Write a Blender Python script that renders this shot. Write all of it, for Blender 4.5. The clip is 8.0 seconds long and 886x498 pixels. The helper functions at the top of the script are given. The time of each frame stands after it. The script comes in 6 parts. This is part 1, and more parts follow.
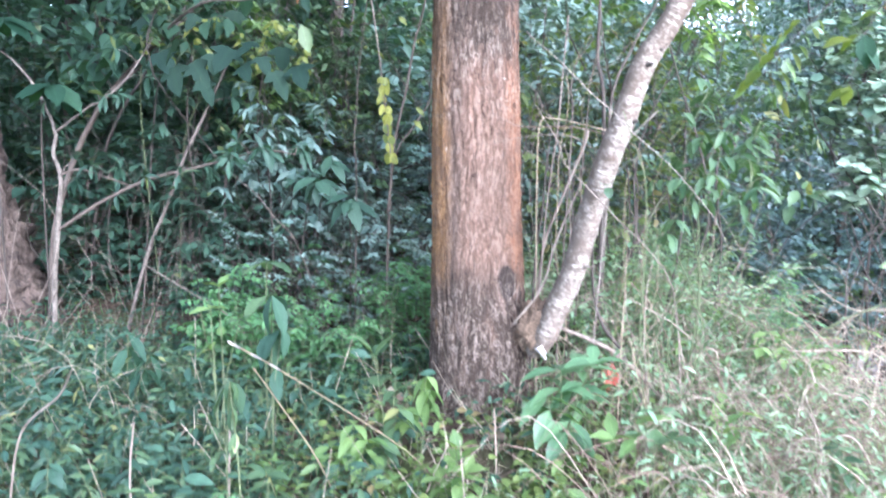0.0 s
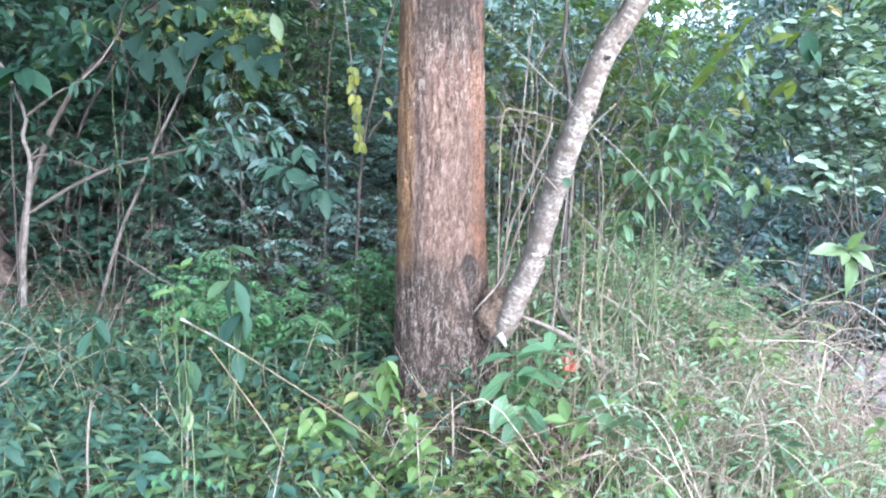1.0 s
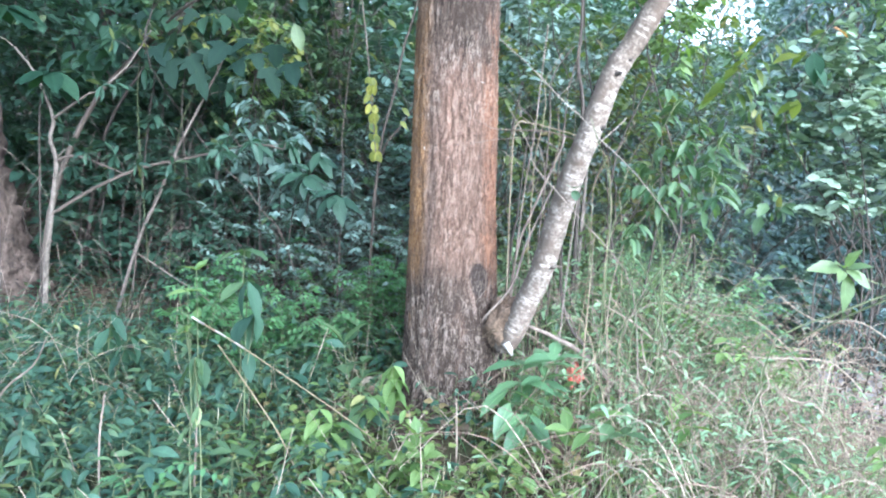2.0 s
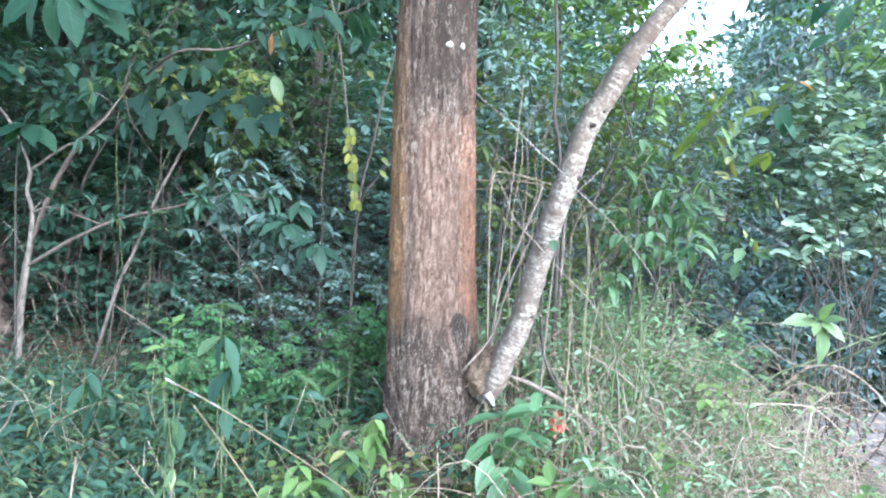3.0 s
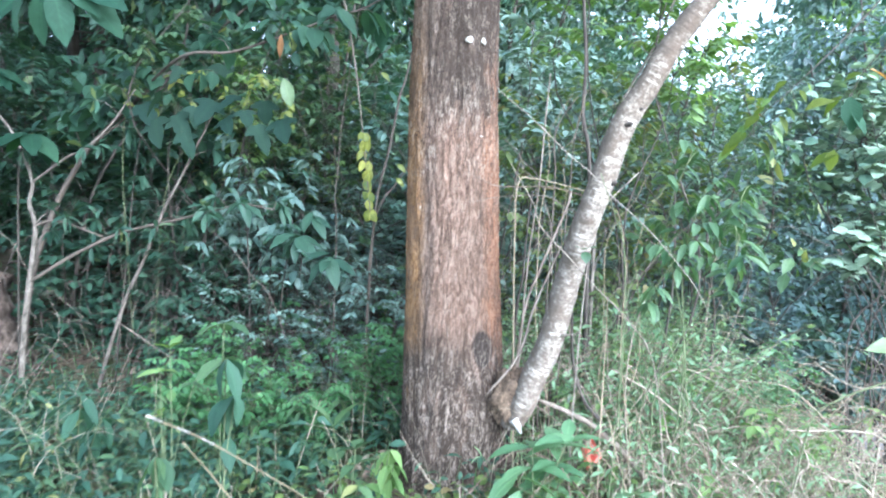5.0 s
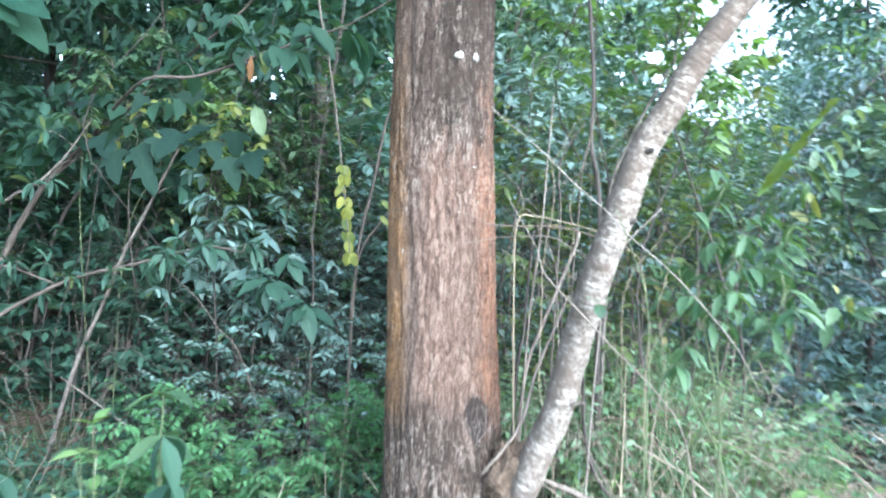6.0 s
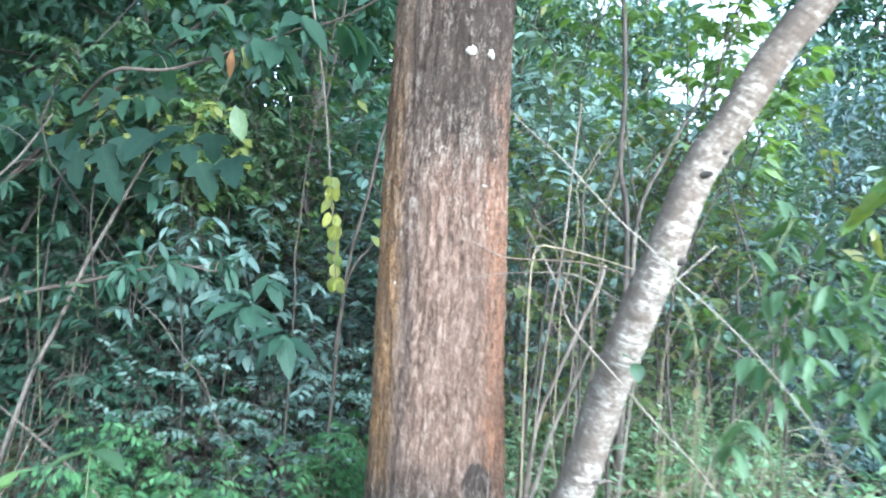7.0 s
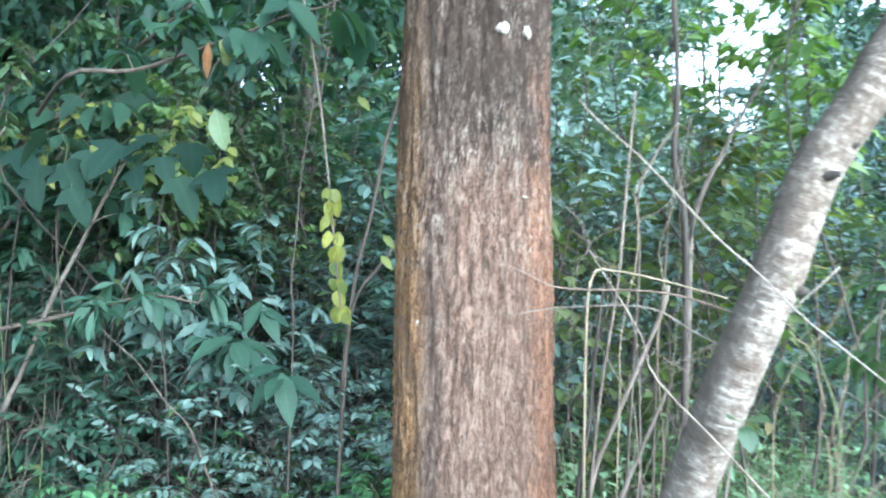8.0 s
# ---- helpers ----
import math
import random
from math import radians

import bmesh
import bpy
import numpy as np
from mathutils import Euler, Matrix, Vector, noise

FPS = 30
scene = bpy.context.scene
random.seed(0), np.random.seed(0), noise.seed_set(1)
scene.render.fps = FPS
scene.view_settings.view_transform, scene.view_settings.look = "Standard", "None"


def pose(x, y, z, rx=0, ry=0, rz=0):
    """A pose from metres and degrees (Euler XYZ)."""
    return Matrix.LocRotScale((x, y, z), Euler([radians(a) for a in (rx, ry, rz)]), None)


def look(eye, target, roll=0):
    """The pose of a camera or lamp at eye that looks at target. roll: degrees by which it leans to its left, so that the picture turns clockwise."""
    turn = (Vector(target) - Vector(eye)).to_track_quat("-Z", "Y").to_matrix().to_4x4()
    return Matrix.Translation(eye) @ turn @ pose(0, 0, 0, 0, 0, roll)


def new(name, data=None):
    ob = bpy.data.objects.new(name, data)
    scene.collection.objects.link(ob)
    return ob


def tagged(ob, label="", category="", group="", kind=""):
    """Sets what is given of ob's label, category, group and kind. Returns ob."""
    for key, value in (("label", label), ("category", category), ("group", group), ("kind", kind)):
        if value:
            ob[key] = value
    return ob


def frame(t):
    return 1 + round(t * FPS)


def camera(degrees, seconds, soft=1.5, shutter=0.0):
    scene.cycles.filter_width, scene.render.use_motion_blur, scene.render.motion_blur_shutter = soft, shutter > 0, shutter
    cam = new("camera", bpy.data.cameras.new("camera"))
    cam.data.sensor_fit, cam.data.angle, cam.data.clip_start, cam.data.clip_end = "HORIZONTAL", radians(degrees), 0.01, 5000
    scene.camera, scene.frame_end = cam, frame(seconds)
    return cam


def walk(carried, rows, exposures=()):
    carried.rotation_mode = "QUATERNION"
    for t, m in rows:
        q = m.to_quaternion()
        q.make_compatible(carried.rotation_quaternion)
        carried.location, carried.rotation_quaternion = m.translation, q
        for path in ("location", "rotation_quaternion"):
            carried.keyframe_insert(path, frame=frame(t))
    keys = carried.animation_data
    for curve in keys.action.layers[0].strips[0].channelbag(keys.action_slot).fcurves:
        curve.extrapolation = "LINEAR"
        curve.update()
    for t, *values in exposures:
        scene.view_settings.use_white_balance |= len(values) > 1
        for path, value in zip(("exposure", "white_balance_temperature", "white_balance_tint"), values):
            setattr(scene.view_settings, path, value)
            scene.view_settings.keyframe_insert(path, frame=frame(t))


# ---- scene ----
cam = camera(61.8, 8.0, soft=2.0, shutter=0.8)
PATH = [
    (0, (0.353, 0.04, 1.79), (0.184, 2.003, 1.446), 1.3),
    (0.5, (0.434, -0.023, 1.76), (0.276, 1.935, 1.382), 1.5),
    (1, (0.457, -0.016, 1.764), (0.332, 1.949, 1.411), 2.3),
    (2.3, (0.514, -0.079, 1.772), (0.325, 1.889, 1.47), 3.8),
    (2.5, (0.513, -0.066, 1.792), (0.344, 1.909, 1.526), 3.9),
    (3, (0.523, -0.059, 1.819), (0.381, 1.923, 1.599), 3.0),
    (3.5, (0.535, -0.054, 1.813), (0.373, 1.928, 1.602), 2.9),
    (4, (0.551, -0.029, 1.808), (0.328, 1.946, 1.587), 2.9),
    (4.5, (0.554, 0.053, 1.8), (0.328, 2.025, 1.553), 2.3),
    (4.7, (0.524, 0.122, 1.807), (0.313, 2.098, 1.581), 2.6),
    (5.8, (0.496, 0.606, 1.779), (0.31, 2.593, 1.656), 1.7),
    (6, (0.511, 0.739, 1.801), (0.299, 2.726, 1.707), 2.2),
    (6.5, (0.541, 1.017, 1.838), (0.307, 3.0, 1.727), 4.3),
    (7, (0.453, 1.22, 1.844), (0.239, 3.207, 1.785), 4.3),
    (7.5, (0.339, 1.473, 1.905), (0.173, 3.466, 1.852), 0.5),
    (8, (0.307, 1.68, 1.907), (0.103, 3.668, 1.841), 2.1),
]
EXPOSURE = 2.72
walk(cam, [(t, look(eye, target, roll)) for t, eye, target, roll in PATH], [(0, EXPOSURE + 0.2, 5230, 23), (1.2, EXPOSURE + 0.04, 5180, 17), (2.5, EXPOSURE + 0.02, 5150, 13), (4.5, EXPOSURE + 0.06, 5120, 11), (6.5, EXPOSURE + 0.10, 5100, 8), (8, EXPOSURE + 0.02, 5080, 5)])

# ---- light: hazy sky, wide soft sun from behind the camera's right ----
SUN_FROM = Vector((0.6, -0.78, 0.62)).normalized()
world = bpy.data.worlds.new("sky")
scene.world = world
world.use_nodes = True
wn = world.node_tree.nodes
wn.clear()
sky = wn.new("ShaderNodeTexSky")
sky.sky_type = "NISHITA"
sky.sun_disc = False
sky.sun_elevation = math.asin(SUN_FROM.z)
sky.sun_rotation = math.atan2(SUN_FROM.x, SUN_FROM.y)
sky.air_density, sky.dust_density, sky.ozone_density = 1.0, 2.0, 1.5
bg = wn.new("ShaderNodeBackground")
bg.inputs["Strength"].default_value = 0.15
haze = wn.new("ShaderNodeHueSaturation")
haze.inputs["Saturation"].default_value = 0.4
haze.inputs["Value"].default_value = 1.15
wo = wn.new("ShaderNodeOutputWorld")
world.node_tree.links.new(sky.outputs[0], haze.inputs["Color"])
world.node_tree.links.new(haze.outputs[0], bg.inputs[0])
world.node_tree.links.new(bg.outputs[0], wo.inputs[0])
sun = bpy.data.lights.new("sun", "SUN")
sun.energy, sun.angle, sun.color = 1.0, radians(60), (1.0, 0.96, 0.91)
new("sun", sun).matrix_world = look(SUN_FROM * 30, (0, 0, 0))


# ---- materials ----
class Mat:
    def __init__(self, name):
        self.m = bpy.data.materials.new(name)
        self.m.use_nodes = True
        self.t = self.m.node_tree
        self.p = self.t.nodes["Principled BSDF"]
        self.out = self.t.nodes["Material Output"]

    def node(self, kind, **kw):
        n = self.t.nodes.new(kind)
        for k, v in kw.items():
            n.inputs[k].default_value = v
        return n

    def link(self, a, b):
        self.t.links.new(a, b)

    def coords(self, scale):
        tc = self.t.nodes.new("ShaderNodeTexCoord")
        mp = self.t.nodes.new("ShaderNodeMapping")
        mp.inputs["Scale"].default_value = scale
        self.link(tc.outputs["Object"], mp.inputs["Vector"])
        return mp.outputs[0]

    def noise(self, scale, vec=None, detail=5.0, rough=0.6, distort=0.0):
        n = self.node("ShaderNodeTexNoise", Scale=scale, Detail=detail, Roughness=rough, Distortion=distort)
        if vec is not None:
            self.link(vec, n.inputs["Vector"])
        return n.outputs["Fac"]

    def ramp(self, fac, stops, smooth=False):
        n = self.t.nodes.new("ShaderNodeValToRGB")
        cr = n.color_ramp
        cr.interpolation = "EASE" if smooth else "LINEAR"
        while len(cr.elements) < len(stops):
            cr.elements.new(0.5)
        for e, (p, c) in zip(cr.elements, stops):
            e.position = p
            e.color = (*c, 1) if len(c) == 3 else c
        self.link(fac, n.inputs[0])
        return n.outputs[0]

    def grey(self, fac, a, b):
        n = self.t.nodes.new("ShaderNodeMapRange")
        n.inputs["From Min"].default_value, n.inputs["From Max"].default_value = a, b
        self.link(fac, n.inputs["Value"])
        return n.outputs[0]

    def mix(self, fac, a, b, mode="MIX"):
        n = self.t.nodes.new("ShaderNodeMix")
        n.data_type, n.blend_type = "RGBA", mode
        for sock, v in ((n.inputs[0], fac), (n.inputs[6], a), (n.inputs[7], b)):
            if isinstance(v, (int, float)):
                sock.default_value = v
            elif isinstance(v, tuple):
                sock.default_value = (*v, 1)
            else:
                self.link(v, sock)
        return n.outputs[2]

    def math(self, op, a, b=0.0, c=0.0):
        n = self.t.nodes.new("ShaderNodeMath")
        n.operation = op
        for i, v in enumerate((a, b, c)):
            if isinstance(v, (int, float)):
                n.inputs[i].default_value = v
            else:
                self.link(v, n.inputs[i])
        return n.outputs[0]

    def bump(self, height, strength, dist=0.01, chain=None):
        n = self.node("ShaderNodeBump", Strength=strength, Distance=dist)
        self.link(height, n.inputs["Height"])
        if chain is not None:
            self.link(chain, n.inputs["Normal"])
        return n.outputs[0]

    def finish(self, color, rough, normal=None, spec=0.4):
        if isinstance(color, tuple):
            self.p.inputs["Base Color"].default_value = (*color, 1)
        else:
            self.link(color, self.p.inputs["Base Color"])
        if isinstance(rough, (int, float)):
            self.p.inputs["Roughness"].default_value = rough
        else:
            self.link(rough, self.p.inputs["Roughness"])
        self.p.inputs["Specular IOR Level"].default_value = spec
        if normal is not None:
            self.link(normal, self.p.inputs["Normal"])
        return self.m


def leaf_material(name, dark, light, rare=None, rare_share=0.04, rough=0.42, through_light=0.3, vein=1.35, spec=0.5):
    """Leaf: colour varies leaf by leaf, paler midrib, blotches, light shines through."""
    m = Mat(name)
    geo = m.t.nodes.new("ShaderNodeNewGeometry")
    info = m.t.nodes.new("ShaderNodeObjectInfo")
    rnd = m.math("FRACT", m.math("ADD", geo.outputs["Random Per Island"], info.outputs["Random"]))
    mid = tuple((a + b) / 2 for a, b in zip(dark, light))
    stops = [(0.0, dark), (0.45, mid), (0.95 - rare_share, light)]
    if rare:
        stops += [(0.985 - rare_share, light), (1 - rare_share + 0.005, rare)]
    col = m.ramp(rnd, stops)
    uv = m.t.nodes.new("ShaderNodeUVMap")
    uv.uv_map = "leaf"
    sep = m.t.nodes.new("ShaderNodeSeparateXYZ")
    m.link(uv.outputs[0], sep.inputs[0])
    off = m.math("ABSOLUTE", m.math("SUBTRACT", sep.outputs[0], 0.5))
    rib = m.math("LESS_THAN", off, 0.045)
    side = m.math("SINE", m.math("MULTIPLY", m.math("SUBTRACT", sep.outputs[1], m.math("MULTIPLY", off, 0.5)), 60.0))
    blot = m.noise(34.0, m.coords((1, 1, 1)), 3.0)
    col = m.mix(m.grey(blot, 0.35, 0.75), m.mix(1.0, col, (0.72, 0.75, 0.7), "MULTIPLY"), col)
    col = m.mix(m.math("MULTIPLY", rib, 0.7), col, m.mix(1.0, col, (vein, vein, vein * 0.95), "MULTIPLY"))
    nrm = m.bump(side, 0.12, 0.002)
    m.finish(col, rough, nrm, spec)
    tr = m.t.nodes.new("ShaderNodeBsdfTranslucent")
    m.link(m.mix(1.0, col, (1.5, 1.6, 0.55), "MULTIPLY"), tr.inputs[0])
    mx = m.t.nodes.new("ShaderNodeMixShader")
    mx.inputs[0].default_value = through_light
    m.link(m.p.outputs[0], mx.inputs[1])
    m.link(tr.outputs[0], mx.inputs[2])
    m.link(mx.outputs[0], m.out.inputs[0])
    return m.m


def bark_main():
    """Fissured bark: pinkish tan face, ochre and rust flanks, dark damp patches, pale crust streaks."""
    m = Mat("fissured_bark")
    tc = m.t.nodes.new("ShaderNodeTexCoord")
    sep = m.t.nodes.new("ShaderNodeSeparateXYZ")
    m.link(tc.outputs["Object"], sep.inputs[0])
    x, y, z = sep.outputs
    # across the stem, from -1 to 1
    mid = m.math("MULTIPLY_ADD", z, -0.0376, 0.059)
    half = m.math("MULTIPLY_ADD", z, -0.0287, 0.261)
    u = m.math("DIVIDE", m.math("SUBTRACT", x, mid), half)
    plates = m.noise(33, m.coords((1, 1, 0.42)), 7, 0.66, 1.4)
    fine = m.noise(105, m.coords((1, 1, 0.42)), 6, 0.72, 1.0)
    grain = m.noise(190, m.coords((1, 1, 0.6)), 5, 0.75)
    big = m.noise(5.0, m.coords((1, 1, 0.55)), 5, 0.65, 0.4)
    patch = m.noise(14, m.coords((1, 1, 0.5)), 5, 0.7, 0.5)
    flecks = m.noise(62, m.coords((1, 1, 0.26)), 5, 0.64, 1.1)
    wob = m.math("SUBTRACT", big, 0.5)
    rag = m.math("MULTIPLY_ADD", m.math("SUBTRACT", patch, 0.5), 0.6, m.math("MULTIPLY", wob, 0.8))
    zz = m.math("MULTIPLY", m.math("MULTIPLY_ADD", rag, 0.6, z), 0.3)
    uu = m.math("ADD", u, m.math("MULTIPLY", rag, 0.55))
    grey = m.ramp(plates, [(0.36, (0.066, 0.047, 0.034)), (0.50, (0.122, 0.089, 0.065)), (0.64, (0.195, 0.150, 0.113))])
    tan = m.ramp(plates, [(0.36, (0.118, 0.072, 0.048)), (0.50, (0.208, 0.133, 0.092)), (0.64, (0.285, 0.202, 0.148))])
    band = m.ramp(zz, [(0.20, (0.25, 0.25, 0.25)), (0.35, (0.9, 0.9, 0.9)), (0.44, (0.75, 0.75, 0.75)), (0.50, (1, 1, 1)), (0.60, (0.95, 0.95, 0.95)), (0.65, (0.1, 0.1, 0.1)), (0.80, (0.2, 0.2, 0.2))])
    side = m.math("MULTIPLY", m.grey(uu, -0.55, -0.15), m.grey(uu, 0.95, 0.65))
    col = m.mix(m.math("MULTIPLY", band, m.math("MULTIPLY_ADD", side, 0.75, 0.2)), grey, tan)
    # ochre growth on both flanks of the trunk
    ochre = m.ramp(fine, [(0.36, (0.125, 0.060, 0.020)), (0.50, (0.255, 0.138, 0.050)), (0.64, (0.330, 0.205, 0.095))])
    rust = m.ramp(fine, [(0.36, (0.140, 0.064, 0.034)), (0.50, (0.265, 0.132, 0.072)), (0.64, (0.335, 0.200, 0.125))])
    reach = m.ramp(zz, [(0.16, (0.3, 0.3, 0.3)), (0.27, (1, 1, 1)), (0.66, (1, 1, 1)), (0.73, (0.35, 0.35, 0.35))])
    flank_l = m.grey(m.math("MULTIPLY", uu, -1.0), 0.46, 0.66)
    flank_r = m.grey(uu, 0.66, 0.86)
    blotch = m.math("MULTIPLY_ADD", m.grey(patch, 0.36, 0.54), 0.75, 0.25)
    col = m.mix(m.math("MULTIPLY", m.math("MULTIPLY", flank_l, blotch), m.math("MULTIPLY", reach, 0.95)), col, ochre)
    col = m.mix(m.math("MULTIPLY", m.math("MULTIPLY", flank_r, blotch), m.math("MULTIPLY", reach, 0.95)), col, rust)
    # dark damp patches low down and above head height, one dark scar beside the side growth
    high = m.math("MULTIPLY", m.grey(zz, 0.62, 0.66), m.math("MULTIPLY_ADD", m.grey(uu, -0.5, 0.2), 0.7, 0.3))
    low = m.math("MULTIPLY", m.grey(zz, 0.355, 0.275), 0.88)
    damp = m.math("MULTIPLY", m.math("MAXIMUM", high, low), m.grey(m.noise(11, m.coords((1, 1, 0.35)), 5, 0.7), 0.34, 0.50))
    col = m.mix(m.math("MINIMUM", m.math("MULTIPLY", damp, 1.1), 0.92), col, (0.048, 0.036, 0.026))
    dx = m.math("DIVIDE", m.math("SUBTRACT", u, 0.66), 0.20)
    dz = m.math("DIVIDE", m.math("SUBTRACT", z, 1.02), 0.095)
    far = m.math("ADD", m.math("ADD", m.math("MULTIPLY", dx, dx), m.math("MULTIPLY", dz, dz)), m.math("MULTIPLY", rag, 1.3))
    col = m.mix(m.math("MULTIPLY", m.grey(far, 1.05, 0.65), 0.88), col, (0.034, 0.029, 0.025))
    # pale crust flakes in patches, dark pits between them, long narrow fissures
    amount = m.ramp(zz, [(0.1, (0.8, 0.8, 0.8)), (0.28, (0.7, 0.7, 0.7)), (0.36, (0.22, 0.22, 0.22)), (0.54, (0.3, 0.3, 0.3)), (0.585, (1, 1, 1)), (0.645, (1, 1, 1)), (0.67, (0.55, 0.55, 0.55)), (0.9, (0.7, 0.7, 0.7))])
    gritty = m.math("MULTIPLY_ADD", m.math("SUBTRACT", grain, 0.5), 0.55, flecks)
    pale = m.math("MULTIPLY", m.grey(gritty, 0.50, 0.64), m.grey(patch, 0.40, 0.56))
    col = m.mix(m.math("MULTIPLY", pale, m.math("MULTIPLY", amount, 0.95)), col, (0.340, 0.286, 0.224))
    foot = m.grey(zz, 0.33, 0.24)
    col = m.mix(m.math("MULTIPLY", m.math("MULTIPLY", m.grey(m.math("MULTIPLY_ADD", m.math("SUBTRACT", grain, 0.5), 0.3, plates), 0.53, 0.62), foot), 0.75), col, (0.300, 0.250, 0.200))
    pits = m.math("MULTIPLY", m.grey(gritty, 0.46, 0.36), m.math("MULTIPLY_ADD", amount, 0.6, 0.2))
    col = m.mix(pits, col, (0.034, 0.026, 0.020))
    groove = m.noise(46, m.coords((1, 1, 0.09)), 5, 0.66, 1.2)
    lines = m.math("MULTIPLY", m.grey(m.math("ABSOLUTE", m.math("SUBTRACT", groove, 0.5)), 0.022, 0.004), m.grey(big, 0.36, 0.5))
    col = m.mix(m.math("MULTIPLY", lines, 0.75), col, (0.045, 0.034, 0.026))
    crack = m.grey(fine, 0.47, 0.40)
    col = m.mix(m.math("MULTIPLY", crack, 0.4), col, (0.045, 0.033, 0.025))
    col = m.mix(0.45, col, m.mix(1.0, col, m.ramp(grain, [(0.3, (0.55, 0.55, 0.55)), (0.7, (1.35, 1.35, 1.35))]), "MULTIPLY"))
    n1 = m.bump(plates, 0.85, 0.024)
    n2 = m.bump(fine, 0.8, 0.010, n1)
    n3 = m.bump(m.math("MULTIPLY", lines, -1.0), 0.8, 0.012, n2)
    return m.finish(col, 0.92, m.bump(gritty, 0.5, 0.006, n3), 0.15)


def bark_pale():
    """Smooth whitish bark with dark rings, dark lenticels, brown weathered patches and a painted shade side."""
    m = Mat("pale_bark")
    uv = m.t.nodes.new("ShaderNodeUVMap")
    uv.uv_map = "leaf"
    mp = m.t.nodes.new("ShaderNodeMapping")
    mp.inputs["Scale"].default_value = (2.2, 170.0, 1.0)
    m.link(uv.outputs[0], mp.inputs[0])
    rings = m.noise(1.0, mp.outputs[0], 4, 0.7, 0.3)
    big = m.noise(14, m.coords((1, 1, 1)), 6, 0.7)
    fine = m.noise(70, m.coords((1, 1, 1)), 4, 0.6)
    col = m.ramp(fine, [(0.3, (0.095, 0.076, 0.058)), (0.48, (0.190, 0.162, 0.128)), (0.7, (0.37, 0.335, 0.28))])
    col = m.mix(m.math("MULTIPLY", m.grey(rings, 0.46, 0.36), m.grey(big, 0.56, 0.44)), col, (0.50, 0.465, 0.40))
    col = m.mix(m.math("MULTIPLY", m.grey(big, 0.47, 0.59), 0.85), col, (0.13, 0.10, 0.075))
    col = m.mix(m.math("MULTIPLY", m.grey(rings, 0.55, 0.66), 0.8), col, (0.10, 0.08, 0.06))
    tc = m.t.nodes.new("ShaderNodeTexCoord")
    sep = m.t.nodes.new("ShaderNodeSeparateXYZ")
    m.link(tc.outputs["Object"], sep.inputs[0])
    older = m.grey(m.math("ADD", sep.outputs[2], m.math("MULTIPLY", big, 1.6)), 1.55, 2.15)
    col = m.mix(m.math("MULTIPLY", older, 0.75), col, m.mix(1.0, col, (0.62, 0.58, 0.52), "MULTIPLY"))
    # shade painted along the side turned to the large trunk, edge broken by noise
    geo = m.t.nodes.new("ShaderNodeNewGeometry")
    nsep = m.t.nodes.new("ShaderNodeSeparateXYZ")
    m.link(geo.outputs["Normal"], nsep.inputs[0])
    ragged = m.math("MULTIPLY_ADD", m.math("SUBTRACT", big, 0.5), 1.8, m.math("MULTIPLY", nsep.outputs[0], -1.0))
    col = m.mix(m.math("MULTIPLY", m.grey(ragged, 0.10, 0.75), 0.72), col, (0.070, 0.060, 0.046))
    n1 = m.bump(rings, 0.6, 0.010)
    return m.finish(col, 0.8, m.bump(fine, 0.6, 0.006, n1), 0.2)


def wood_material(name, dark, light, scale=30.0, stretch=0.2, rough=0.85, relief=0.005):
    m = Mat(name)
    a = m.noise(scale, m.coords((1, 1, stretch)), 5, 0.65, 0.3)
    b = m.noise(scale * 0.2, m.coords((1, 1, 1)), 3)
    info = m.t.nodes.new("ShaderNodeNewGeometry")
    mid = tuple((p + q) / 2 for p, q in zip(dark, light))
    col = m.ramp(a, [(0.3, dark), (0.5, mid), (0.72, light)])
    col = m.mix(m.math("MULTIPLY", m.grey(b, 0.4, 0.7), 0.5), col, dark)
    sc = m.math("MULTIPLY_ADD", info.outputs["Random Per Island"], 0.6, 0.7)
    cc = m.t.nodes.new("ShaderNodeCombineColor")
    for i in range(3):
        m.link(sc, cc.inputs[i])
    col = m.mix(1.0, col, cc.outputs[0], "MULTIPLY")
    return m.finish(col, rough, m.bump(a, 0.5 if relief < 0.01 else 0.9, relief), 0.25)


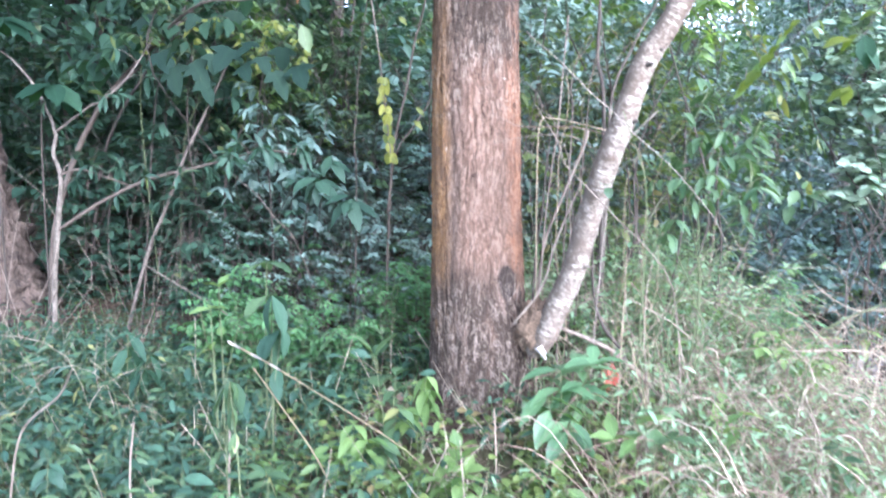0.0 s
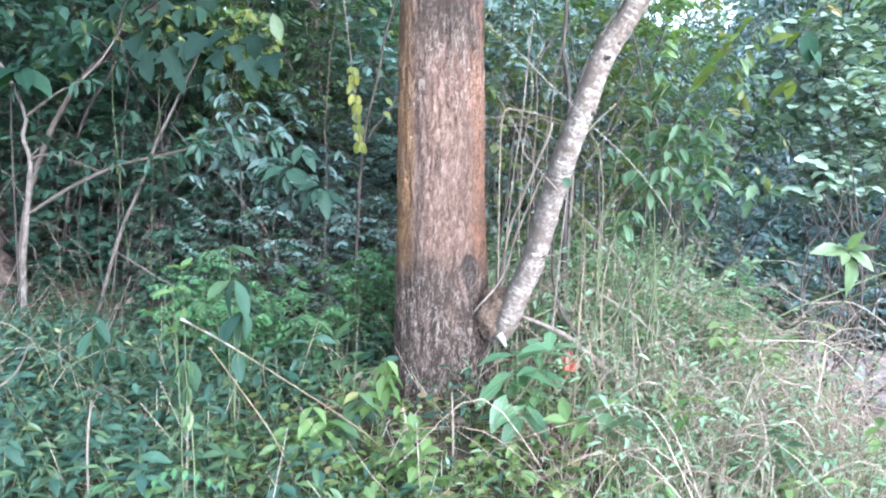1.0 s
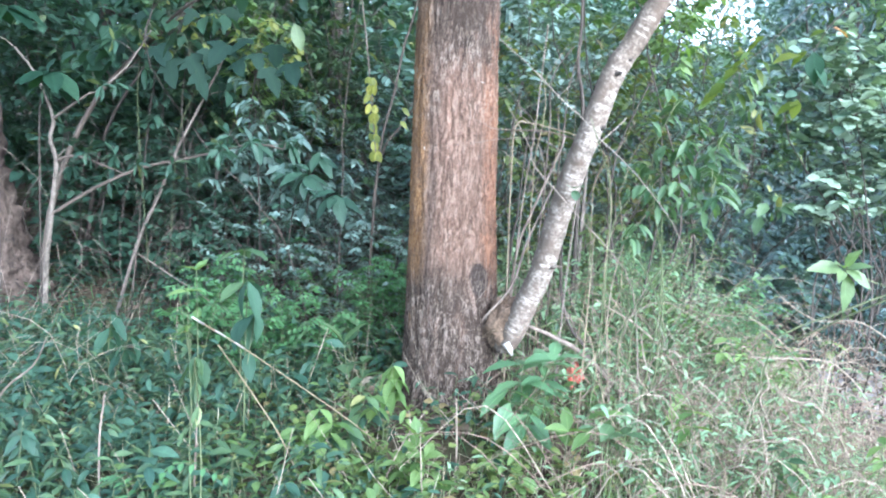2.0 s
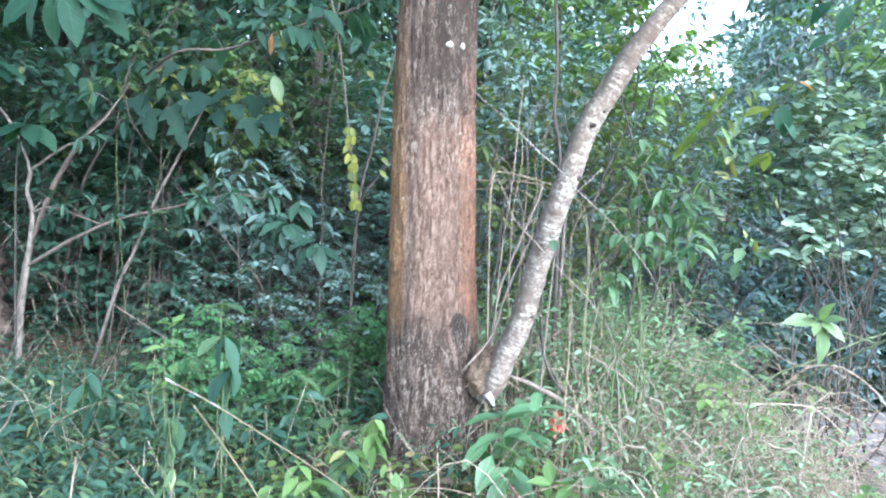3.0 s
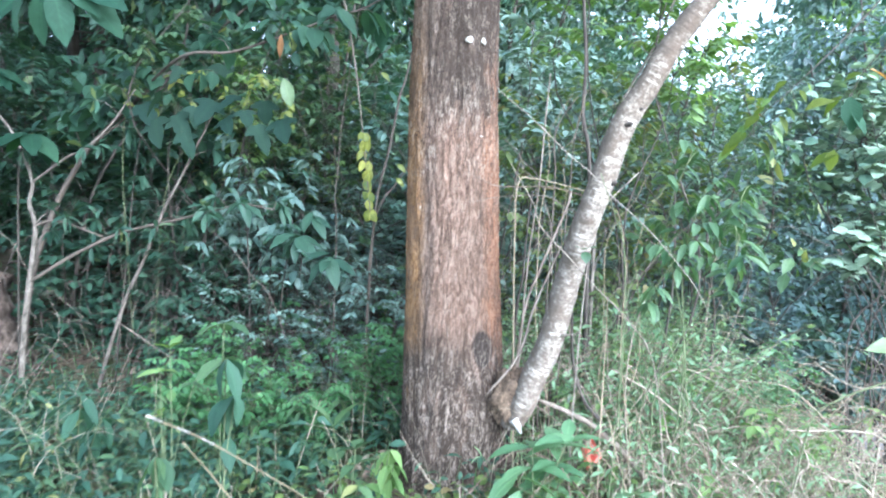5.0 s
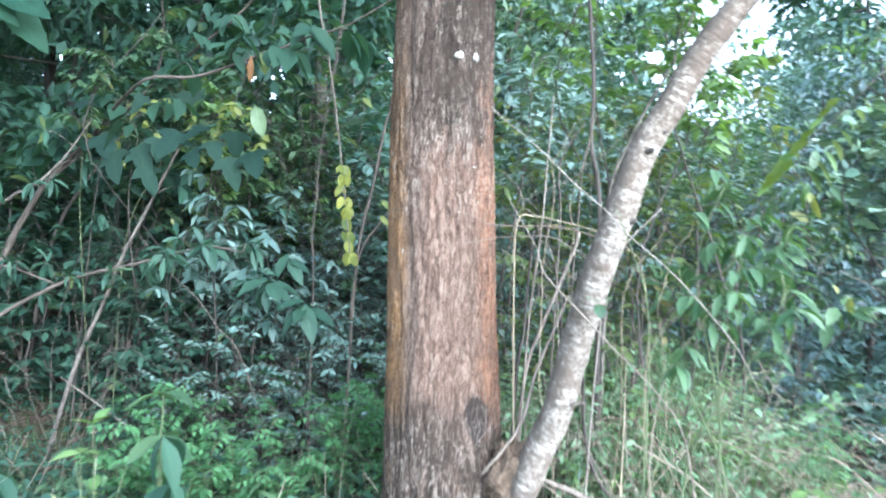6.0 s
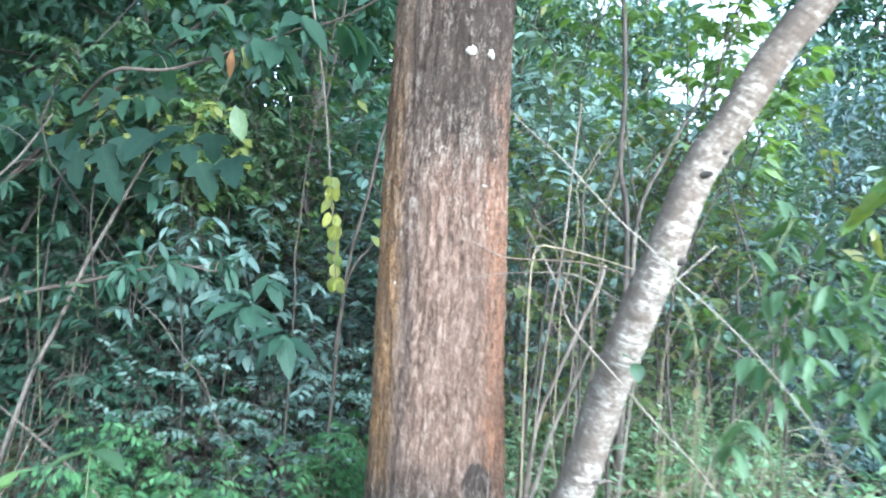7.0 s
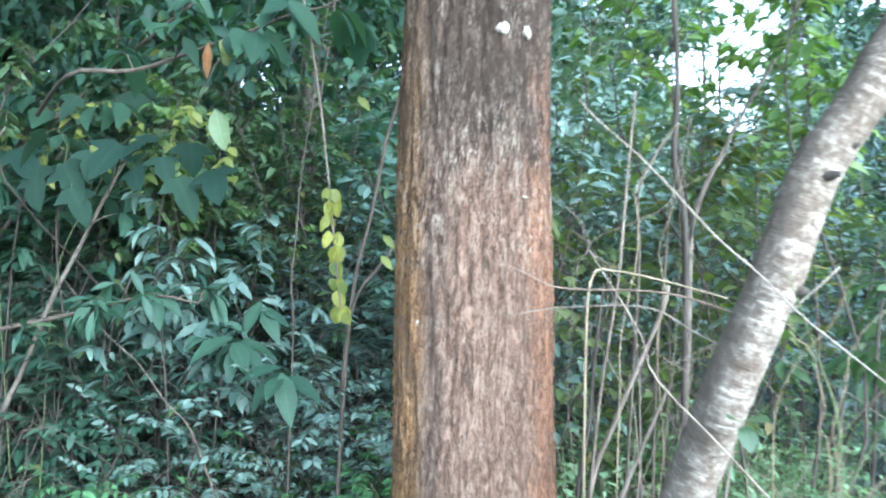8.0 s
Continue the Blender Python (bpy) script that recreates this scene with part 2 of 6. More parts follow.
def soil_material():
    m = Mat("forest_soil")
    a = m.noise(26, m.coords((1, 1, 1)), 7, 0.7)
    b = m.noise(1.6, m.coords((1, 1, 1)), 4)
    c = m.noise(110, m.coords((1, 1, 1)), 3)
    col = m.ramp(a, [(0.28, (0.022, 0.016, 0.011)), (0.5, (0.075, 0.055, 0.038)), (0.72, (0.16, 0.12, 0.085))])
    col = m.mix(m.grey(b, 0.48, 0.68), col, m.ramp(c, [(0.3, (0.03, 0.045, 0.015)), (0.7, (0.07, 0.085, 0.035))]))
    # bare grey gravelly track
    tc = m.t.nodes.new("ShaderNodeTexCoord")
    sep = m.t.nodes.new("ShaderNodeSeparateXYZ")
    m.link(tc.outputs["Object"], sep.inputs[0])
    wob = m.math("MULTIPLY", m.math("SUBTRACT", b, 0.5), 1.4)
    track = m.grey(m.math("ADD", sep.outputs[0], wob), 2.55, 2.9)
    far = m.grey(m.math("ADD", sep.outputs[1], wob), 7.6, 7.0)
    verge = m.grey(m.math("ADD", sep.outputs[0], wob), 5.6, 5.0)
    col = m.mix(m.math("MULTIPLY", m.math("MULTIPLY", track, verge), far), col, m.ramp(a, [(0.3, (0.11, 0.10, 0.092)), (0.55, (0.215, 0.20, 0.19)), (0.75, (0.31, 0.295, 0.28))]))
    return m.finish(col, 0.95, m.bump(c, 0.5, 0.01, m.bump(a, 0.8, 0.03)), 0.15)


M_BARK, M_PALE, M_SOIL = bark_main(), bark_pale(), soil_material()
M_TWIG = wood_material("grey_brown_twig", (0.105, 0.085, 0.064), (0.32, 0.27, 0.21))
M_DARKWOOD = wood_material("dark_stem", (0.032, 0.028, 0.022), (0.105, 0.088, 0.070))
M_DRYTWIG = wood_material("dry_brown_twig", (0.165, 0.134, 0.094), (0.42, 0.365, 0.27), 40)
M_STRAW = wood_material("straw", (0.19, 0.15, 0.09), (0.44, 0.37, 0.25), 40)
M_PALESTEM = wood_material("pale_stem", (0.16, 0.135, 0.105), (0.40, 0.355, 0.29), 22)
M_GREENSTEM = wood_material("green_stem", (0.055, 0.075, 0.034), (0.16, 0.19, 0.088), 30)
M_CANE = wood_material("cane", (0.14, 0.11, 0.065), (0.33, 0.275, 0.17), 30)
M_LICHEN = wood_material("lichen", (0.20, 0.18, 0.145), (0.62, 0.59, 0.51), 130, 1.0, 0.95, 0.012)
M_BRANCH = wood_material("brown_branch", (0.050, 0.040, 0.030), (0.165, 0.137, 0.106))
M_MOTTLED = wood_material("mottled_stem", (0.036, 0.030, 0.022), (0.285, 0.25, 0.20), 36, 0.6)
M_REDTWIG = wood_material("brown_dead_twig", (0.105, 0.078, 0.056), (0.290, 0.215, 0.155), 30)
M_KNOTTY = wood_material("knotty_bark", (0.030, 0.022, 0.015), (0.200, 0.142, 0.092), 60, 0.9, 0.9, 0.025)
M_OLDBARK = wood_material("old_brown_bark", (0.026, 0.020, 0.016), (0.205, 0.158, 0.122), 24, 0.5, 0.92, 0.05)
M_CUT = wood_material("fresh_cut_wood", (0.36, 0.33, 0.28), (0.60, 0.57, 0.51), 60)
# darker leaf copy, canopy shade is put into its colour
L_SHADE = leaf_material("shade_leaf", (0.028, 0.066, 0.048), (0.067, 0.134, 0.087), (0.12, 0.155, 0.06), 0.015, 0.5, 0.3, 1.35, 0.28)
# blue of sky light and haze is put into this leaf colour
L_BLUE = leaf_material("sky_tinted_leaf", (0.072, 0.133, 0.116), (0.157, 0.248, 0.209), None, 0.0, 0.36, 0.2, 1.3, 0.45)
L_MID = leaf_material("green_leaf", (0.038, 0.078, 0.039), (0.098, 0.161, 0.075), (0.24, 0.25, 0.10), 0.03, 0.45, 0.3, 1.35, 0.4)
L_FRESH = leaf_material("fresh_leaf", (0.060, 0.142, 0.062), (0.122, 0.255, 0.112), None, 0.0, 0.48, 0.4, 1.3, 0.35)
L_LIGHT = leaf_material("light_leaf", (0.092, 0.165, 0.056), (0.185, 0.275, 0.100), None, 0.0, 0.48, 0.4, 1.35, 0.4)
L_BROAD = leaf_material("broad_leaf", (0.064, 0.136, 0.066), (0.131, 0.234, 0.115), None, 0.0, 0.42, 0.3, 1.5, 0.4)
# fan leaves darkened in colour for the shade they hang in
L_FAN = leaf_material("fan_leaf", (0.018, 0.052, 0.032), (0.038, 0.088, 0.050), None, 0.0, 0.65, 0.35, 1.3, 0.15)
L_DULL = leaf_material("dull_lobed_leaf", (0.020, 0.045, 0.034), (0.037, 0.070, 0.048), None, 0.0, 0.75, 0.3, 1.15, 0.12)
# darker again for the boughs, shade held in the colour
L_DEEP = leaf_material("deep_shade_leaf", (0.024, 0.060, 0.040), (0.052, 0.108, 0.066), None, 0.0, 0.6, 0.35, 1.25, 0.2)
# pale sheen of reflected sky and haze, mixed into the leaf colour
L_HAZED = leaf_material("sky_hazed_leaf", (0.083, 0.141, 0.124), (0.182, 0.256, 0.221), None, 0.0, 0.38, 0.2, 1.25, 0.32)
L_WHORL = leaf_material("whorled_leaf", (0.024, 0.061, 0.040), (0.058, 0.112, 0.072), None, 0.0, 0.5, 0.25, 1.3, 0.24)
L_FAN2 = leaf_material("pointed_leaf", (0.041, 0.089, 0.043), (0.104, 0.174, 0.087), None, 0.0, 0.45, 0.35, 1.3, 0.35)
L_BANK = leaf_material("bank_leaf", (0.136, 0.235, 0.136), (0.277, 0.403, 0.252), (0.34, 0.28, 0.21), 0.02, 0.5, 0.35, 1.3, 0.35)
L_SPRIG = leaf_material("sprig_leaf", (0.095, 0.155, 0.068), (0.19, 0.265, 0.125), None, 0.0, 0.45, 0.35, 1.35, 0.4)
L_WARM = leaf_material("warm_green_leaf", (0.075, 0.115, 0.030), (0.190, 0.245, 0.080), (0.30, 0.24, 0.12), 0.10, 0.5, 0.3, 1.3, 0.35)
# leaf colour holds the blue haze of the hollow
L_HOLLOW = leaf_material("hollow_haze_leaf", (0.044, 0.080, 0.083), (0.108, 0.170, 0.172), None, 0.0, 0.36, 0.2, 1.3, 0.5)
L_YELLOW = leaf_material("yellow_leaf", (0.135, 0.176, 0.038), (0.270, 0.288, 0.072), None, 0.0, 0.5, 0.4)
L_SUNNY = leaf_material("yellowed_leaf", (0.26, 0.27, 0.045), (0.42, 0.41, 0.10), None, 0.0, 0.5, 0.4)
L_OLIVE = leaf_material("backlit_leaf", (0.054, 0.094, 0.013), (0.144, 0.180, 0.032), None, 0.0, 0.5, 0.6, 1.3, 0.3)
L_BACK = leaf_material("olive_backlit_leaf", (0.078, 0.112, 0.044), (0.170, 0.215, 0.095), (0.22, 0.19, 0.10), 0.06, 0.5, 0.5, 1.2, 0.3)
L_PALE = leaf_material("pale_round_leaf", (0.19, 0.28, 0.20), (0.36, 0.46, 0.35), (0.10, 0.17, 0.12), 0.15, 0.6, 0.12, 1.15, 0.22)
L_ORANGE = leaf_material("withered_orange_leaf", (0.26, 0.115, 0.045), (0.40, 0.21, 0.10), None, 0.0, 0.7, 0.3)
L_DEAD = leaf_material("dead_leaf", (0.09, 0.06, 0.042), (0.30, 0.22, 0.16), (0.46, 0.39, 0.31), 0.08, 0.8, 0.08)
L_GRASS = leaf_material("grass_blade", (0.151, 0.235, 0.132), (0.323, 0.431, 0.254), (0.42, 0.36, 0.27), 0.12, 0.5, 0.35, 1.1)
L_DRY = leaf_material("dry_grass_blade", (0.26, 0.21, 0.15), (0.56, 0.50, 0.41), (0.20, 0.24, 0.11), 0.15, 0.7, 0.25, 1.1)


# ---- mesh builders ----
rng = np.random.default_rng(7)


def unit(v):
    v = np.asarray(v, float)
    return v / np.maximum(np.linalg.norm(v, axis=-1, keepdims=True), 1e-9)


class Geo:
    """Collects vertices, faces and leaf coordinates, and links them as one mesh."""

    def __init__(self):
        self.v, self.f, self.uv, self.n = [], {3: [], 4: []}, [], 0

    def add(self, verts, faces, uvs):
        for k in (3, 4):
            if k in faces and len(faces[k]):
                self.f[k].append(np.asarray(faces[k]) + self.n)
        self.v.append(verts)
        self.uv.append(uvs)
        self.n += len(verts)

    def mesh(self, name, material, smooth=True):
        me = bpy.data.meshes.new(name)
        v = np.concatenate(self.v).astype(np.float32)
        uv = np.concatenate(self.uv).astype(np.float32)
        t = np.concatenate(self.f[3]) if self.f[3] else np.zeros((0, 3), int)
        q = np.concatenate(self.f[4]) if self.f[4] else np.zeros((0, 4), int)
        loops = np.concatenate([t.ravel(), q.ravel()]).astype(np.int32)
        me.vertices.add(len(v))
        me.vertices.foreach_set("co", v.ravel())
        me.loops.add(len(loops))
        me.loops.foreach_set("vertex_index", loops)
        me.polygons.add(len(t) + len(q))
        start = np.concatenate([np.arange(len(t)) * 3, len(t) * 3 + np.arange(len(q)) * 4]).astype(np.int32)
        me.polygons.foreach_set("loop_start", start)
        me.polygons.foreach_set("use_smooth", np.full(len(start), smooth))
        lay = me.uv_layers.new(name="leaf")
        lay.data.foreach_set("uv", uv[loops].ravel())
        me.materials.append(material)
        me.update(calc_edges=True)
        me.validate()
        return me


def part(name, geo, material, parent=None, label="", at=(0, 0, 0), smooth=True):
    ob = new(name, geo.mesh(name, material, smooth) if isinstance(geo, Geo) else geo)
    ob.parent = parent
    ob.location = at
    return tagged(ob, label=label)


def thing(name, at, label, category, group="", kind=""):
    ob = new(name)
    ob.location = at
    ob.empty_display_size = 0.1
    return tagged(ob, label, category, group, kind)


def curve_points(ctrl, n):
    """A smooth line through control points."""
    c = np.asarray(ctrl, float)
    if len(c) == 2:
        s = np.linspace(0, 1, n)[:, None]
        return c[0] * (1 - s) + c[1] * s
    p = np.vstack([2 * c[0] - c[1], c, 2 * c[-1] - c[-2]])
    out = []
    for u in np.linspace(0, len(c) - 1 - 1e-6, n):
        i = int(u)
        f = u - i
        a, b, d, e = p[i], p[i + 1], p[i + 2], p[i + 3]
        out.append(0.5 * (2 * b + (d - a) * f + (2 * a - 5 * b + 4 * d - e) * f * f + (3 * b - a - 3 * d + e) * f ** 3))
    return np.array(out)


def tube(geo, line, radii, sides=6, knobs=0.0, cap=True):
    """A tapered round stem along a line."""
    line = np.asarray(line, float)
    n = len(line)
    r = np.interp(np.linspace(0, 1, n), np.linspace(0, 1, len(radii)), radii)
    d = unit(np.gradient(line, axis=0))
    ref = np.where(np.abs(d[:, 2:3]) > 0.9, [[1.0, 0, 0]], [[0, 0, 1.0]])
    a = unit(np.cross(d, ref))
    for i in range(1, n):
        p = a[i - 1] - d[i] * np.dot(a[i - 1], d[i])
        if np.linalg.norm(p) > 1e-6:
            a[i] = p / np.linalg.norm(p)
    b = np.cross(d, a)
    ang = np.linspace(0, 2 * np.pi, sides, endpoint=False)
    wob = 1 + knobs * rng.normal(size=(n, sides))
    ring = line[:, None] + r[:, None, None] * wob[..., None] * (np.cos(ang)[None, :, None] * a[:, None] + np.sin(ang)[None, :, None] * b[:, None])
    v = ring.reshape(-1, 3)
    i = np.arange(n - 1)[:, None] * sides
    j = np.arange(sides)[None]
    k = (j + 1) % sides
    q = np.stack([i + j, i + k, i + sides + k, i + sides + j], -1).reshape(-1, 4)
    uv = np.stack([np.tile(ang / 6.2832, (n, 1)), np.tile(np.linspace(0, 1, n)[:, None], (1, sides))], -1).reshape(-1, 2)
    faces = {4: q}
    if cap:
        v = np.vstack([v, line[:1], line[-1:]])
        uv = np.vstack([uv, [[0.5, 0]], [[0.5, 1]]])
        m = n * sides
        jj = np.arange(sides)
        kk = (jj + 1) % sides
        faces[3] = np.vstack([np.stack([kk, jj, np.full(sides, m)], -1), np.stack([m - sides + jj, m - sides + kk, np.full(sides, m + 1)], -1)])
    geo.add(v, faces, uv)


def leaf_shape(stations, widths, fold=0.12, droop=0.25, wave=0.0):
    """Leaf blade of unit length along y: folded at the midrib, drooping towards the tip."""
    s = np.asarray(stations, float)
    w = np.asarray(widths, float)
    mid = np.stack([0 * s, s, -droop * s ** 2], -1)
    zig = wave * np.array([(-1) ** i for i in range(len(s))])
    left = mid[1:-1] + np.stack([-w[1:-1], 0 * w[1:-1], fold * w[1:-1] * 2 + zig[1:-1]], -1)
    right = mid[1:-1] + np.stack([w[1:-1], 0 * w[1:-1], fold * w[1:-1] * 2 - zig[1:-1]], -1)
    n, k = len(s), len(s) - 2
    v = np.vstack([mid, left, right])
    L, R = n + np.arange(k), n + k + np.arange(k)
    tris = [(0, 1, L[0]), (0, R[0], 1), (n - 2, n - 1, L[-1]), (n - 2, R[-1], n - 1)]
    quads = []
    for i in range(k - 1):
        quads += [(i + 1, i + 2, L[i + 1], L[i]), (i + 1, R[i], R[i + 1], i + 2)]
    uv = np.stack([np.concatenate([0 * s + 0.5, 0 * L, 0 * R + 1.0]), np.concatenate([s, s[1:-1], s[1:-1]])], -1)
    return v, {3: np.array(tris), 4: np.array(quads, int).reshape(-1, 4)}, uv


OVATE = leaf_shape([0, 0.08, 0.28, 0.55, 0.82, 1], [0, 0.07, 0.22, 0.24, 0.11, 0], 0.16, 0.22)
LANCE = leaf_shape([0, 0.12, 0.42, 0.75, 1], [0, 0.055, 0.135, 0.09, 0], 0.2, 0.3)
ELLIP = leaf_shape([0, 0.1, 0.3, 0.55, 0.8, 1], [0, 0.06, 0.165, 0.19, 0.11, 0], 0.15, 0.3)
LANCE2 = leaf_shape([0, 0.1, 0.32, 0.6, 0.85, 1], [0, 0.05, 0.135, 0.15, 0.075, 0], 0.22, 0.38, 0.012)
ROUND = leaf_shape([0, 0.12, 0.35, 0.65, 0.9, 1], [0, 0.24, 0.38, 0.36, 0.15, 0], 0.10, 0.18)
SMALL = leaf_shape([0, 0.35, 0.7, 1], [0, 0.22, 0.17, 0], 0.15, 0.2)
FAR = leaf_shape([0, 0.45, 1], [0, 0.21, 0], 0.2, 0.2)
BLADE = leaf_shape([0, 0.3, 0.65, 1], [0.0, 0.011, 0.009, 0], 0.3, 0.45)
BIG = leaf_shape([0, 0.06, 0.2, 0.4, 0.6, 0.8, 0.93, 1], [0, 0.05, 0.17, 0.24, 0.25, 0.17, 0.07, 0], 0.14, 0.2, 0.012)
TINY = (np.array([(0, 0, 0), (-0.2, 0.45, 0.06), (0, 1, -0.15), (0.2, 0.45, 0.06)]), {3: np.array([(0, 2, 1), (0, 3, 2)]), 4: np.zeros((0, 4), int)}, np.array([(0.5, 0), (0, 0.45), (0.5, 1), (1, 0.45)]))


def lobed_shape():
    """A broad three-lobed blade with a sunken midrib and hanging tip."""
    half = np.array([(0.15, -0.05), (0.36, 0.06), (0.62, 0.30), (0.44, 0.34), (0.27, 0.36), (0.31, 0.52), (0.25, 0.74), (0.11, 0.94)])
    rim = np.vstack([[(0, 0)], half, [(0, 1.06)], half[::-1] * (-1, 1)])
    xy = np.vstack([rim, [(0, 0.3)], [(0, 0.62)]])
    v = np.column_stack([xy, 0.16 * np.abs(xy[:, 0]) - 0.24 * xy[:, 1] ** 2 - 0.25 * xy[:, 0] ** 2])
    n = len(rim)
    c0, c1 = n, n + 1
    tris = []
    for i in range(n):
        j = (i + 1) % n
        tris.append((i, j, c0 if max(xy[i, 1], xy[j, 1]) < 0.5 else c1))
    tris += [(c0, 5, c1), (c0, c1, n - 5)]
    return v, {3: np.array([(a, c, b) for a, b, c in tris]), 4: np.zeros((0, 4), int)}, np.column_stack([xy[:, 0] * 0.75 + 0.5, xy[:, 1]])


LOBED = lobed_shape()


class Singles:
    """Leaves that are parts of their own under a plant, all on one shared blade."""

    def __init__(self, parent, shape, material):
        g = Geo()
        leaves(g, shape, [(0, 0, 0)], [(0, 1, 0)], (0, 0, 1), 1.0)
        self.parent, self.blade = parent, g.mesh("leaf", material)

    def place(self, shape, pos, along, up, size, wide):
        pos, along = np.atleast_2d(pos), unit(np.atleast_2d(along))
        n = len(pos)
        up = np.broadcast_to(np.asarray(up, float), (n, 3))
        side = unit(np.cross(along, up) + 1e-6)
        nor = np.cross(side, along)
        size = np.broadcast_to(np.asarray(size, float), (n,))
        wide = np.broadcast_to(np.asarray(wide, float), (n,))
        for p, s, a, u, z, w in zip(pos, side, along, nor, size, wide):
            ob = new("leaf", self.blade)
            ob.parent = self.parent
            m = Matrix.Identity(4)
            for r in range(3):
                m[r][0], m[r][1], m[r][2], m[r][3] = s[r] * z * w, a[r] * z, u[r] * z, p[r]
            ob.matrix_local = m


def leaves(geo, shape, pos, along, up, size, wide=1.0):
    """Many leaf blades at once."""
    if isinstance(geo, Singles):
        geo.place(shape, pos, along, up, size, wide)
        return
    tv, tf, tuv = shape
    pos, along = np.atleast_2d(pos), unit(np.atleast_2d(along))
    n = len(pos)
    up = np.broadcast_to(np.asarray(up, float), (n, 3))
    side = unit(np.cross(along, up) + 1e-6)
    nor = np.cross(side, along)
    size = np.broadcast_to(np.asarray(size, float), (n,))
    wide = np.broadcast_to(np.asarray(wide, float), (n,))
    v = pos[:, None] + size[:, None, None] * (tv[None, :, 0:1] * wide[:, None, None] * side[:, None] + tv[None, :, 1:2] * along[:, None] + tv[None, :, 2:3] * nor[:, None])
    k = len(tv)
    off = (np.arange(n) * k)[:, None, None]
    faces = {c: (tf[c][None] + off).reshape(-1, c) for c in (3, 4) if len(tf[c])}
    geo.add(v.reshape(-1, 3), faces, np.tile(tuv, (n, 1)))


def sway(x, y, f):
    return np.sin(f * x + 1.3 * np.sin(0.7 * f * y)) * np.cos(f * y * 0.9 + 0.8 * np.sin(0.6 * f * x + 1))


def step(e0, e1, x):
    t = np.clip((x - e0) / (e1 - e0), 0, 1)
    return t * t * (3 - 2 * t)


def ground_height(x, y):
    x, y = np.asarray(x, float), np.asarray(y, float)
    z = 0.17 + 0.0 * x
    z = z + 0.45 * np.exp(-((x - 1.05) / 1.05) ** 2 - ((y - 4.75) / 1.2) ** 2)
    z = z + 0.10 * np.exp(-((x - 0.2) / 0.7) ** 2 - ((y - 3.7) / 0.7) ** 2)
    z = z - 1.1 * step(5.2, 9.0, y) * step(0.6, 2.4, x)
    z = z + 0.75 * step(4.6, 8.2, y) * step(0.5, -0.9, x)
    z = z - 0.06 * step(2.2, 3.0, x) * step(7, 5, y)
    near = np.exp(-((x / 14) ** 2) - ((y - 4) / 14) ** 2)
    return z + near * (0.035 * sway(x, y, 2.1) + 0.015 * sway(x + 3, y, 6.3)) + (1 - near) * 0.35 * sway(x, y, 0.16)


def on_ground(x, y, sink=0.0):
    return np.array([x, y, float(ground_height(x, y)) - sink])


# ---- ground ----
def build_ground():
    def axis(c, fine, reach):
        a = np.arange(-fine, fine + 1e-6, 0.09)
        b = fine + np.cumsum(0.08 * 1.17 ** np.arange(60))
        b = b[b < reach]
        return c + np.concatenate([-b[::-1], a, b])
    xs, ys = axis(0.0, 4.5, 900), axis(4.0, 4.0, 900)
    gx, gy = np.meshgrid(xs, ys)
    gz = ground_height(gx, gy)
    gz = gz + 0.008 * rng.normal(size=gz.shape) * (np.abs(gx) < 5)
    v = np.stack([gx, gy, gz], -1).reshape(-1, 3)
    ny, nx = gx.shape
    i = np.arange(ny - 1)[:, None] * nx
    j = np.arange(nx - 1)[None]
    q = np.stack([i + j, i + j + 1, i + nx + j + 1, i + nx + j], -1).reshape(-1, 4)
    g = Geo()
    g.add(v, {4: q}, v[:, :2] * 0.1)
    tagged(part("ground", g, M_SOIL), "dark forest soil with a bare grey track", "ground", kind="structure")


build_ground()


# ---- the large tree ----
TRUNK_X = [(0.0, 0.25), (0.35, 0.238), (0.65, 0.230), (0.95, 0.215), (1.25, 0.202), (1.55, 0.189), (1.85, 0.179), (2.1, 0.170), (2.4, 0.164), (2.7, 0.160), (6.5, 0.10)]
TRUNK_R = [(0.0, 0.30), (0.2, 0.265), (0.35, 0.248), (0.65, 0.243), (0.95, 0.234), (1.25, 0.223), (1.55, 0.215), (1.85, 0.208), (2.1, 0.201), (2.4, 0.196), (2.7, 0.190), (6.5, 0.13)]
TRUNK_Y = 3.72


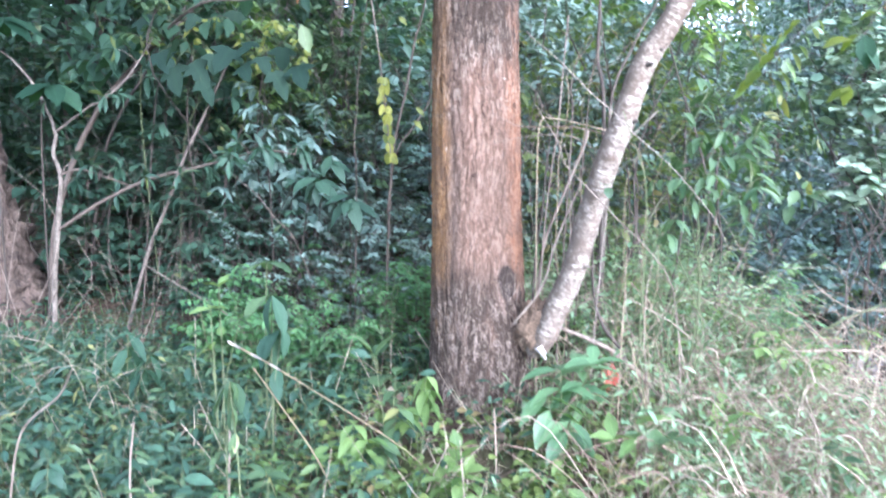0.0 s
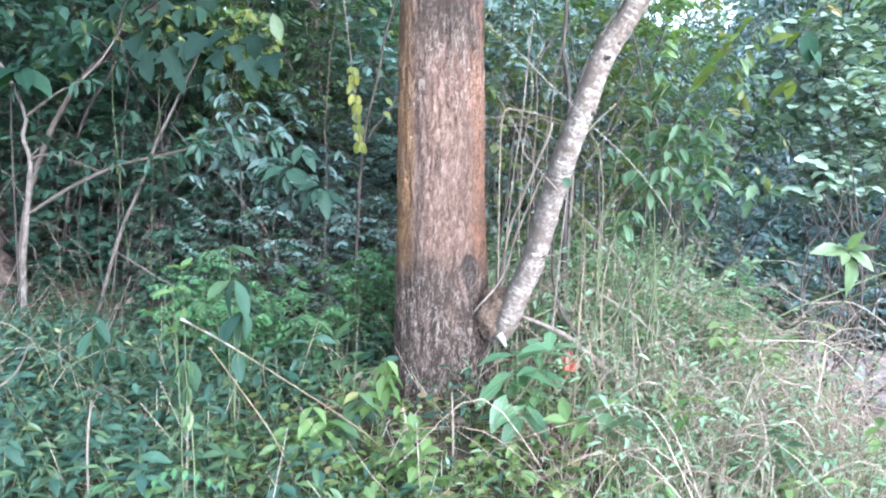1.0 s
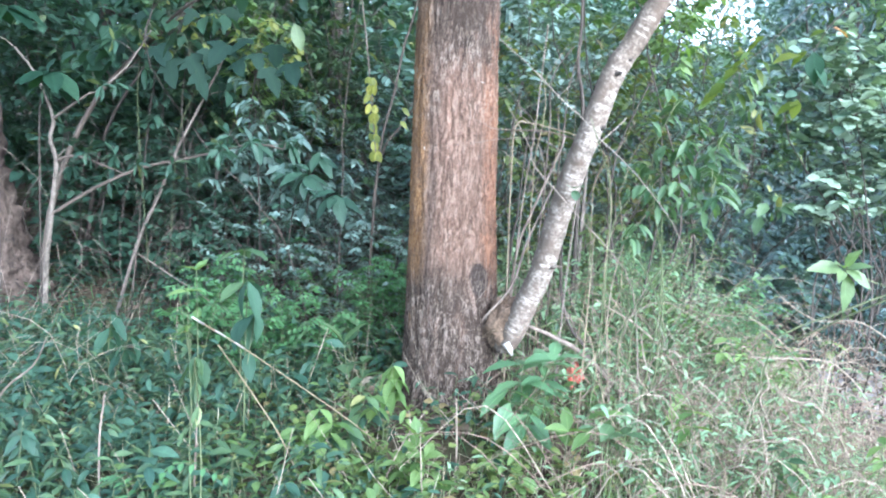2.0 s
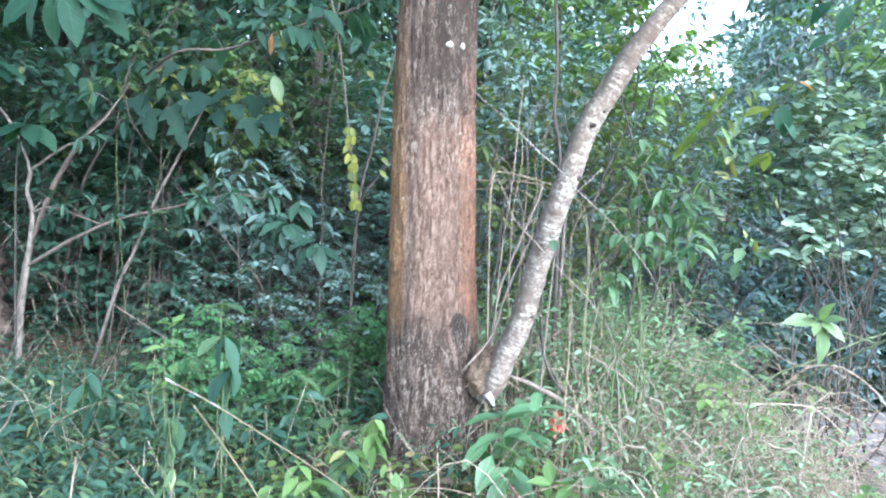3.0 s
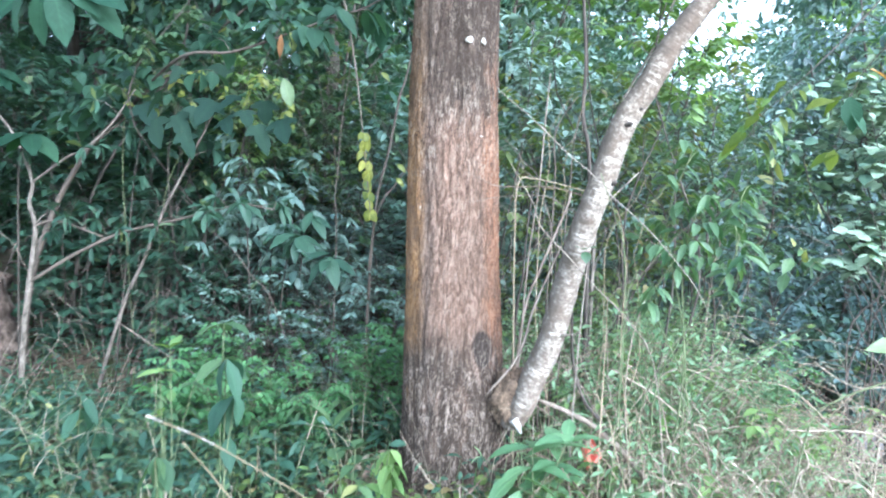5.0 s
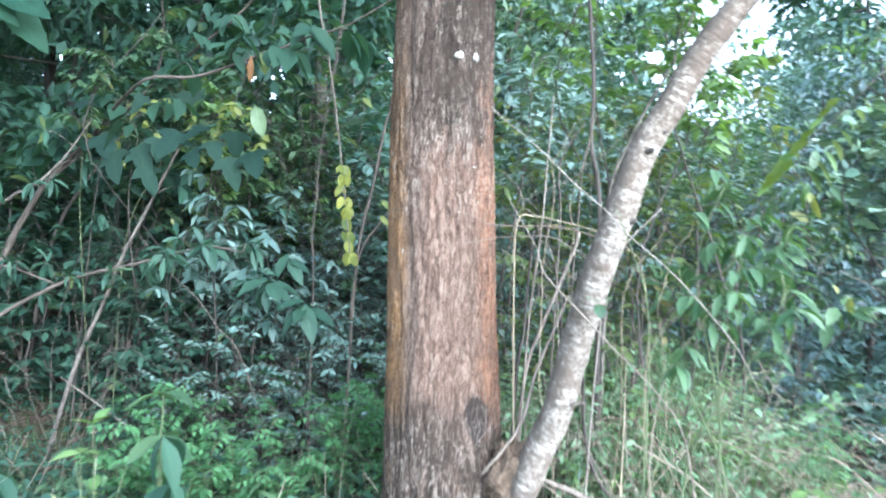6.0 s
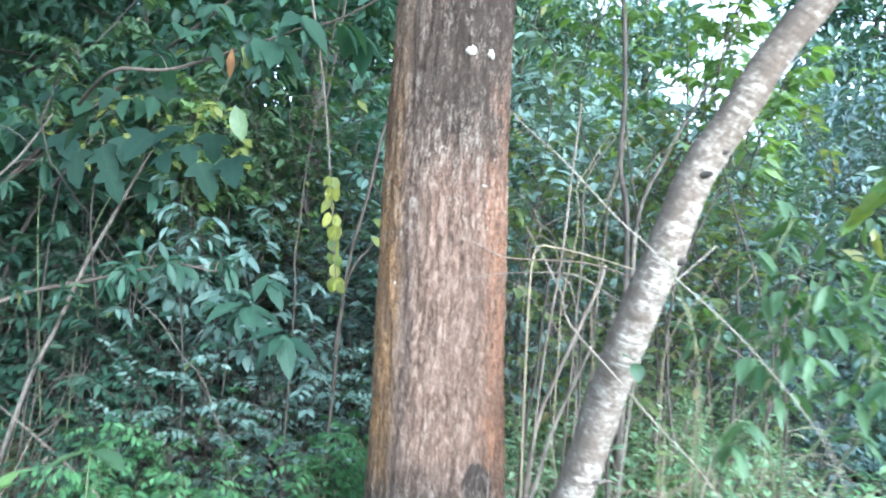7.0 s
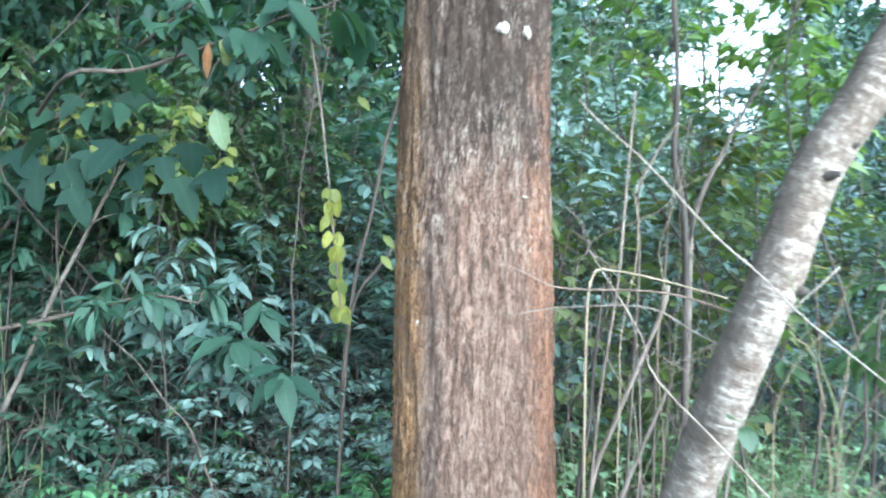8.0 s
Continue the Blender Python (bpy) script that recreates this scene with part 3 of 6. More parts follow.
def trunk_geo():
    zs = np.concatenate([np.arange(0.0, 3.2, 0.012), np.linspace(3.2, 7.0, 60)])
    th = np.linspace(0, 2 * np.pi, 200, endpoint=False)
    cx = np.interp(zs, *zip(*TRUNK_X))
    r = np.interp(zs, *zip(*TRUNK_R))
    T, Z = np.meshgrid(th, zs)
    n = np.zeros_like(T)
    for fz, fa, amp in ((1.6, 3, 0.010), (4.0, 9, 0.004), (9, 21, 0.0035), (15, 37, 0.003), (26, 61, 0.002)):
        ph = rng.uniform(0, 6.28, 4)
        n += amp * np.sin(fa * T + 1.6 * np.sin(fz * Z + ph[0]) + ph[1]) * (0.6 + 0.4 * np.sin(fz * 0.7 * Z + ph[2] + 2 * np.sin(3 * T + ph[3])))
    n += 0.0018 * rng.normal(size=T.shape)
    flare = np.exp(-Z / 0.22) * (0.05 + 0.06 * np.maximum(0, np.sin(3 * T + 0.6)) ** 2)
    # a bulge where the side growth leaves the trunk, and a scar above it
    bulge = 0.05 * np.exp(-((Z - 0.72) / 0.16) ** 2 - ((np.angle(np.exp(1j * (T + 0.6)))) / 0.45) ** 2)
    scar = -0.012 * np.exp(-((Z - 1.0) / 0.07) ** 2 - ((np.angle(np.exp(1j * (T + 0.95)))) / 0.16) ** 2)
    R = r[:, None] + n + flare + bulge + scar
    v = np.stack([cx[:, None] - 0.19 + R * np.cos(T), R * np.sin(T), Z], -1).reshape(-1, 3)
    k, m = len(th), len(zs)
    i = np.arange(m - 1)[:, None] * k
    j = np.arange(k)[None]
    jn = (j + 1) % k
    q = np.stack([i + j, i + jn, i + k + jn, i + k + j], -1).reshape(-1, 4)
    g = Geo()
    g.add(v, {4: q}, np.stack([T / 6.2832, Z / 7], -1).reshape(-1, 2))
    return g


def crown_clump(geo, wood, centre, spread, count, shape, size, root=None, thick=0.02):
    """A limb with a loose clump of leaves at its end."""
    if root is not None:
        midp = (np.asarray(root) + centre) / 2 + rng.normal(size=3) * 0.15 * spread
        tube(wood, curve_points([root, midp, centre], 5), [thick, thick * 0.6, thick * 0.25], 4, 0, False)
    p = rng.normal(size=(count, 3))
    p = unit(p) * (rng.uniform(0.15, 1, (count, 1)) ** 0.5) * np.array([1, 1, 0.75]) * spread
    d = unit(p) + rng.normal(size=(count, 3)) * 0.6 + np.array([0, 0, -0.35])
    upv = rng.normal(size=(count, 3)) * 0.45 + np.array([0, -0.15, 1.0])
    leaves(geo, shape, centre + p, d, upv, size * rng.uniform(0.6, 1.25, count), rng.uniform(0.8, 1.2, count))


def main_tree():
    base = np.array([0.19, TRUNK_Y, 0.0])
    t = thing("tree", base, "large tree with fissured pinkish-brown bark and ochre flanks", "tree")
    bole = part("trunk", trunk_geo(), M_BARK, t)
    wood, crown = Geo(), Geo()
    for i in range(26):
        a = rng.uniform(0, 6.28)
        rad = rng.uniform(0.5, 2.2)
        c = np.array([rad * math.cos(a), rad * math.sin(a), rng.uniform(6.0, 8.6)])
        crown_clump(crown, wood, c, rng.uniform(0.5, 0.8), 150, FAR, 0.14, np.array([-0.08, 0, rng.uniform(5.2, 6.8)]), 0.05)
    tagged(part("branchwork", wood, M_DARKWOOD, t), kind="stuff")
    tagged(part("crown", crown, L_MID, t), kind="stuff")
    # white lichen discs on the bark
    for dx, z, w, h in ((0.055, 2.40, 0.017, 0.017), (0.115, 2.402, 0.010, 0.017), (0.140, 2.482, 0.005, 0.009), (0.128, 1.985, 0.010, 0.0028), (-0.135, 1.655, 0.004, 0.009)):
        g = Geo()
        a = np.linspace(0, 6.2832, 14, endpoint=False)
        rr = 1 + 0.22 * rng.normal(size=14)
        cxz = float(np.interp(z, *zip(*TRUNK_X))) - 0.19
        rz = float(np.interp(z, *zip(*TRUNK_R)))
        rows = []
        for k, lift in ((1.0, -0.008), (0.85, 0.007), (0.35, 0.009)):
            px = dx + w * k * rr * np.cos(a)
            rel = np.clip((px - cxz) / rz, -0.98, 0.98)
            rows.append(np.stack([px, -rz * np.sqrt(1 - rel ** 2) - lift, z + h * k * rr * np.sin(a)], -1))
        v = np.vstack(rows + [rows[-1].mean(0, keepdims=True)])
        j = np.arange(14)
        k = (j + 1) % 14
        q = np.vstack([np.stack([o + j, o + k, o + 14 + k, o + 14 + j], -1) for o in (0, 14)])
        g.add(v, {4: q, 3: np.stack([28 + j, 28 + k, np.full(14, 42)], -1)}, np.zeros((43, 2)))
        part("lichen_patch", g, M_LICHEN, bole, "chalk-white crusty lichen spot")


main_tree()


# ---- the pale leaning tree that grows from its foot ----
def leaning_tree():
    ctrl = np.array([(0.49, 3.53, 0.70), (0.545, 3.49, 0.76), (0.605, 3.46, 0.945), (0.662, 3.42, 1.105), (0.715, 3.36, 1.37), (0.766, 3.29, 1.605), (0.827, 3.25, 1.815), (0.892, 3.25, 2.03),
                     (0.975, 3.25, 2.18), (1.057, 3.25, 2.34), (1.148, 3.25, 2.475), (1.248, 3.25, 2.60), (1.62, 3.22, 2.98), (2.1, 3.2, 3.5), (2.5, 3.1, 4.1)])
    base = ctrl[0].copy()
    t = thing("leaning_tree", base, "slender leaning tree with pale whitish bark and dark rings", "tree")
    g = Geo()
    line = curve_points(ctrl - base, 130)
    rad = np.interp(np.linspace(0, 1, 130), [0, 0.06, 0.13, 0.17, 0.33, 0.6, 0.75, 1], [0.045, 0.055, 0.058, 0.057, 0.054, 0.047, 0.042, 0.022])
    rad = rad * (1 + 0.045 * np.maximum(0, np.sin(np.linspace(0, 75, 130))) ** 6 + 0.012 * rng.normal(size=130))
    tube(g, line, rad, 20, 0.012)
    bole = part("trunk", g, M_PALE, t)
    # knots
    for c, r in (((0.906, 3.2, 2.03), 0.010), ((0.862, 3.215, 1.80), 0.010), ((0.945, 3.215, 2.09), 0.008)):
        k = Geo()
        p = np.array(c) - base
        tube(k, curve_points([p + (-0.01, 0.02, 0), p, p + (0.014, -0.012, 0.004)], 5), [r * 1.5, r * 1.1, r * 0.6], 8, 0.1)
        part("knot", k, M_DARKWOOD, bole, "dark broken branch knot")
    k = Geo()
    p = np.array((0.742, 3.36, 1.155)) - base
    tube(k, curve_points([p + (-0.04, 0, -0.01), p, p + (0.018, -0.01, 0.002)], 4), [0.007, 0.005, 0.001], 6)
    part("thorn", k, M_PALE, bole, "short pale spur")
    wood, crown = Geo(), Geo()
    for i in range(12):
        s = rng.uniform(0.8, 1.0)
        root = line[int(s * 129)]
        crown_clump(crown, wood, root + rng.normal(size=3) * (0.5, 0.5, 0.3) + (0.25, 0, 0.4), 0.3, 60, SMALL, 0.11, root, 0.012)
    tagged(part("branchwork", wood, M_TWIG, t), kind="stuff")
    tagged(part("crown", crown, L_MID, t), kind="stuff")
    for p, d, size in (((0.775, 3.22, 1.535), (0.3, -0.5, 0.2), 0.06), ((0.765, 3.22, 1.53), (-0.4, -0.5, 0.3), 0.05), ((0.77, 3.21, 1.525), (0.1, -0.5, -0.5), 0.055)):
        g = Geo()
        leaves(g, ROUND, [np.array(p) - base], [d], (0, -0.3, 1), size)
        part("leaf", g, L_MID, t)


def burl():
    """A knobbly collar that joins the two trunks."""
    at = np.array((0.50, 3.525, 0.82))
    g = Geo()
    u, v = np.meshgrid(np.linspace(0, 6.2832, 48, endpoint=False), np.linspace(0.02, 3.12, 34))
    r = 1 + 0.16 * np.sin(2 * u + 3 * v + 1) * np.sin(2 * v) + 0.10 * np.sin(5 * u - 4 * v) + 0.05 * np.sin(3 * u + 2 * v) + 0.05 * np.sin(7 * v + 4 * u) + 0.06 * np.sin(11 * u - 9 * v) * np.sin(13 * v) + 0.04 * np.sin(17 * u + 5 * v) * np.sin(19 * v + 3) + 0.03 * rng.normal(size=u.shape)
    p = np.stack([0.092 * r * np.sin(v) * np.cos(u), 0.075 * r * np.sin(v) * np.sin(u), 0.112 * r * np.cos(v)], -1).reshape(-1, 3)
    p[:, 2] += 0.3 * p[:, 0]
    i = np.arange(33)[:, None] * 48
    j = np.arange(48)[None]
    k = (j + 1) % 48
    g.add(p, {4: np.stack([i + j, i + 48 + j, i + 48 + k, i + k], -1).reshape(-1, 4)}, np.zeros((len(p), 2)))
    tagged(part("burl", g, M_KNOTTY, None, "", at), "lumpy mottled brown burl between two trunks", "burl")


leaning_tree()
burl()


# ---- trees and shrubs round about ----
def stem_with_leaves(wood, leaf, line, radius, shape, size, twigs, twig_len, per_twig, start=0.35, droop=0.3, whorl=False):
    """Adds one stem with side twigs that bear leaves."""
    tube(wood, line, radius, 5, 0.04)
    n = len(line)
    for s in np.linspace(start, 1.0, twigs):
        i = min(int(s * (n - 1)), n - 1)
        p = line[i]
        run = unit(line[min(i + 1, n - 1)] - line[max(i - 1, 0)])
        a = rng.uniform(0, 6.2832)
        d = unit(np.array([math.cos(a), math.sin(a), rng.uniform(-0.1, 0.7)]) + run * 0.5)
        ln = twig_len * rng.uniform(0.6, 1.3) * (1.15 - 0.5 * s)
        end = p + d * ln + np.array([0, 0, -0.25 * ln * rng.uniform(0, 1)])
        tw = curve_points([p, p + d * ln * 0.5 + (0, 0, 0.06 * ln), end], 4)
        tube(wood, tw, [radius[-1] * 0.6 + 0.0012, 0.001], 3, 0, False)
        k = per_twig
        u = np.full(k, 0.97) + rng.uniform(-0.06, 0.03, k) if whorl else np.linspace(0.25, 1.0, k)
        pos = np.array([tw[0] + (tw[-1] - tw[0]) * q for q in u])
        pos = np.stack([np.interp(u, np.linspace(0, 1, 4), tw[:, c]) for c in range(3)], -1)
        tdir = unit(tw[-1] - tw[-2])
        if whorl:
            b = np.linspace(0, 6.2832, k, endpoint=False) + rng.uniform(0, 1)
            e1 = unit(np.cross(tdir, [0.1, 0.2, 1.0]))
            e2 = np.cross(tdir, e1)
            dirs = np.cos(b)[:, None] * e1 + np.sin(b)[:, None] * e2 + tdir * rng.uniform(0.2, 0.7, (k, 1))
        else:
            e1 = unit(np.cross(tdir, [0.05, 0.1, 1.0]))
            sgn = np.where(np.arange(k) % 2 == 0, 1.0, -1.0)[:, None]
            dirs = sgn * e1 * 0.9 + tdir * 0.6
        dirs = dirs + np.array([0, 0, -droop]) + rng.normal(size=(k, 3)) * 0.2
        upv = np.array([0, 0, 1.0]) + rng.normal(size=(k, 3)) * 0.3
        leaves(leaf, shape, pos, dirs, upv, size * rng.uniform(0.65, 1.2, k), rng.uniform(0.85, 1.15, k))


def shrub(label, base, height, spread, stems, leaf_mat, shape, size, twigs=9, twig_len=0.35, per_twig=7, wood_mat=None, whorl=False, lean=(0, 0), droop=0.3, name="shrub", start=0.3, group="undergrowth shrubs", single=False):
    """A bush: thin stems from one root, twigs and leaves."""
    base = np.asarray(base, float)
    t = thing(name, base, label, name.replace("_", " "), group)
    leaf = Singles(t, shape, leaf_mat) if single else Geo()
    for i in range(stems):
        a = rng.uniform(0, 6.28)
        top = np.array([lean[0] + spread * math.cos(a) * rng.uniform(0.4, 1.5), lean[1] + spread * math.sin(a) * rng.uniform(0.4, 1.5), height * rng.uniform(0.7, 1.05)])
        mid = top * (0.30, 0.30, 0.38) + rng.normal(size=3) * 0.07 * height
        high = top * (0.7, 0.7, 0.72) + rng.normal(size=3) * (0.09, 0.09, 0.03) * height
        wood = Geo()
        r = 0.0025 + 0.0018 * height
        stem_with_leaves(wood, leaf, curve_points([np.array([0, 0, -0.05]) + rng.normal(size=3) * (0.03, 0.03, 0), mid, high, top], 14), [r, r * 0.35], shape, size, twigs, twig_len, per_twig, start, droop, whorl)
        part("stem", wood, wood_mat or M_TWIG, t)
    if not single:
        tagged(part("foliage", leaf, leaf_mat, t), kind="stuff")
    return t


def forest_tree(label, base, height, radius, crown_from, crown_r, clumps, per, shape, size, leaf_mat, wood_mat=None, lean=(0, 0), group="forest trees"):
    base = np.asarray(base, float)
    t = thing("forest_tree", base, label, "tree", group)
    g = Geo()
    top = np.array([lean[0], lean[1], height])
    line = curve_points([(0, 0, -0.15), top * (0.3, 0.3, 0.35) + rng.normal(size=3) * (0.12, 0.12, 0), top * (0.6, 0.6, 0.7) + rng.normal(size=3) * (0.2, 0.2, 0), top], 22)
    tube(g, line, [radius * 1.35, radius, radius * 0.75, radius * 0.25], 9, 0.03)
    part("trunk", g, wood_mat or M_DARKWOOD, t)
    wood, crown = Geo(), Geo()
    for i in range(clumps):
        s = rng.uniform(crown_from, 1.0)
        root = line[int(s * 21)]
        a = rng.uniform(0, 6.28)
        rad = crown_r * rng.uniform(0.25, 1.0) * (1.1 - 0.6 * abs(s - 0.6))
        c = root + np.array([rad * math.cos(a), rad * math.sin(a), rng.uniform(-0.35, 0.7) * crown_r * 0.5])
        crown_clump(crown, wood, c, crown_r * rng.uniform(0.22, 0.36), per, shape, size, root, radius * 0.22)
    tagged(part("branchwork", wood, wood_mat or M_DARKWOOD, t), kind="stuff")
    tagged(part("crown", crown, leaf_mat, t), kind="stuff")


def woods():
    # tall trees well behind, a closed wall of leaves with a low gap towards the open sky
    for i in range(42):
        x = -21 + 42 * (i + rng.uniform(-0.3, 0.3)) / 41
        y = rng.uniform(14, 24)
        gap = 2.7 < x * 14 / y < 5.0
        thin = 0.6 < x * 14 / y <= 2.7 or 5.0 <= x * 14 / y < 5.8
        h = rng.uniform(3.6, 4.6) if gap else rng.uniform(5.2, 6.6) + (1.5 if x * 14 / y < 2.4 else 0.0) if thin else rng.uniform(8.5, 13)
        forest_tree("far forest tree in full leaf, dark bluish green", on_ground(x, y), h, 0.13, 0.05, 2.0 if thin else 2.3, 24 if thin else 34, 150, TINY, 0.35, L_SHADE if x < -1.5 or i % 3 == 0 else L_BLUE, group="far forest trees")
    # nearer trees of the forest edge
    for x, y, h, cr, mat in ((-6.5, 9.5, 8, 2.2, L_SHADE), (-4.6, 8.2, 7.5, 1.9, L_SHADE), (-3.2, 9.8, 8.5, 2.0, L_SHADE), (-1.8, 8.4, 7.5, 1.7, L_SHADE), (-0.9, 9.6, 8.0, 1.7, L_MID), (0.7, 8.6, 2.9, 1.2, L_HAZED),
                             (1.7, 10.5, 3.8, 1.4, L_SHADE), (5.6, 9.0, 5.2, 1.7, L_LIGHT), (7.4, 10.0, 7.0, 2.2, L_HAZED), (-8.5, 11, 9, 2.4, L_SHADE), (-2.5, 7.6, 6.8, 1.7, L_SHADE), (-1.3, 7.3, 6.2, 1.4, L_SHADE), (-5.6, 7.2, 6.5, 1.9, L_SHADE), (-4.0, 7.4, 6.5, 1.7, L_SHADE), (3.3, 12.0, 4.2, 1.6, L_BLUE), (9.8, 10.5, 7.5, 2.2, L_BLUE), (6.2, 12.2, 5.5, 2.0, L_BLUE), (4.4, 10.2, 3.9, 1.4, L_BLUE)):
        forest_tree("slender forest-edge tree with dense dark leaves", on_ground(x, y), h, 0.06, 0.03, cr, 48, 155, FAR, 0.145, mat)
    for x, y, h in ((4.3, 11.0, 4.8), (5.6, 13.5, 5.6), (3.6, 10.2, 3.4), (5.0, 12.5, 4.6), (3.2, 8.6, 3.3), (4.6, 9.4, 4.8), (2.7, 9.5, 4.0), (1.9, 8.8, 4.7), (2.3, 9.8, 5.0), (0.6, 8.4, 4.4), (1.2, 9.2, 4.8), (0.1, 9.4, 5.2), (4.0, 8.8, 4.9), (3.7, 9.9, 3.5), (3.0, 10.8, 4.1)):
        forest_tree("sparse young tree against the bright sky", on_ground(x, y), h, 0.03, 0.4, 1.3, 32, 60, FAR, 0.105, L_HOLLOW if x > 2.5 and y < 9 else L_HAZED if y > 9 else L_MID)
    # low thicket below the crowns
    for i in range(54):
        x, y = rng.uniform(-8, 8), rng.uniform(7.0, 12.5)
        shrub("dense shaded bush of the forest floor", on_ground(x, y), rng.uniform(1.2, 2.6), 0.7, 5, (L_SHADE, L_BLUE, L_BLUE, L_MID)[i % 4], FAR, 0.13, 20, 0.5, 12, M_DARKWOOD, start=0.04, group="thicket bushes")


def left_side():
    # unseen tree, added only so its crown shades the boughs at the left
    forest_tree("unseen tree added to shade the boughs, with dense dark crown", on_ground(-3.6, 1.7), 5.4, 0.11, 0.62, 1.9, 40, 130, OVATE, 0.17, L_SHADE, None, (1.7, 0.7))
    # old trunk at the edge
    t = thing("old_tree", (-3.68, 5.25, 0.25), "old brown trunk with a flared mossy foot", "tree")
    g = Geo()
    tube(g, curve_points([(0.1, 0, -0.2), (0.02, 0, 0.35), (-0.12, 0.05, 1.2), (-0.2, 0.1, 3.0), (-0.3, 0.2, 6.5)], 60), [0.58, 0.46, 0.38, 0.33, 0.30, 0.27, 0.24, 0.2, 0.15], 48, 0.09)
    part("trunk", g, M_OLDBARK, t)
    wood, crown = Geo(), Geo()
    for i in range(26):
        a = rng.uniform(0, 6.28)
        root = np.array([-0.25, 0.15, rng.uniform(3.0, 6.3)])
        crown_clump(crown, wood, root + np.array([1.7 * math.cos(a), 1.7 * math.sin(a), rng.uniform(-0.2, 1.0)]), 0.6, 150, FAR, 0.15, root, 0.04)
    tagged(part("branchwork", wood, M_DARKWOOD, t), kind="stuff")
    tagged(part("crown", crown, L_SHADE, t), kind="stuff")

    # pale crooked sapling with forking branches
    base = np.array((-2.66, 4.6, 0.25))
    t = thing("sapling", base, "crooked pale-stemmed sapling with forked branches", "sapling", "saplings")
    leaf = Singles(t, LANCE2, L_SHADE)
    for k, (ctrl, r, tw) in enumerate((
            ([(-2.66, 4.6, 0.2), (-2.633, 4.6, 0.516), (-2.613, 4.6, 0.773), (-2.577, 4.6, 1.027), (-2.548, 4.6, 1.233), (-2.534, 4.6, 1.384), (-2.574, 4.6, 1.531), (-2.549, 4.6, 1.662), (-2.661, 4.6, 1.932), (-2.80, 4.6, 2.1)], [0.019, 0.018, 0.014, 0.008], 5),
            ([(-2.549, 4.6, 1.655), (-2.315, 4.6, 1.82), (-2.219, 4.6, 1.861), (-2.05, 4.62, 2.02), (-1.9, 4.65, 2.25)], [0.010, 0.008, 0.004], 5),
            ([(-2.575, 4.6, 1.02), (-2.384, 4.6, 1.145), (-2.231, 4.6, 1.236), (-1.925, 4.58, 1.376), (-1.598, 4.55, 1.46), (-1.167, 4.5, 1.575), (-0.95, 4.5, 1.56)], [0.013, 0.010, 0.004], 11),
            ([(-2.536, 4.6, 1.38), (-2.45, 4.6, 1.415), (-2.357, 4.6, 1.416), (-2.2, 4.6, 1.37), (-2.06, 4.62, 1.32)], [0.010, 0.005], 3))):
        wood = Geo()
        stem_with_leaves(wood, leaf, curve_points(np.array(ctrl) - base, 26), r, LANCE, 0.115, tw, 0.24, 7, 0.45, 0.2, True)
        part("branch" if k else "stem", wood, M_BRANCH if k > 1 else M_MOTTLED, t)

    # hanging rosettes of long leaves on slender saplings
    for (x, y, z), n, size, mat in (((-0.842, 4.6, 1.37), 8, 0.19, L_WHORL), ((-0.62, 4.55, 1.27), 8, 0.20, L_WHORL), ((-1.13, 4.5, 1.58), 7, 0.14, L_WHORL), ((-1.02, 4.75, 1.42), 7, 0.15, L_HAZED),
                                    ((-1.19, 4.85, 1.48), 7, 0.14, L_HAZED), ((-0.80, 4.8, 1.50), 7, 0.16, L_WHORL), ((-1.45, 4.7, 1.52), 7, 0.13, L_WHORL), ((-1.36, 4.9, 1.36), 7, 0.14, L_HAZED), ((-0.98, 4.9, 1.62), 6, 0.13, L_HAZED),
                                    ((-0.95, 4.95, 1.10), 7, 0.12, L_HAZED), ((-1.08, 4.9, 1.22), 7, 0.13, L_HAZED)):
        b = on_ground(x - 0.12 + 0.1 * math.sin(9 * x), y + 0.25)
        t = thing("rosette_sapling", b, "slender sapling ending in a rosette of long drooping leaves", "sapling", "rosette saplings")
        g = Geo()
        top = np.array([x, y, z]) - b
        tube(g, curve_points([(0, 0, -0.05), top * (0.2, 0.1, 0.5), top * (0.6, 0.6, 0.88), top], 14), [0.006, 0.005, 0.003], 6)
        part("stem", g, M_DARKWOOD, t)
        blade = Singles(t, LANCE2, mat)
        for q in range(n):
            a = 6.2832 * q / n + rng.uniform(-0.3, 0.3)
            leaves(blade, LANCE2, [top + np.array([0, 0, 0.02 * (q % 3)])], [(math.cos(a), 0.8 * math.sin(a) - 0.25, rng.uniform(-0.9, 0.1))], (0, -0.5, 1), size * rng.uniform(0.75, 1.1), 1.35)
    for x, y, h, mat in ((-1.25, 5.15, 1.62, L_HAZED), (-1.75, 5.25, 1.5, L_WHORL), (-0.95, 5.2, 1.5, L_HAZED)):
        shrub("bush with narrow bluish leaves in sprays", on_ground(x, y), h, 0.32, 5, mat, LANCE2, 0.10, 11, 0.26, 8, M_DARKWOOD, droop=0.25, start=0.55)

    # straight leaning stem
    base = np.array((-2.36, 4.9, 0.1))
    t = thing("sapling", base, "thin straight leaning sapling, bare stem", "sapling", "saplings")
    g, leaf = Geo(), Singles(t, OVATE, L_SHADE)
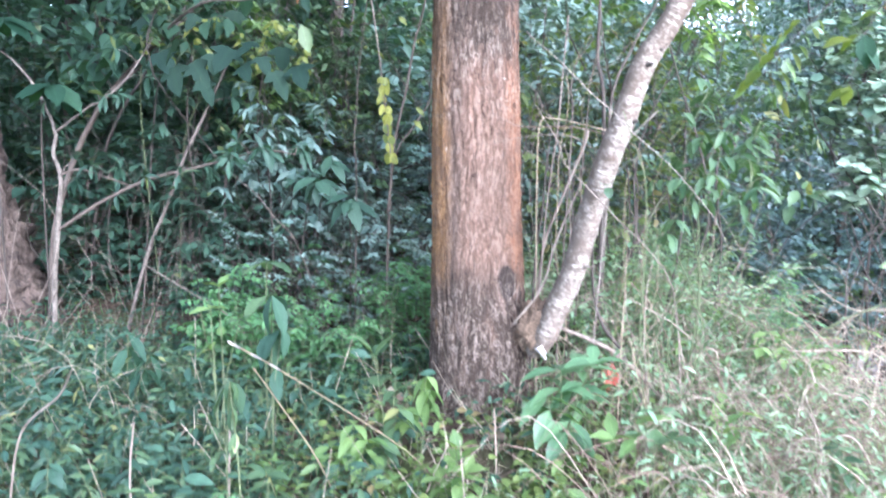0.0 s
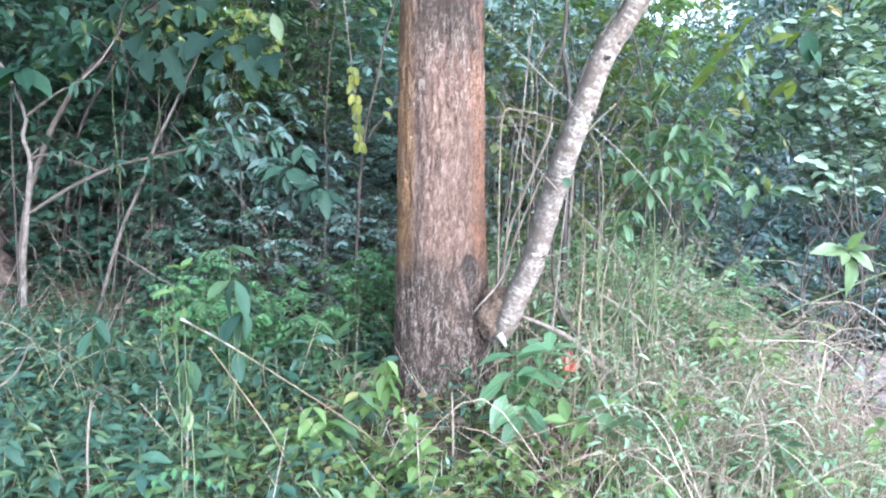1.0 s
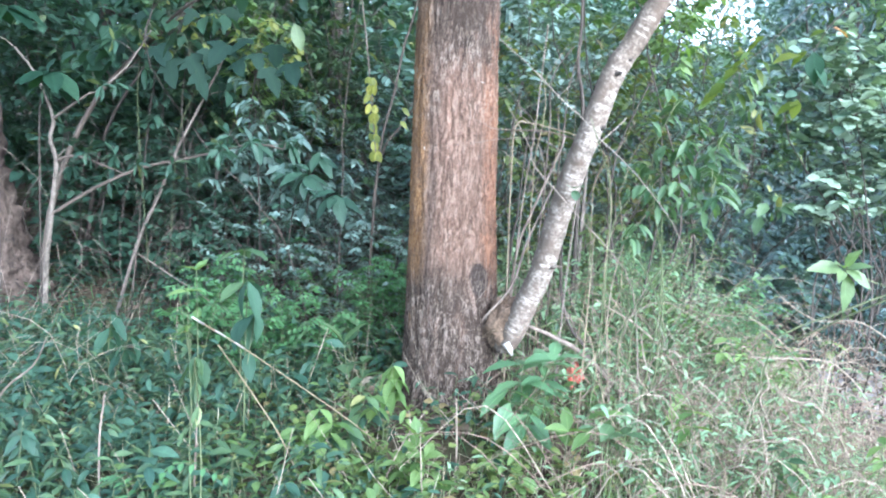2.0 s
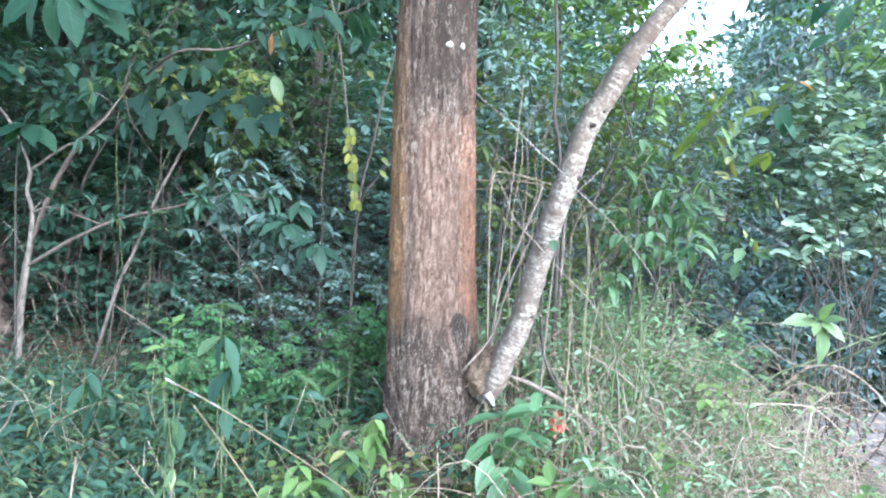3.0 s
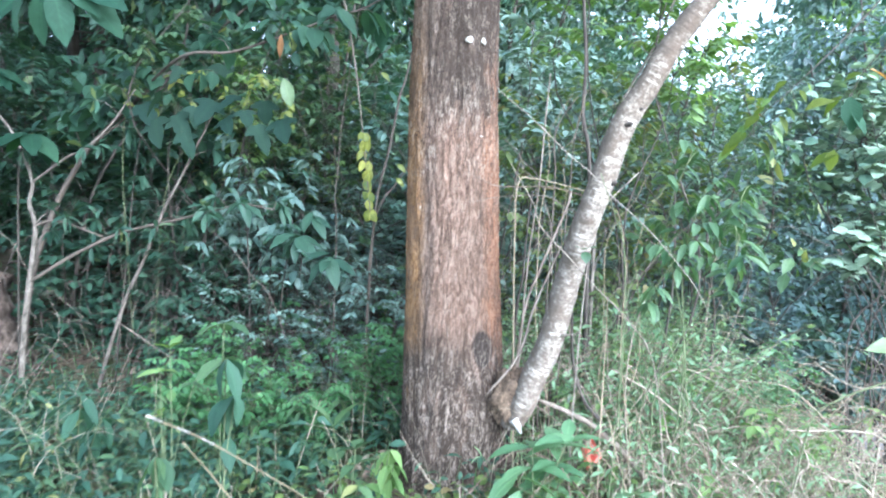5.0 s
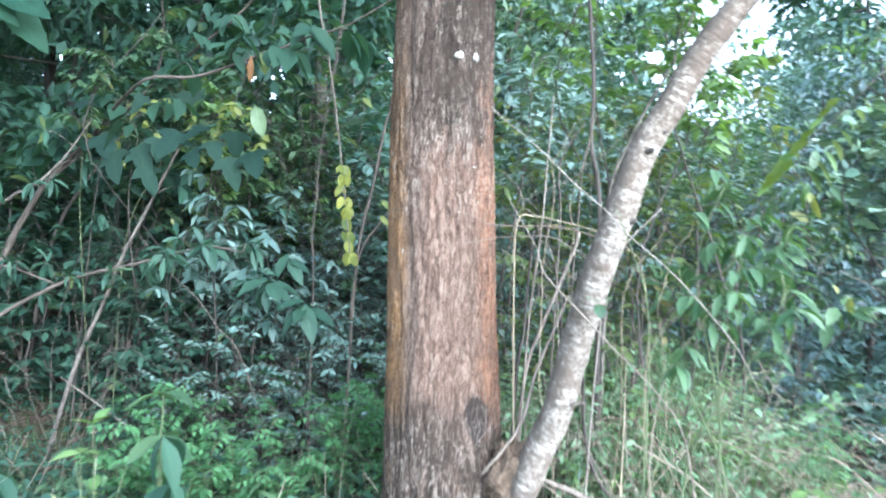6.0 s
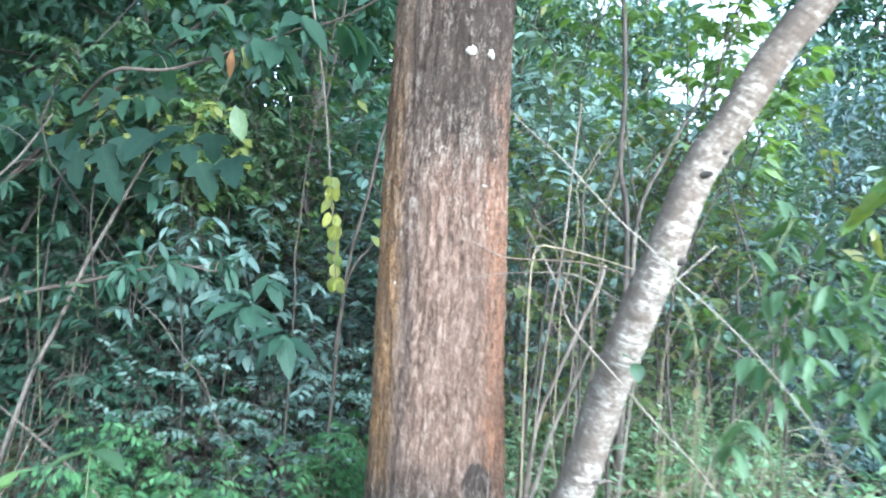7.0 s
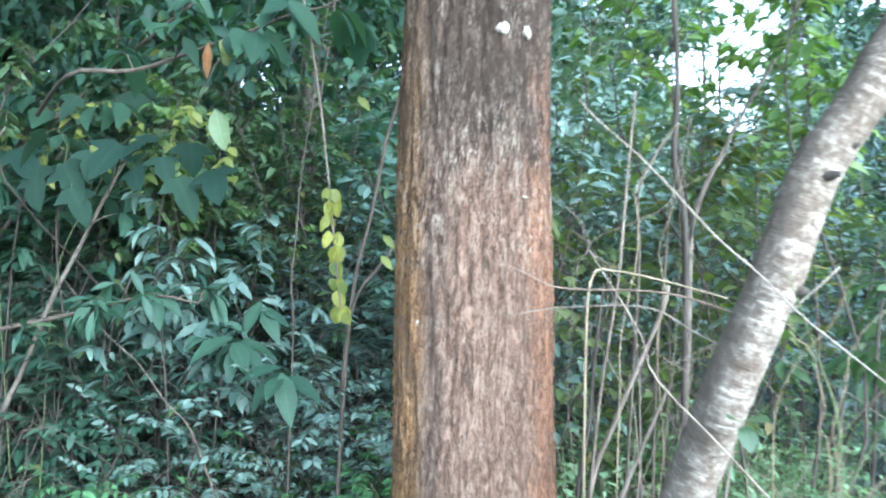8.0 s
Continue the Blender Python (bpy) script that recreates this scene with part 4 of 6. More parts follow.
    stem_with_leaves(g, leaf, curve_points(np.array([(-2.36, 4.9, 0.05), (-2.27, 4.9, 0.359), (-2.165, 4.9, 0.702), (-2.075, 4.9, 0.95), (-1.97, 4.9, 1.17), (-1.84, 4.9, 1.49), (-1.735, 4.9, 1.69), (-1.60, 4.9, 1.95), (-1.52, 4.95, 2.15)]) - base, 30), [0.016, 0.013, 0.007], OVATE, 0.16, 6, 0.25, 4, 0.85, 0.6, True)
    part("stem", g, M_MOTTLED, t)

    # overhanging boughs
    base = np.array((-3.0, 5.1, 0.3))
    t = thing("bough_tree", base, "small tree with long bare boughs and drooping broad leaves", "tree", "saplings")
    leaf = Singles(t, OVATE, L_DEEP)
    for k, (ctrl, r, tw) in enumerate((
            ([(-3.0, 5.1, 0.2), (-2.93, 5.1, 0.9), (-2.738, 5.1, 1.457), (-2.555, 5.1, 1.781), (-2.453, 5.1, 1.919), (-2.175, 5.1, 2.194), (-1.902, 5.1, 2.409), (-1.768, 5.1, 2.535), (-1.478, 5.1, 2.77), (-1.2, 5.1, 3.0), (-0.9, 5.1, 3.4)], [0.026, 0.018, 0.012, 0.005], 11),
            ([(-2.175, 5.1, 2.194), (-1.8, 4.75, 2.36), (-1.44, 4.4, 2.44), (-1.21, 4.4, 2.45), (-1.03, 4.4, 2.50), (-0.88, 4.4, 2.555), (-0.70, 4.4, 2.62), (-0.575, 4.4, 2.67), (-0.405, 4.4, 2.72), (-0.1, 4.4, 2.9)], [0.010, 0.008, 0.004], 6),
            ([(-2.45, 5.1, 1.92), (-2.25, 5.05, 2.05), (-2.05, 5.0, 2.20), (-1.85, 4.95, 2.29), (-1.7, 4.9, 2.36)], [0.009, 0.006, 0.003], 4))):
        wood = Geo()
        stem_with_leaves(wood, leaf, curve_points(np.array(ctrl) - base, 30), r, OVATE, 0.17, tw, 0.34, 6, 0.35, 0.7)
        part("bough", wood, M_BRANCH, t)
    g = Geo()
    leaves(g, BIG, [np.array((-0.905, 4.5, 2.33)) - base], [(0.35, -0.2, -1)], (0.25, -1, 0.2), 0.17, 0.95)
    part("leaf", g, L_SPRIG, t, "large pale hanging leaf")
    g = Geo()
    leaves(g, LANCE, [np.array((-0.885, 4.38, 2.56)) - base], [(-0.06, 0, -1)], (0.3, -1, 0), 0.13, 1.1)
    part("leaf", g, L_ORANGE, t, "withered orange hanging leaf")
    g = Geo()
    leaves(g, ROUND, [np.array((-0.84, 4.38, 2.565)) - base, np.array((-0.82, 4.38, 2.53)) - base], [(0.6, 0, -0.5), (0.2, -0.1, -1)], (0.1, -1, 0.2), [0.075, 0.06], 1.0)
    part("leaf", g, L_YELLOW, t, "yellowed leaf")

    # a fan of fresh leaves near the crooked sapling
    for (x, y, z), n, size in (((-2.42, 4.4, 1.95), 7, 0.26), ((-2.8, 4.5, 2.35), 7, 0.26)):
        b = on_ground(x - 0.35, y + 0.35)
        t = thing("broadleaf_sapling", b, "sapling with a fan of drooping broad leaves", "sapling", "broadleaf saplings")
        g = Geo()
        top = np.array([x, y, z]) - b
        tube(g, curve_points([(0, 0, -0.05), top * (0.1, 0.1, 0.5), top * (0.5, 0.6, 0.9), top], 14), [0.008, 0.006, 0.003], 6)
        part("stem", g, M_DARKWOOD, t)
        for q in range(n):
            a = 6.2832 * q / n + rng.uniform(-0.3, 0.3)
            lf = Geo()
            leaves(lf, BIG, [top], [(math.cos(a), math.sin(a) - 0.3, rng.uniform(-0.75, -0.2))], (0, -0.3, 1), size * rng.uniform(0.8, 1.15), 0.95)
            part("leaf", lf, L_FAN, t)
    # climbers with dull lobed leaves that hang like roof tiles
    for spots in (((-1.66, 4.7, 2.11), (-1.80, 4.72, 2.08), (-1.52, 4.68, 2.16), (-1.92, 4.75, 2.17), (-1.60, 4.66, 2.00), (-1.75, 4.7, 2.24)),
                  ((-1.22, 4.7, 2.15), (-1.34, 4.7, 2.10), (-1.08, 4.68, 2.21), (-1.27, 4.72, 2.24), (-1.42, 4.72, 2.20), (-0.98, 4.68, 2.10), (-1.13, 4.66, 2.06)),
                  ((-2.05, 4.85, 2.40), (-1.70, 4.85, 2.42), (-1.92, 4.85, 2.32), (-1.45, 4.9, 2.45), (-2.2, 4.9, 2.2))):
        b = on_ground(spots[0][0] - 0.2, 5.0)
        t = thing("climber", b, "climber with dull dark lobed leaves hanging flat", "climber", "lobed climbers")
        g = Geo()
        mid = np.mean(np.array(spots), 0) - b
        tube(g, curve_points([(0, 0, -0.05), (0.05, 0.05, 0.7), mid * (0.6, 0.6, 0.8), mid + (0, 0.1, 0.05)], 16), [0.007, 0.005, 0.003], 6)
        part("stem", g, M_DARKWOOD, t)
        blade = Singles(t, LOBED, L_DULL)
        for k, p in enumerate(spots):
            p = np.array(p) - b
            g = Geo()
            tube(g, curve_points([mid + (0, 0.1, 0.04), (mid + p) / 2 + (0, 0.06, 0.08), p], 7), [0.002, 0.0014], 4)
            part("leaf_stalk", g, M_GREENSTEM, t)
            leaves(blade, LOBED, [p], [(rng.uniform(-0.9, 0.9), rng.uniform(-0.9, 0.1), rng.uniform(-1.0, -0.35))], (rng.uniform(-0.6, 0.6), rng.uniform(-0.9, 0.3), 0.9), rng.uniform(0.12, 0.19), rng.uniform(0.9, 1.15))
    # a thin climber with small yellow-green leaves between them
    for line, label in (([(-1.95, 5.0, 0.5), (-1.85, 4.95, 1.6), (-1.60, 4.9, 2.1), (-1.75, 4.88, 2.36), (-1.45, 4.88, 2.36), (-1.38, 4.88, 2.0)], "thin climber with small pale green leaves"), ([(-1.2, 5.2, 0.5), (-1.25, 5.1, 1.5), (-1.30, 4.95, 2.05), (-1.22, 4.9, 2.38), (-1.02, 4.85, 2.25), (-0.98, 4.85, 2.02)], "thin climber with small yellow-green leaves"), ([(-2.1, 5.0, 0.6), (-2.15, 4.95, 1.8), (-2.05, 4.9, 2.3), (-1.92, 4.9, 2.2), (-1.88, 4.9, 2.02)], "thin climber with small pale green leaves")):
        line = np.array(line)
        t = thing("climber", line[0], label, "climber", "yellow-green climbers")
        g = Geo()
        c = curve_points(line - line[0], 60)
        tube(g, c, [0.004, 0.003, 0.0015], 5)
        part("stem", g, M_GREENSTEM, t)
        blade = Singles(t, OVATE, L_YELLOW)
        for k in range(26):
            p = c[int(24 + 35 * k / 25)]
            a = 2.4 * k
            leaves(blade, OVATE, [p + rng.normal(size=3) * 0.015], [(math.cos(a), -0.4 + 0.4 * math.sin(a), rng.uniform(-0.9, 0.1))], (0, -0.7, 0.8), rng.uniform(0.05, 0.085), 1.0)

    # hanging vine with yellow leaves
    base = np.array((-0.37, 4.33, 1.55))
    t = thing("vine", base, "thin hanging vine with a column of yellow-green leaves", "vine")
    g = Geo()
    line = curve_points(np.array([(-0.56, 4.5, 3.4), (-0.53, 4.33, 2.856), (-0.485, 4.33, 2.61), (-0.435, 4.33, 2.34), (-0.385, 4.33, 1.99), (-0.33, 4.33, 1.56)]) - base, 40)
    tube(g, line, [0.007, 0.005, 0.003], 6)
    part("stem", g, M_TWIG, t)
    own = np.random.default_rng(12)
    for i in range(38):
        zz = -0.04 + 0.50 * (i / 37) + own.normal() * 0.008
        p = line[int(np.argmin(np.abs(line[:, 2] - zz)))] + own.normal(size=3) * (0.009, 0.015, 0.004)
        sgn = own.choice((-1, 1))
        size = own.uniform(0.04, 0.075)
        lf = Geo()
        leaves(lf, ROUND if i % 3 else OVATE, [p + (own.uniform(-0.016, 0.016), 0, 0.45 * size)], [(sgn * own.uniform(0.0, 0.55), own.uniform(-0.35, -0.05), -1.0)], (own.uniform(-0.7, 0.7), -1.0, own.uniform(-0.1, 0.5)), size, own.uniform(0.7, 1.1))
        part("leaf", lf, L_YELLOW if own.random() < 0.6 else L_SUNNY if own.random() < 0.55 else L_LIGHT, t)
    for p in ((-0.30, 4.35, 2.36), (-0.20, 4.4, 1.86), (-0.215, 4.45, 1.78)):
        lf = Geo()
        leaves(lf, OVATE, [np.array(p) - base], [(0.6, -0.3, -0.5)], (0.1, -0.8, 0.6), 0.075, 0.9)
        part("leaf", lf, L_YELLOW, t)

    # thin grey poles among the leaves
    for x, y, h, lean, r in ((-1.0, 6.0, 4.2, (0.15, 0.3), 0.011), (-3.1, 5.8, 3.4, (0.9, 0.1), 0.013)):
        forest_tree("thin grey pole-like young tree", on_ground(x, y), h, r, 0.45, 0.8, 9, 55, OVATE, 0.13, L_SHADE, M_DARKWOOD, lean, group="young trees")

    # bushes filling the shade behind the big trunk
    for x, y, h, mat, shp, s, wh in ((-0.55, 4.75, 0.85, L_HAZED, SMALL, 0.05, False), (-0.95, 4.85, 0.95, L_HAZED, SMALL, 0.05, False), (-1.2, 4.7, 0.7, L_FRESH, SMALL, 0.05, False), (-0.75, 5.05, 1.15, L_HAZED, SMALL, 0.055, False), (-1.6, 4.7, 0.8, L_WHORL, SMALL, 0.055, False), (-1.45, 4.95, 1.25, L_SHADE, SMALL, 0.08, False), (-0.35, 5.1, 0.95, L_HAZED, SMALL, 0.05, False), (-2.0, 5.4, 1.5, L_SHADE, OVATE, 0.10, False),
                                     (-0.75, 5.7, 1.6, L_HAZED, SMALL, 0.075, False), (-0.45, 5.6, 1.4, L_HOLLOW, SMALL, 0.07, False), (-0.2, 5.6, 2.2, L_HOLLOW, SMALL, 0.075, False), (-1.25, 5.6, 1.6, L_BLUE, SMALL, 0.10, False), (-2.6, 5.7, 1.7, L_SHADE, OVATE, 0.11, False), (-0.1, 6.1, 1.7, L_HAZED, SMALL, 0.07, False), (-1.6, 5.2, 1.1, L_SHADE, SMALL, 0.07, False),
                                     (-1.8, 6.3, 2.0, L_SHADE, SMALL, 0.11, False), (-0.9, 6.5, 2.1, L_HAZED, SMALL, 0.11, False), (-3.4, 6.2, 2.2, L_SHADE, SMALL, 0.12, False), (-4.3, 5.5, 2.4, L_SHADE, OVATE, 0.13, False), (0.2, 6.6, 2.1, L_HAZED, SMALL, 0.10, False),
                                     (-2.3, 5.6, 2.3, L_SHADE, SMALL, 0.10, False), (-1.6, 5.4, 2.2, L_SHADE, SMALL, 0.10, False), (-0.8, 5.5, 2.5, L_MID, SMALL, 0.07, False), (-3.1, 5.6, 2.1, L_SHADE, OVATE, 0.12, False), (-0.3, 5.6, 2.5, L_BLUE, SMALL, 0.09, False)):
        shrub("shaded bush with glossy bluish-green leaves" if mat in (L_BLUE, L_HAZED) else "shaded bush with dark green leaves", on_ground(x, y), h, 0.4, 5, mat, shp, s, 17, 0.36, 7 if wh else 12, M_DARKWOOD, wh, start=0.06, droop=0.15)
    for x, y, h in ((-0.35, 4.35, 0.62), (-0.05, 4.7, 0.6), (-0.9, 4.0, 0.5), (-1.35, 4.3, 0.55), (-0.55, 5.0, 0.7)):
        shrub("low bush with fresh light green leaves", on_ground(x, y), h, 0.3, 6, L_FRESH, SMALL, 0.055, 10, 0.2, 13, M_GREENSTEM, start=0.25)
    # yellowish sunlit sprays high in the boughs
    for x, y, z in ((-1.75, 5.6, 2.5), (-1.25, 5.7, 2.35), (-0.95, 5.9, 2.1), (-1.5, 5.5, 2.9), (-0.7, 6.0, 2.5)):
        shrub("young tree with yellowish-green leaves", on_ground(x, y), z, 0.4, 4, L_MID, SMALL, 0.075, 21, 0.36, 11, M_DARKWOOD, start=0.38, droop=0.5, name="young_tree")
    for x, y, z in ((-1.55, 5.15, 2.75), (-1.15, 5.2, 2.65)):
        shrub("young tree with small yellow-green leaves", on_ground(x, y), z, 0.26, 4, L_LIGHT if x > -1.3 else L_MID, SMALL, 0.07, 17, 0.3, 11, M_DARKWOOD, start=0.72, droop=0.5, name="young_tree")


def right_side():
    # leafy bush beside the leaning tree
    base = on_ground(1.12, 3.35)
    t = thing("shrub", base, "straggly bush with long stems and pointed green leaves", "shrub", "undergrowth shrubs")
    blades = Singles(t, LANCE2, L_FAN2)
    for tip, bend in (((1.22, 3.2, 1.80), (0.05, 0.0)), ((1.33, 3.15, 1.62), (-0.12, 0.1)), ((1.14, 3.2, 1.56), (0.12, 0.05)), ((1.38, 3.3, 1.76), (-0.1, 0.0)), ((1.20, 3.4, 1.95), (0.1, 0.1))):
        g = Geo()
        end = np.array(tip) - base
        line = curve_points([rng.normal(size=3) * (0.05, 0.04, 0), end * (0.35, 0.35, 0.45) + np.array((bend[0], bend[1], 0)), end * (0.7, 0.7, 0.8) + np.array((-bend[0] * 0.6, 0, 0)), end], 16)
        stem_with_leaves(g, blades, line, [0.0042, 0.0022], LANCE2, 0.092, 6, 0.15, 6, 0.72, 0.5)
        part("stem", g, M_GREENSTEM, t)
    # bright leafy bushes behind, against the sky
    for i, (x, y, h, mat) in enumerate(((0.75, 5.0, 2.0, L_BACK), (1.2, 5.3, 2.1, L_BACK), (1.65, 5.2, 2.1, L_HAZED), (0.55, 5.8, 2.3, L_HAZED), (1.05, 6.1, 2.3, L_HAZED), (1.9, 5.9, 2.3, L_MID), (0.3, 4.9, 2.2, L_HAZED), (2.6, 6.6, 2.4, L_HOLLOW), (3.5, 6.3, 2.7, L_HOLLOW), (1.5, 6.8, 2.8, L_MID), (3.9, 7.0, 2.6, L_HOLLOW), (2.2, 7.4, 2.2, L_HOLLOW), (4.8, 6.4, 2.9, L_HAZED), (0.85, 4.6, 1.9, L_BACK))):
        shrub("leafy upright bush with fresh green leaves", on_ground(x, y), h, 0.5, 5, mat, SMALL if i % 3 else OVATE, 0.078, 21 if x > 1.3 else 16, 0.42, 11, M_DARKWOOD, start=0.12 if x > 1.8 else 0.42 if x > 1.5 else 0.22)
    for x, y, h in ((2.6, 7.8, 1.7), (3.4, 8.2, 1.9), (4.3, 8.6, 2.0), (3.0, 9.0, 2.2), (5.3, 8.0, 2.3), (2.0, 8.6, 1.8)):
        shrub("bush in the hollow, its dark leaves tinted with haze", on_ground(x, y), h, 0.6, 6, L_HOLLOW, SMALL, 0.12, 18, 0.5, 12, M_DARKWOOD, start=0.05)
    for x, y, h, s in ((2.35, 4.2, 2.2, 0.26), (2.62, 4.3, 2.35, 0.3), (2.5, 4.5, 1.85, 0.3), (2.9, 4.6, 2.5, 0.32), (3.2, 4.7, 2.1, 0.3)):
        shrub("bush with pale rounded whitish-green leaves", on_ground(x, y), h, s, 4, L_PALE, ROUND, 0.072, 15, 0.30, 10, M_DARKWOOD, start=0.76, droop=0.2)
    # slender tree whose fresh leaves hang before the bright sky
    for x, y, h in ((1.25, 4.3, 2.7), (1.08, 4.6, 2.75)):
        shrub("slender young tree with fresh leaves against the sky", on_ground(x, y), h, 0.20, 3, L_LIGHT, OVATE, 0.080, 14, 0.32, 9, M_DARKWOOD, start=0.70, droop=0.4, name="young_tree")
    # pale poles
    for x, y, h, lean in ((1.59, 4.5, 1.5, (0.1, 0.1)), (2.3, 7.0, 3.0, (0.5, 0.0))):
        forest_tree("thin pale young tree with sparse leaves", on_ground(x, y), h, 0.008, 0.6, 0.5, 6, 26, SMALL, 0.1, L_MID, M_DARKWOOD, lean, group="young trees")


woods()
left_side()
right_side()


# ---- twigs, sticks, stems ----
def stick(label, ctrl, radius, material, name="stick", category="stick", sides=7, tip=None, peeled=()):
    ctrl = np.array(ctrl, float)
    base = ctrl[-1].copy()
    t = thing(name, base, label, category, "loose sticks and stems")
    g = Geo()
    tube(g, curve_points(ctrl - base, 24), radius, sides, 0.05)
    part("shaft", g, material, t)
    for s0, s1 in peeled:
        g = Geo()
        line = curve_points(ctrl - base, 60)
        i0, i1 = int(s0 * 59), int(s1 * 59)
        tube(g, line[i0:i1], [radius[0] * 1.02, radius[0] * 1.16, radius[0] * 1.02], 8, 0.06)
        part("peeled_patch", g, M_LICHEN, t, "white peeled patch")
    if tip:
        g = Geo()
        d = unit(ctrl[1] - ctrl[0])
        p = ctrl[0] - base
        tube(g, curve_points([p - d * 0.012, p + d * 0.01], 4), [radius[0] * 0.9, radius[0] * 1.15], 9, 0.05)
        part("cut_end", g, M_CUT, t, tip)
    return t


def sticks():
    stick("cut stem leaning over the weeds, pale at its cut end", [(-0.406, 1.98, 1.16), (-0.34, 2.33, 0.94), (-0.015, 2.75, 0.51), (0.12, 2.95, 0.25)], [0.0031, 0.0024, 0.0018, 0.0016], M_CANE, tip="white freshly cut end", peeled=((0.0, 0.07), (0.13, 0.22), (0.25, 0.31)))
    stick("dry brown stem leaning in the weeds", [(-0.421, 2.2, 1.011), (-0.4, 2.4, 0.809), (-0.325, 2.6, 0.52), (-0.25, 2.75, 0.2)], [0.0022, 0.0026, 0.0026], M_CANE)
    stick("crooked dead stick among weeds", [(-0.953, 2.1, 1.016), (-1.072, 2.2, 0.88), (-1.287, 2.3, 0.685), (-1.4, 2.35, 0.3)], [0.002, 0.004, 0.004], M_TWIG)
    stick("upright grey dead plant stalk", [(-0.876, 2.3, 0.76), (-0.9, 2.3, 0.55), (-0.9, 2.3, 0.15)], [0.003, 0.004, 0.004], M_TWIG)
    stick("upright grey dead plant stalk", [(-0.62, 2.5, 0.72), (-0.63, 2.5, 0.45), (-0.64, 2.5, 0.15)], [0.003, 0.004, 0.004], M_TWIG)
    stick("pale twig crossing before the leaning trunk", [(0.40, 2.98, 2.13), (0.438, 3.0, 2.096), (0.52, 3.05, 2.040), (0.606, 3.1, 1.968), (0.69, 3.15, 1.896), (0.777, 3.185, 1.833), (0.845, 3.14, 1.758), (0.907, 3.09, 1.703), (0.97, 3.04, 1.646), (1.033, 2.99, 1.577), (1.14, 2.95, 1.45), (1.22, 2.98, 1.32)], [0.0011, 0.0020, 0.0020, 0.0017, 0.0013], M_PALESTEM)
    stick("thin twig crossing before the leaning trunk", [(0.457, 3.3, 1.864), (0.56, 3.22, 1.70), (0.588, 3.2, 1.617), (0.707, 3.165, 1.501), (0.816, 3.1, 1.393), (0.937, 3.1, 1.28), (1.05, 3.08, 1.10), (1.12, 3.1, 0.6), (1.15, 3.1, 0.25)], [0.0015, 0.0024, 0.0022, 0.002], M_TWIG)
    stick("thin twig slanting beside the leaning trunk", [(0.974, 3.3, 1.849), (0.836, 3.31, 1.686), (0.80, 3.36, 1.5), (0.78, 3.42, 0.9), (0.78, 3.45, 0.3)], [0.002, 0.003, 0.003], M_PALESTEM)
    stick("green jointed stem of a tall weed", [(0.80, 3.1, 1.84), (0.865, 3.1, 1.68), (0.905, 3.1, 1.563), (0.924, 3.1, 1.341), (0.93, 3.1, 0.9), (1.02, 3.1, 0.2)], [0.0013, 0.002, 0.0022], M_GREENSTEM)
    stick("green forked stem of a tall weed", [(1.03, 3.2, 1.54), (0.938, 3.15, 1.371), (0.93, 3.12, 1.0), (0.90, 3.12, 0.2)], [0.0014, 0.002, 0.003], M_GREENSTEM)
    stick("yellowish stem of a tall weed", [(1.15, 3.3, 1.53), (1.122, 3.3, 1.453), (1.018, 3.3, 1.289), (0.98, 3.3, 0.9), (1.08, 3.3, 0.2)], [0.002, 0.0022, 0.0024], M_DRYTWIG)
    stick("thicker grey stem behind the twigs", [(0.75, 3.92, 1.75), (0.733, 3.9, 1.681), (0.669, 3.9, 1.504), (0.609, 3.9, 1.337), (0.542, 3.9, 1.085), (0.5, 3.95, 0.3)], [0.006, 0.007, 0.008], M_TWIG)
    stick("pale slanting pole in the hollow", [(1.83, 5.0, 1.9), (1.787, 5.0, 1.609), (1.726, 5.0, 1.299), (1.709, 5.0, 0.973), (1.70, 5.0, 0.3)], [0.006, 0.008, 0.009], M_TWIG)
    stick("green cane arching over the bank", [(2.5, 3.15, 1.30), (2.186, 3.2, 1.199), (1.926, 3.2, 1.069), (1.756, 3.2, 0.981), (1.68, 3.22, 0.85), (1.62, 3.25, 0.2)], [0.004, 0.004, 0.0035, 0.003], M_GREENSTEM)
    stick("bent dry twig arching over beside the bark", [(0.816, 3.54, 1.753), (0.678, 3.55, 1.785), (0.554, 3.56, 1.806), (0.49, 3.56, 1.785), (0.486, 3.57, 1.556), (0.503, 3.6, 1.107), (0.53, 3.62, 0.5), (0.55, 3.62, 0.25)], [0.002, 0.003, 0.0035, 0.0045], M_STRAW)
    stick("thin reddish twig lying against the bark", [(0.256, 3.485, 1.825), (0.33, 3.47, 1.795), (0.409, 3.45, 1.767), (0.60, 3.41, 1.772), (0.70, 3.36, 1.76), (0.80, 3.30, 1.73)], [0.0015, 0.0025, 0.003], M_REDTWIG)
    stick("thin dry twig lying against the bark", [(0.28, 3.485, 1.69), (0.41, 3.45, 1.72), (0.60, 3.40, 1.735), (0.70, 3.36, 1.69), (0.785, 3.30, 1.65)], [0.0012, 0.002, 0.0024], M_TWIG)
    stick("grey bare stem leaning on the trunk", [(0.697, 3.6, 1.509), (0.589, 3.58, 1.22), (0.53, 3.5, 1.015), (0.40, 3.44, 0.846)], [0.004, 0.006, 0.006, 0.004], M_TWIG)
    stick("thin grey upright bare stem", [(0.613, 3.8, 2.3), (0.60, 3.8, 2.045), (0.587, 3.8, 1.754), (0.55, 3.85, 1.305), (0.52, 3.9, 0.3)], [0.003, 0.004, 0.005], M_TWIG)
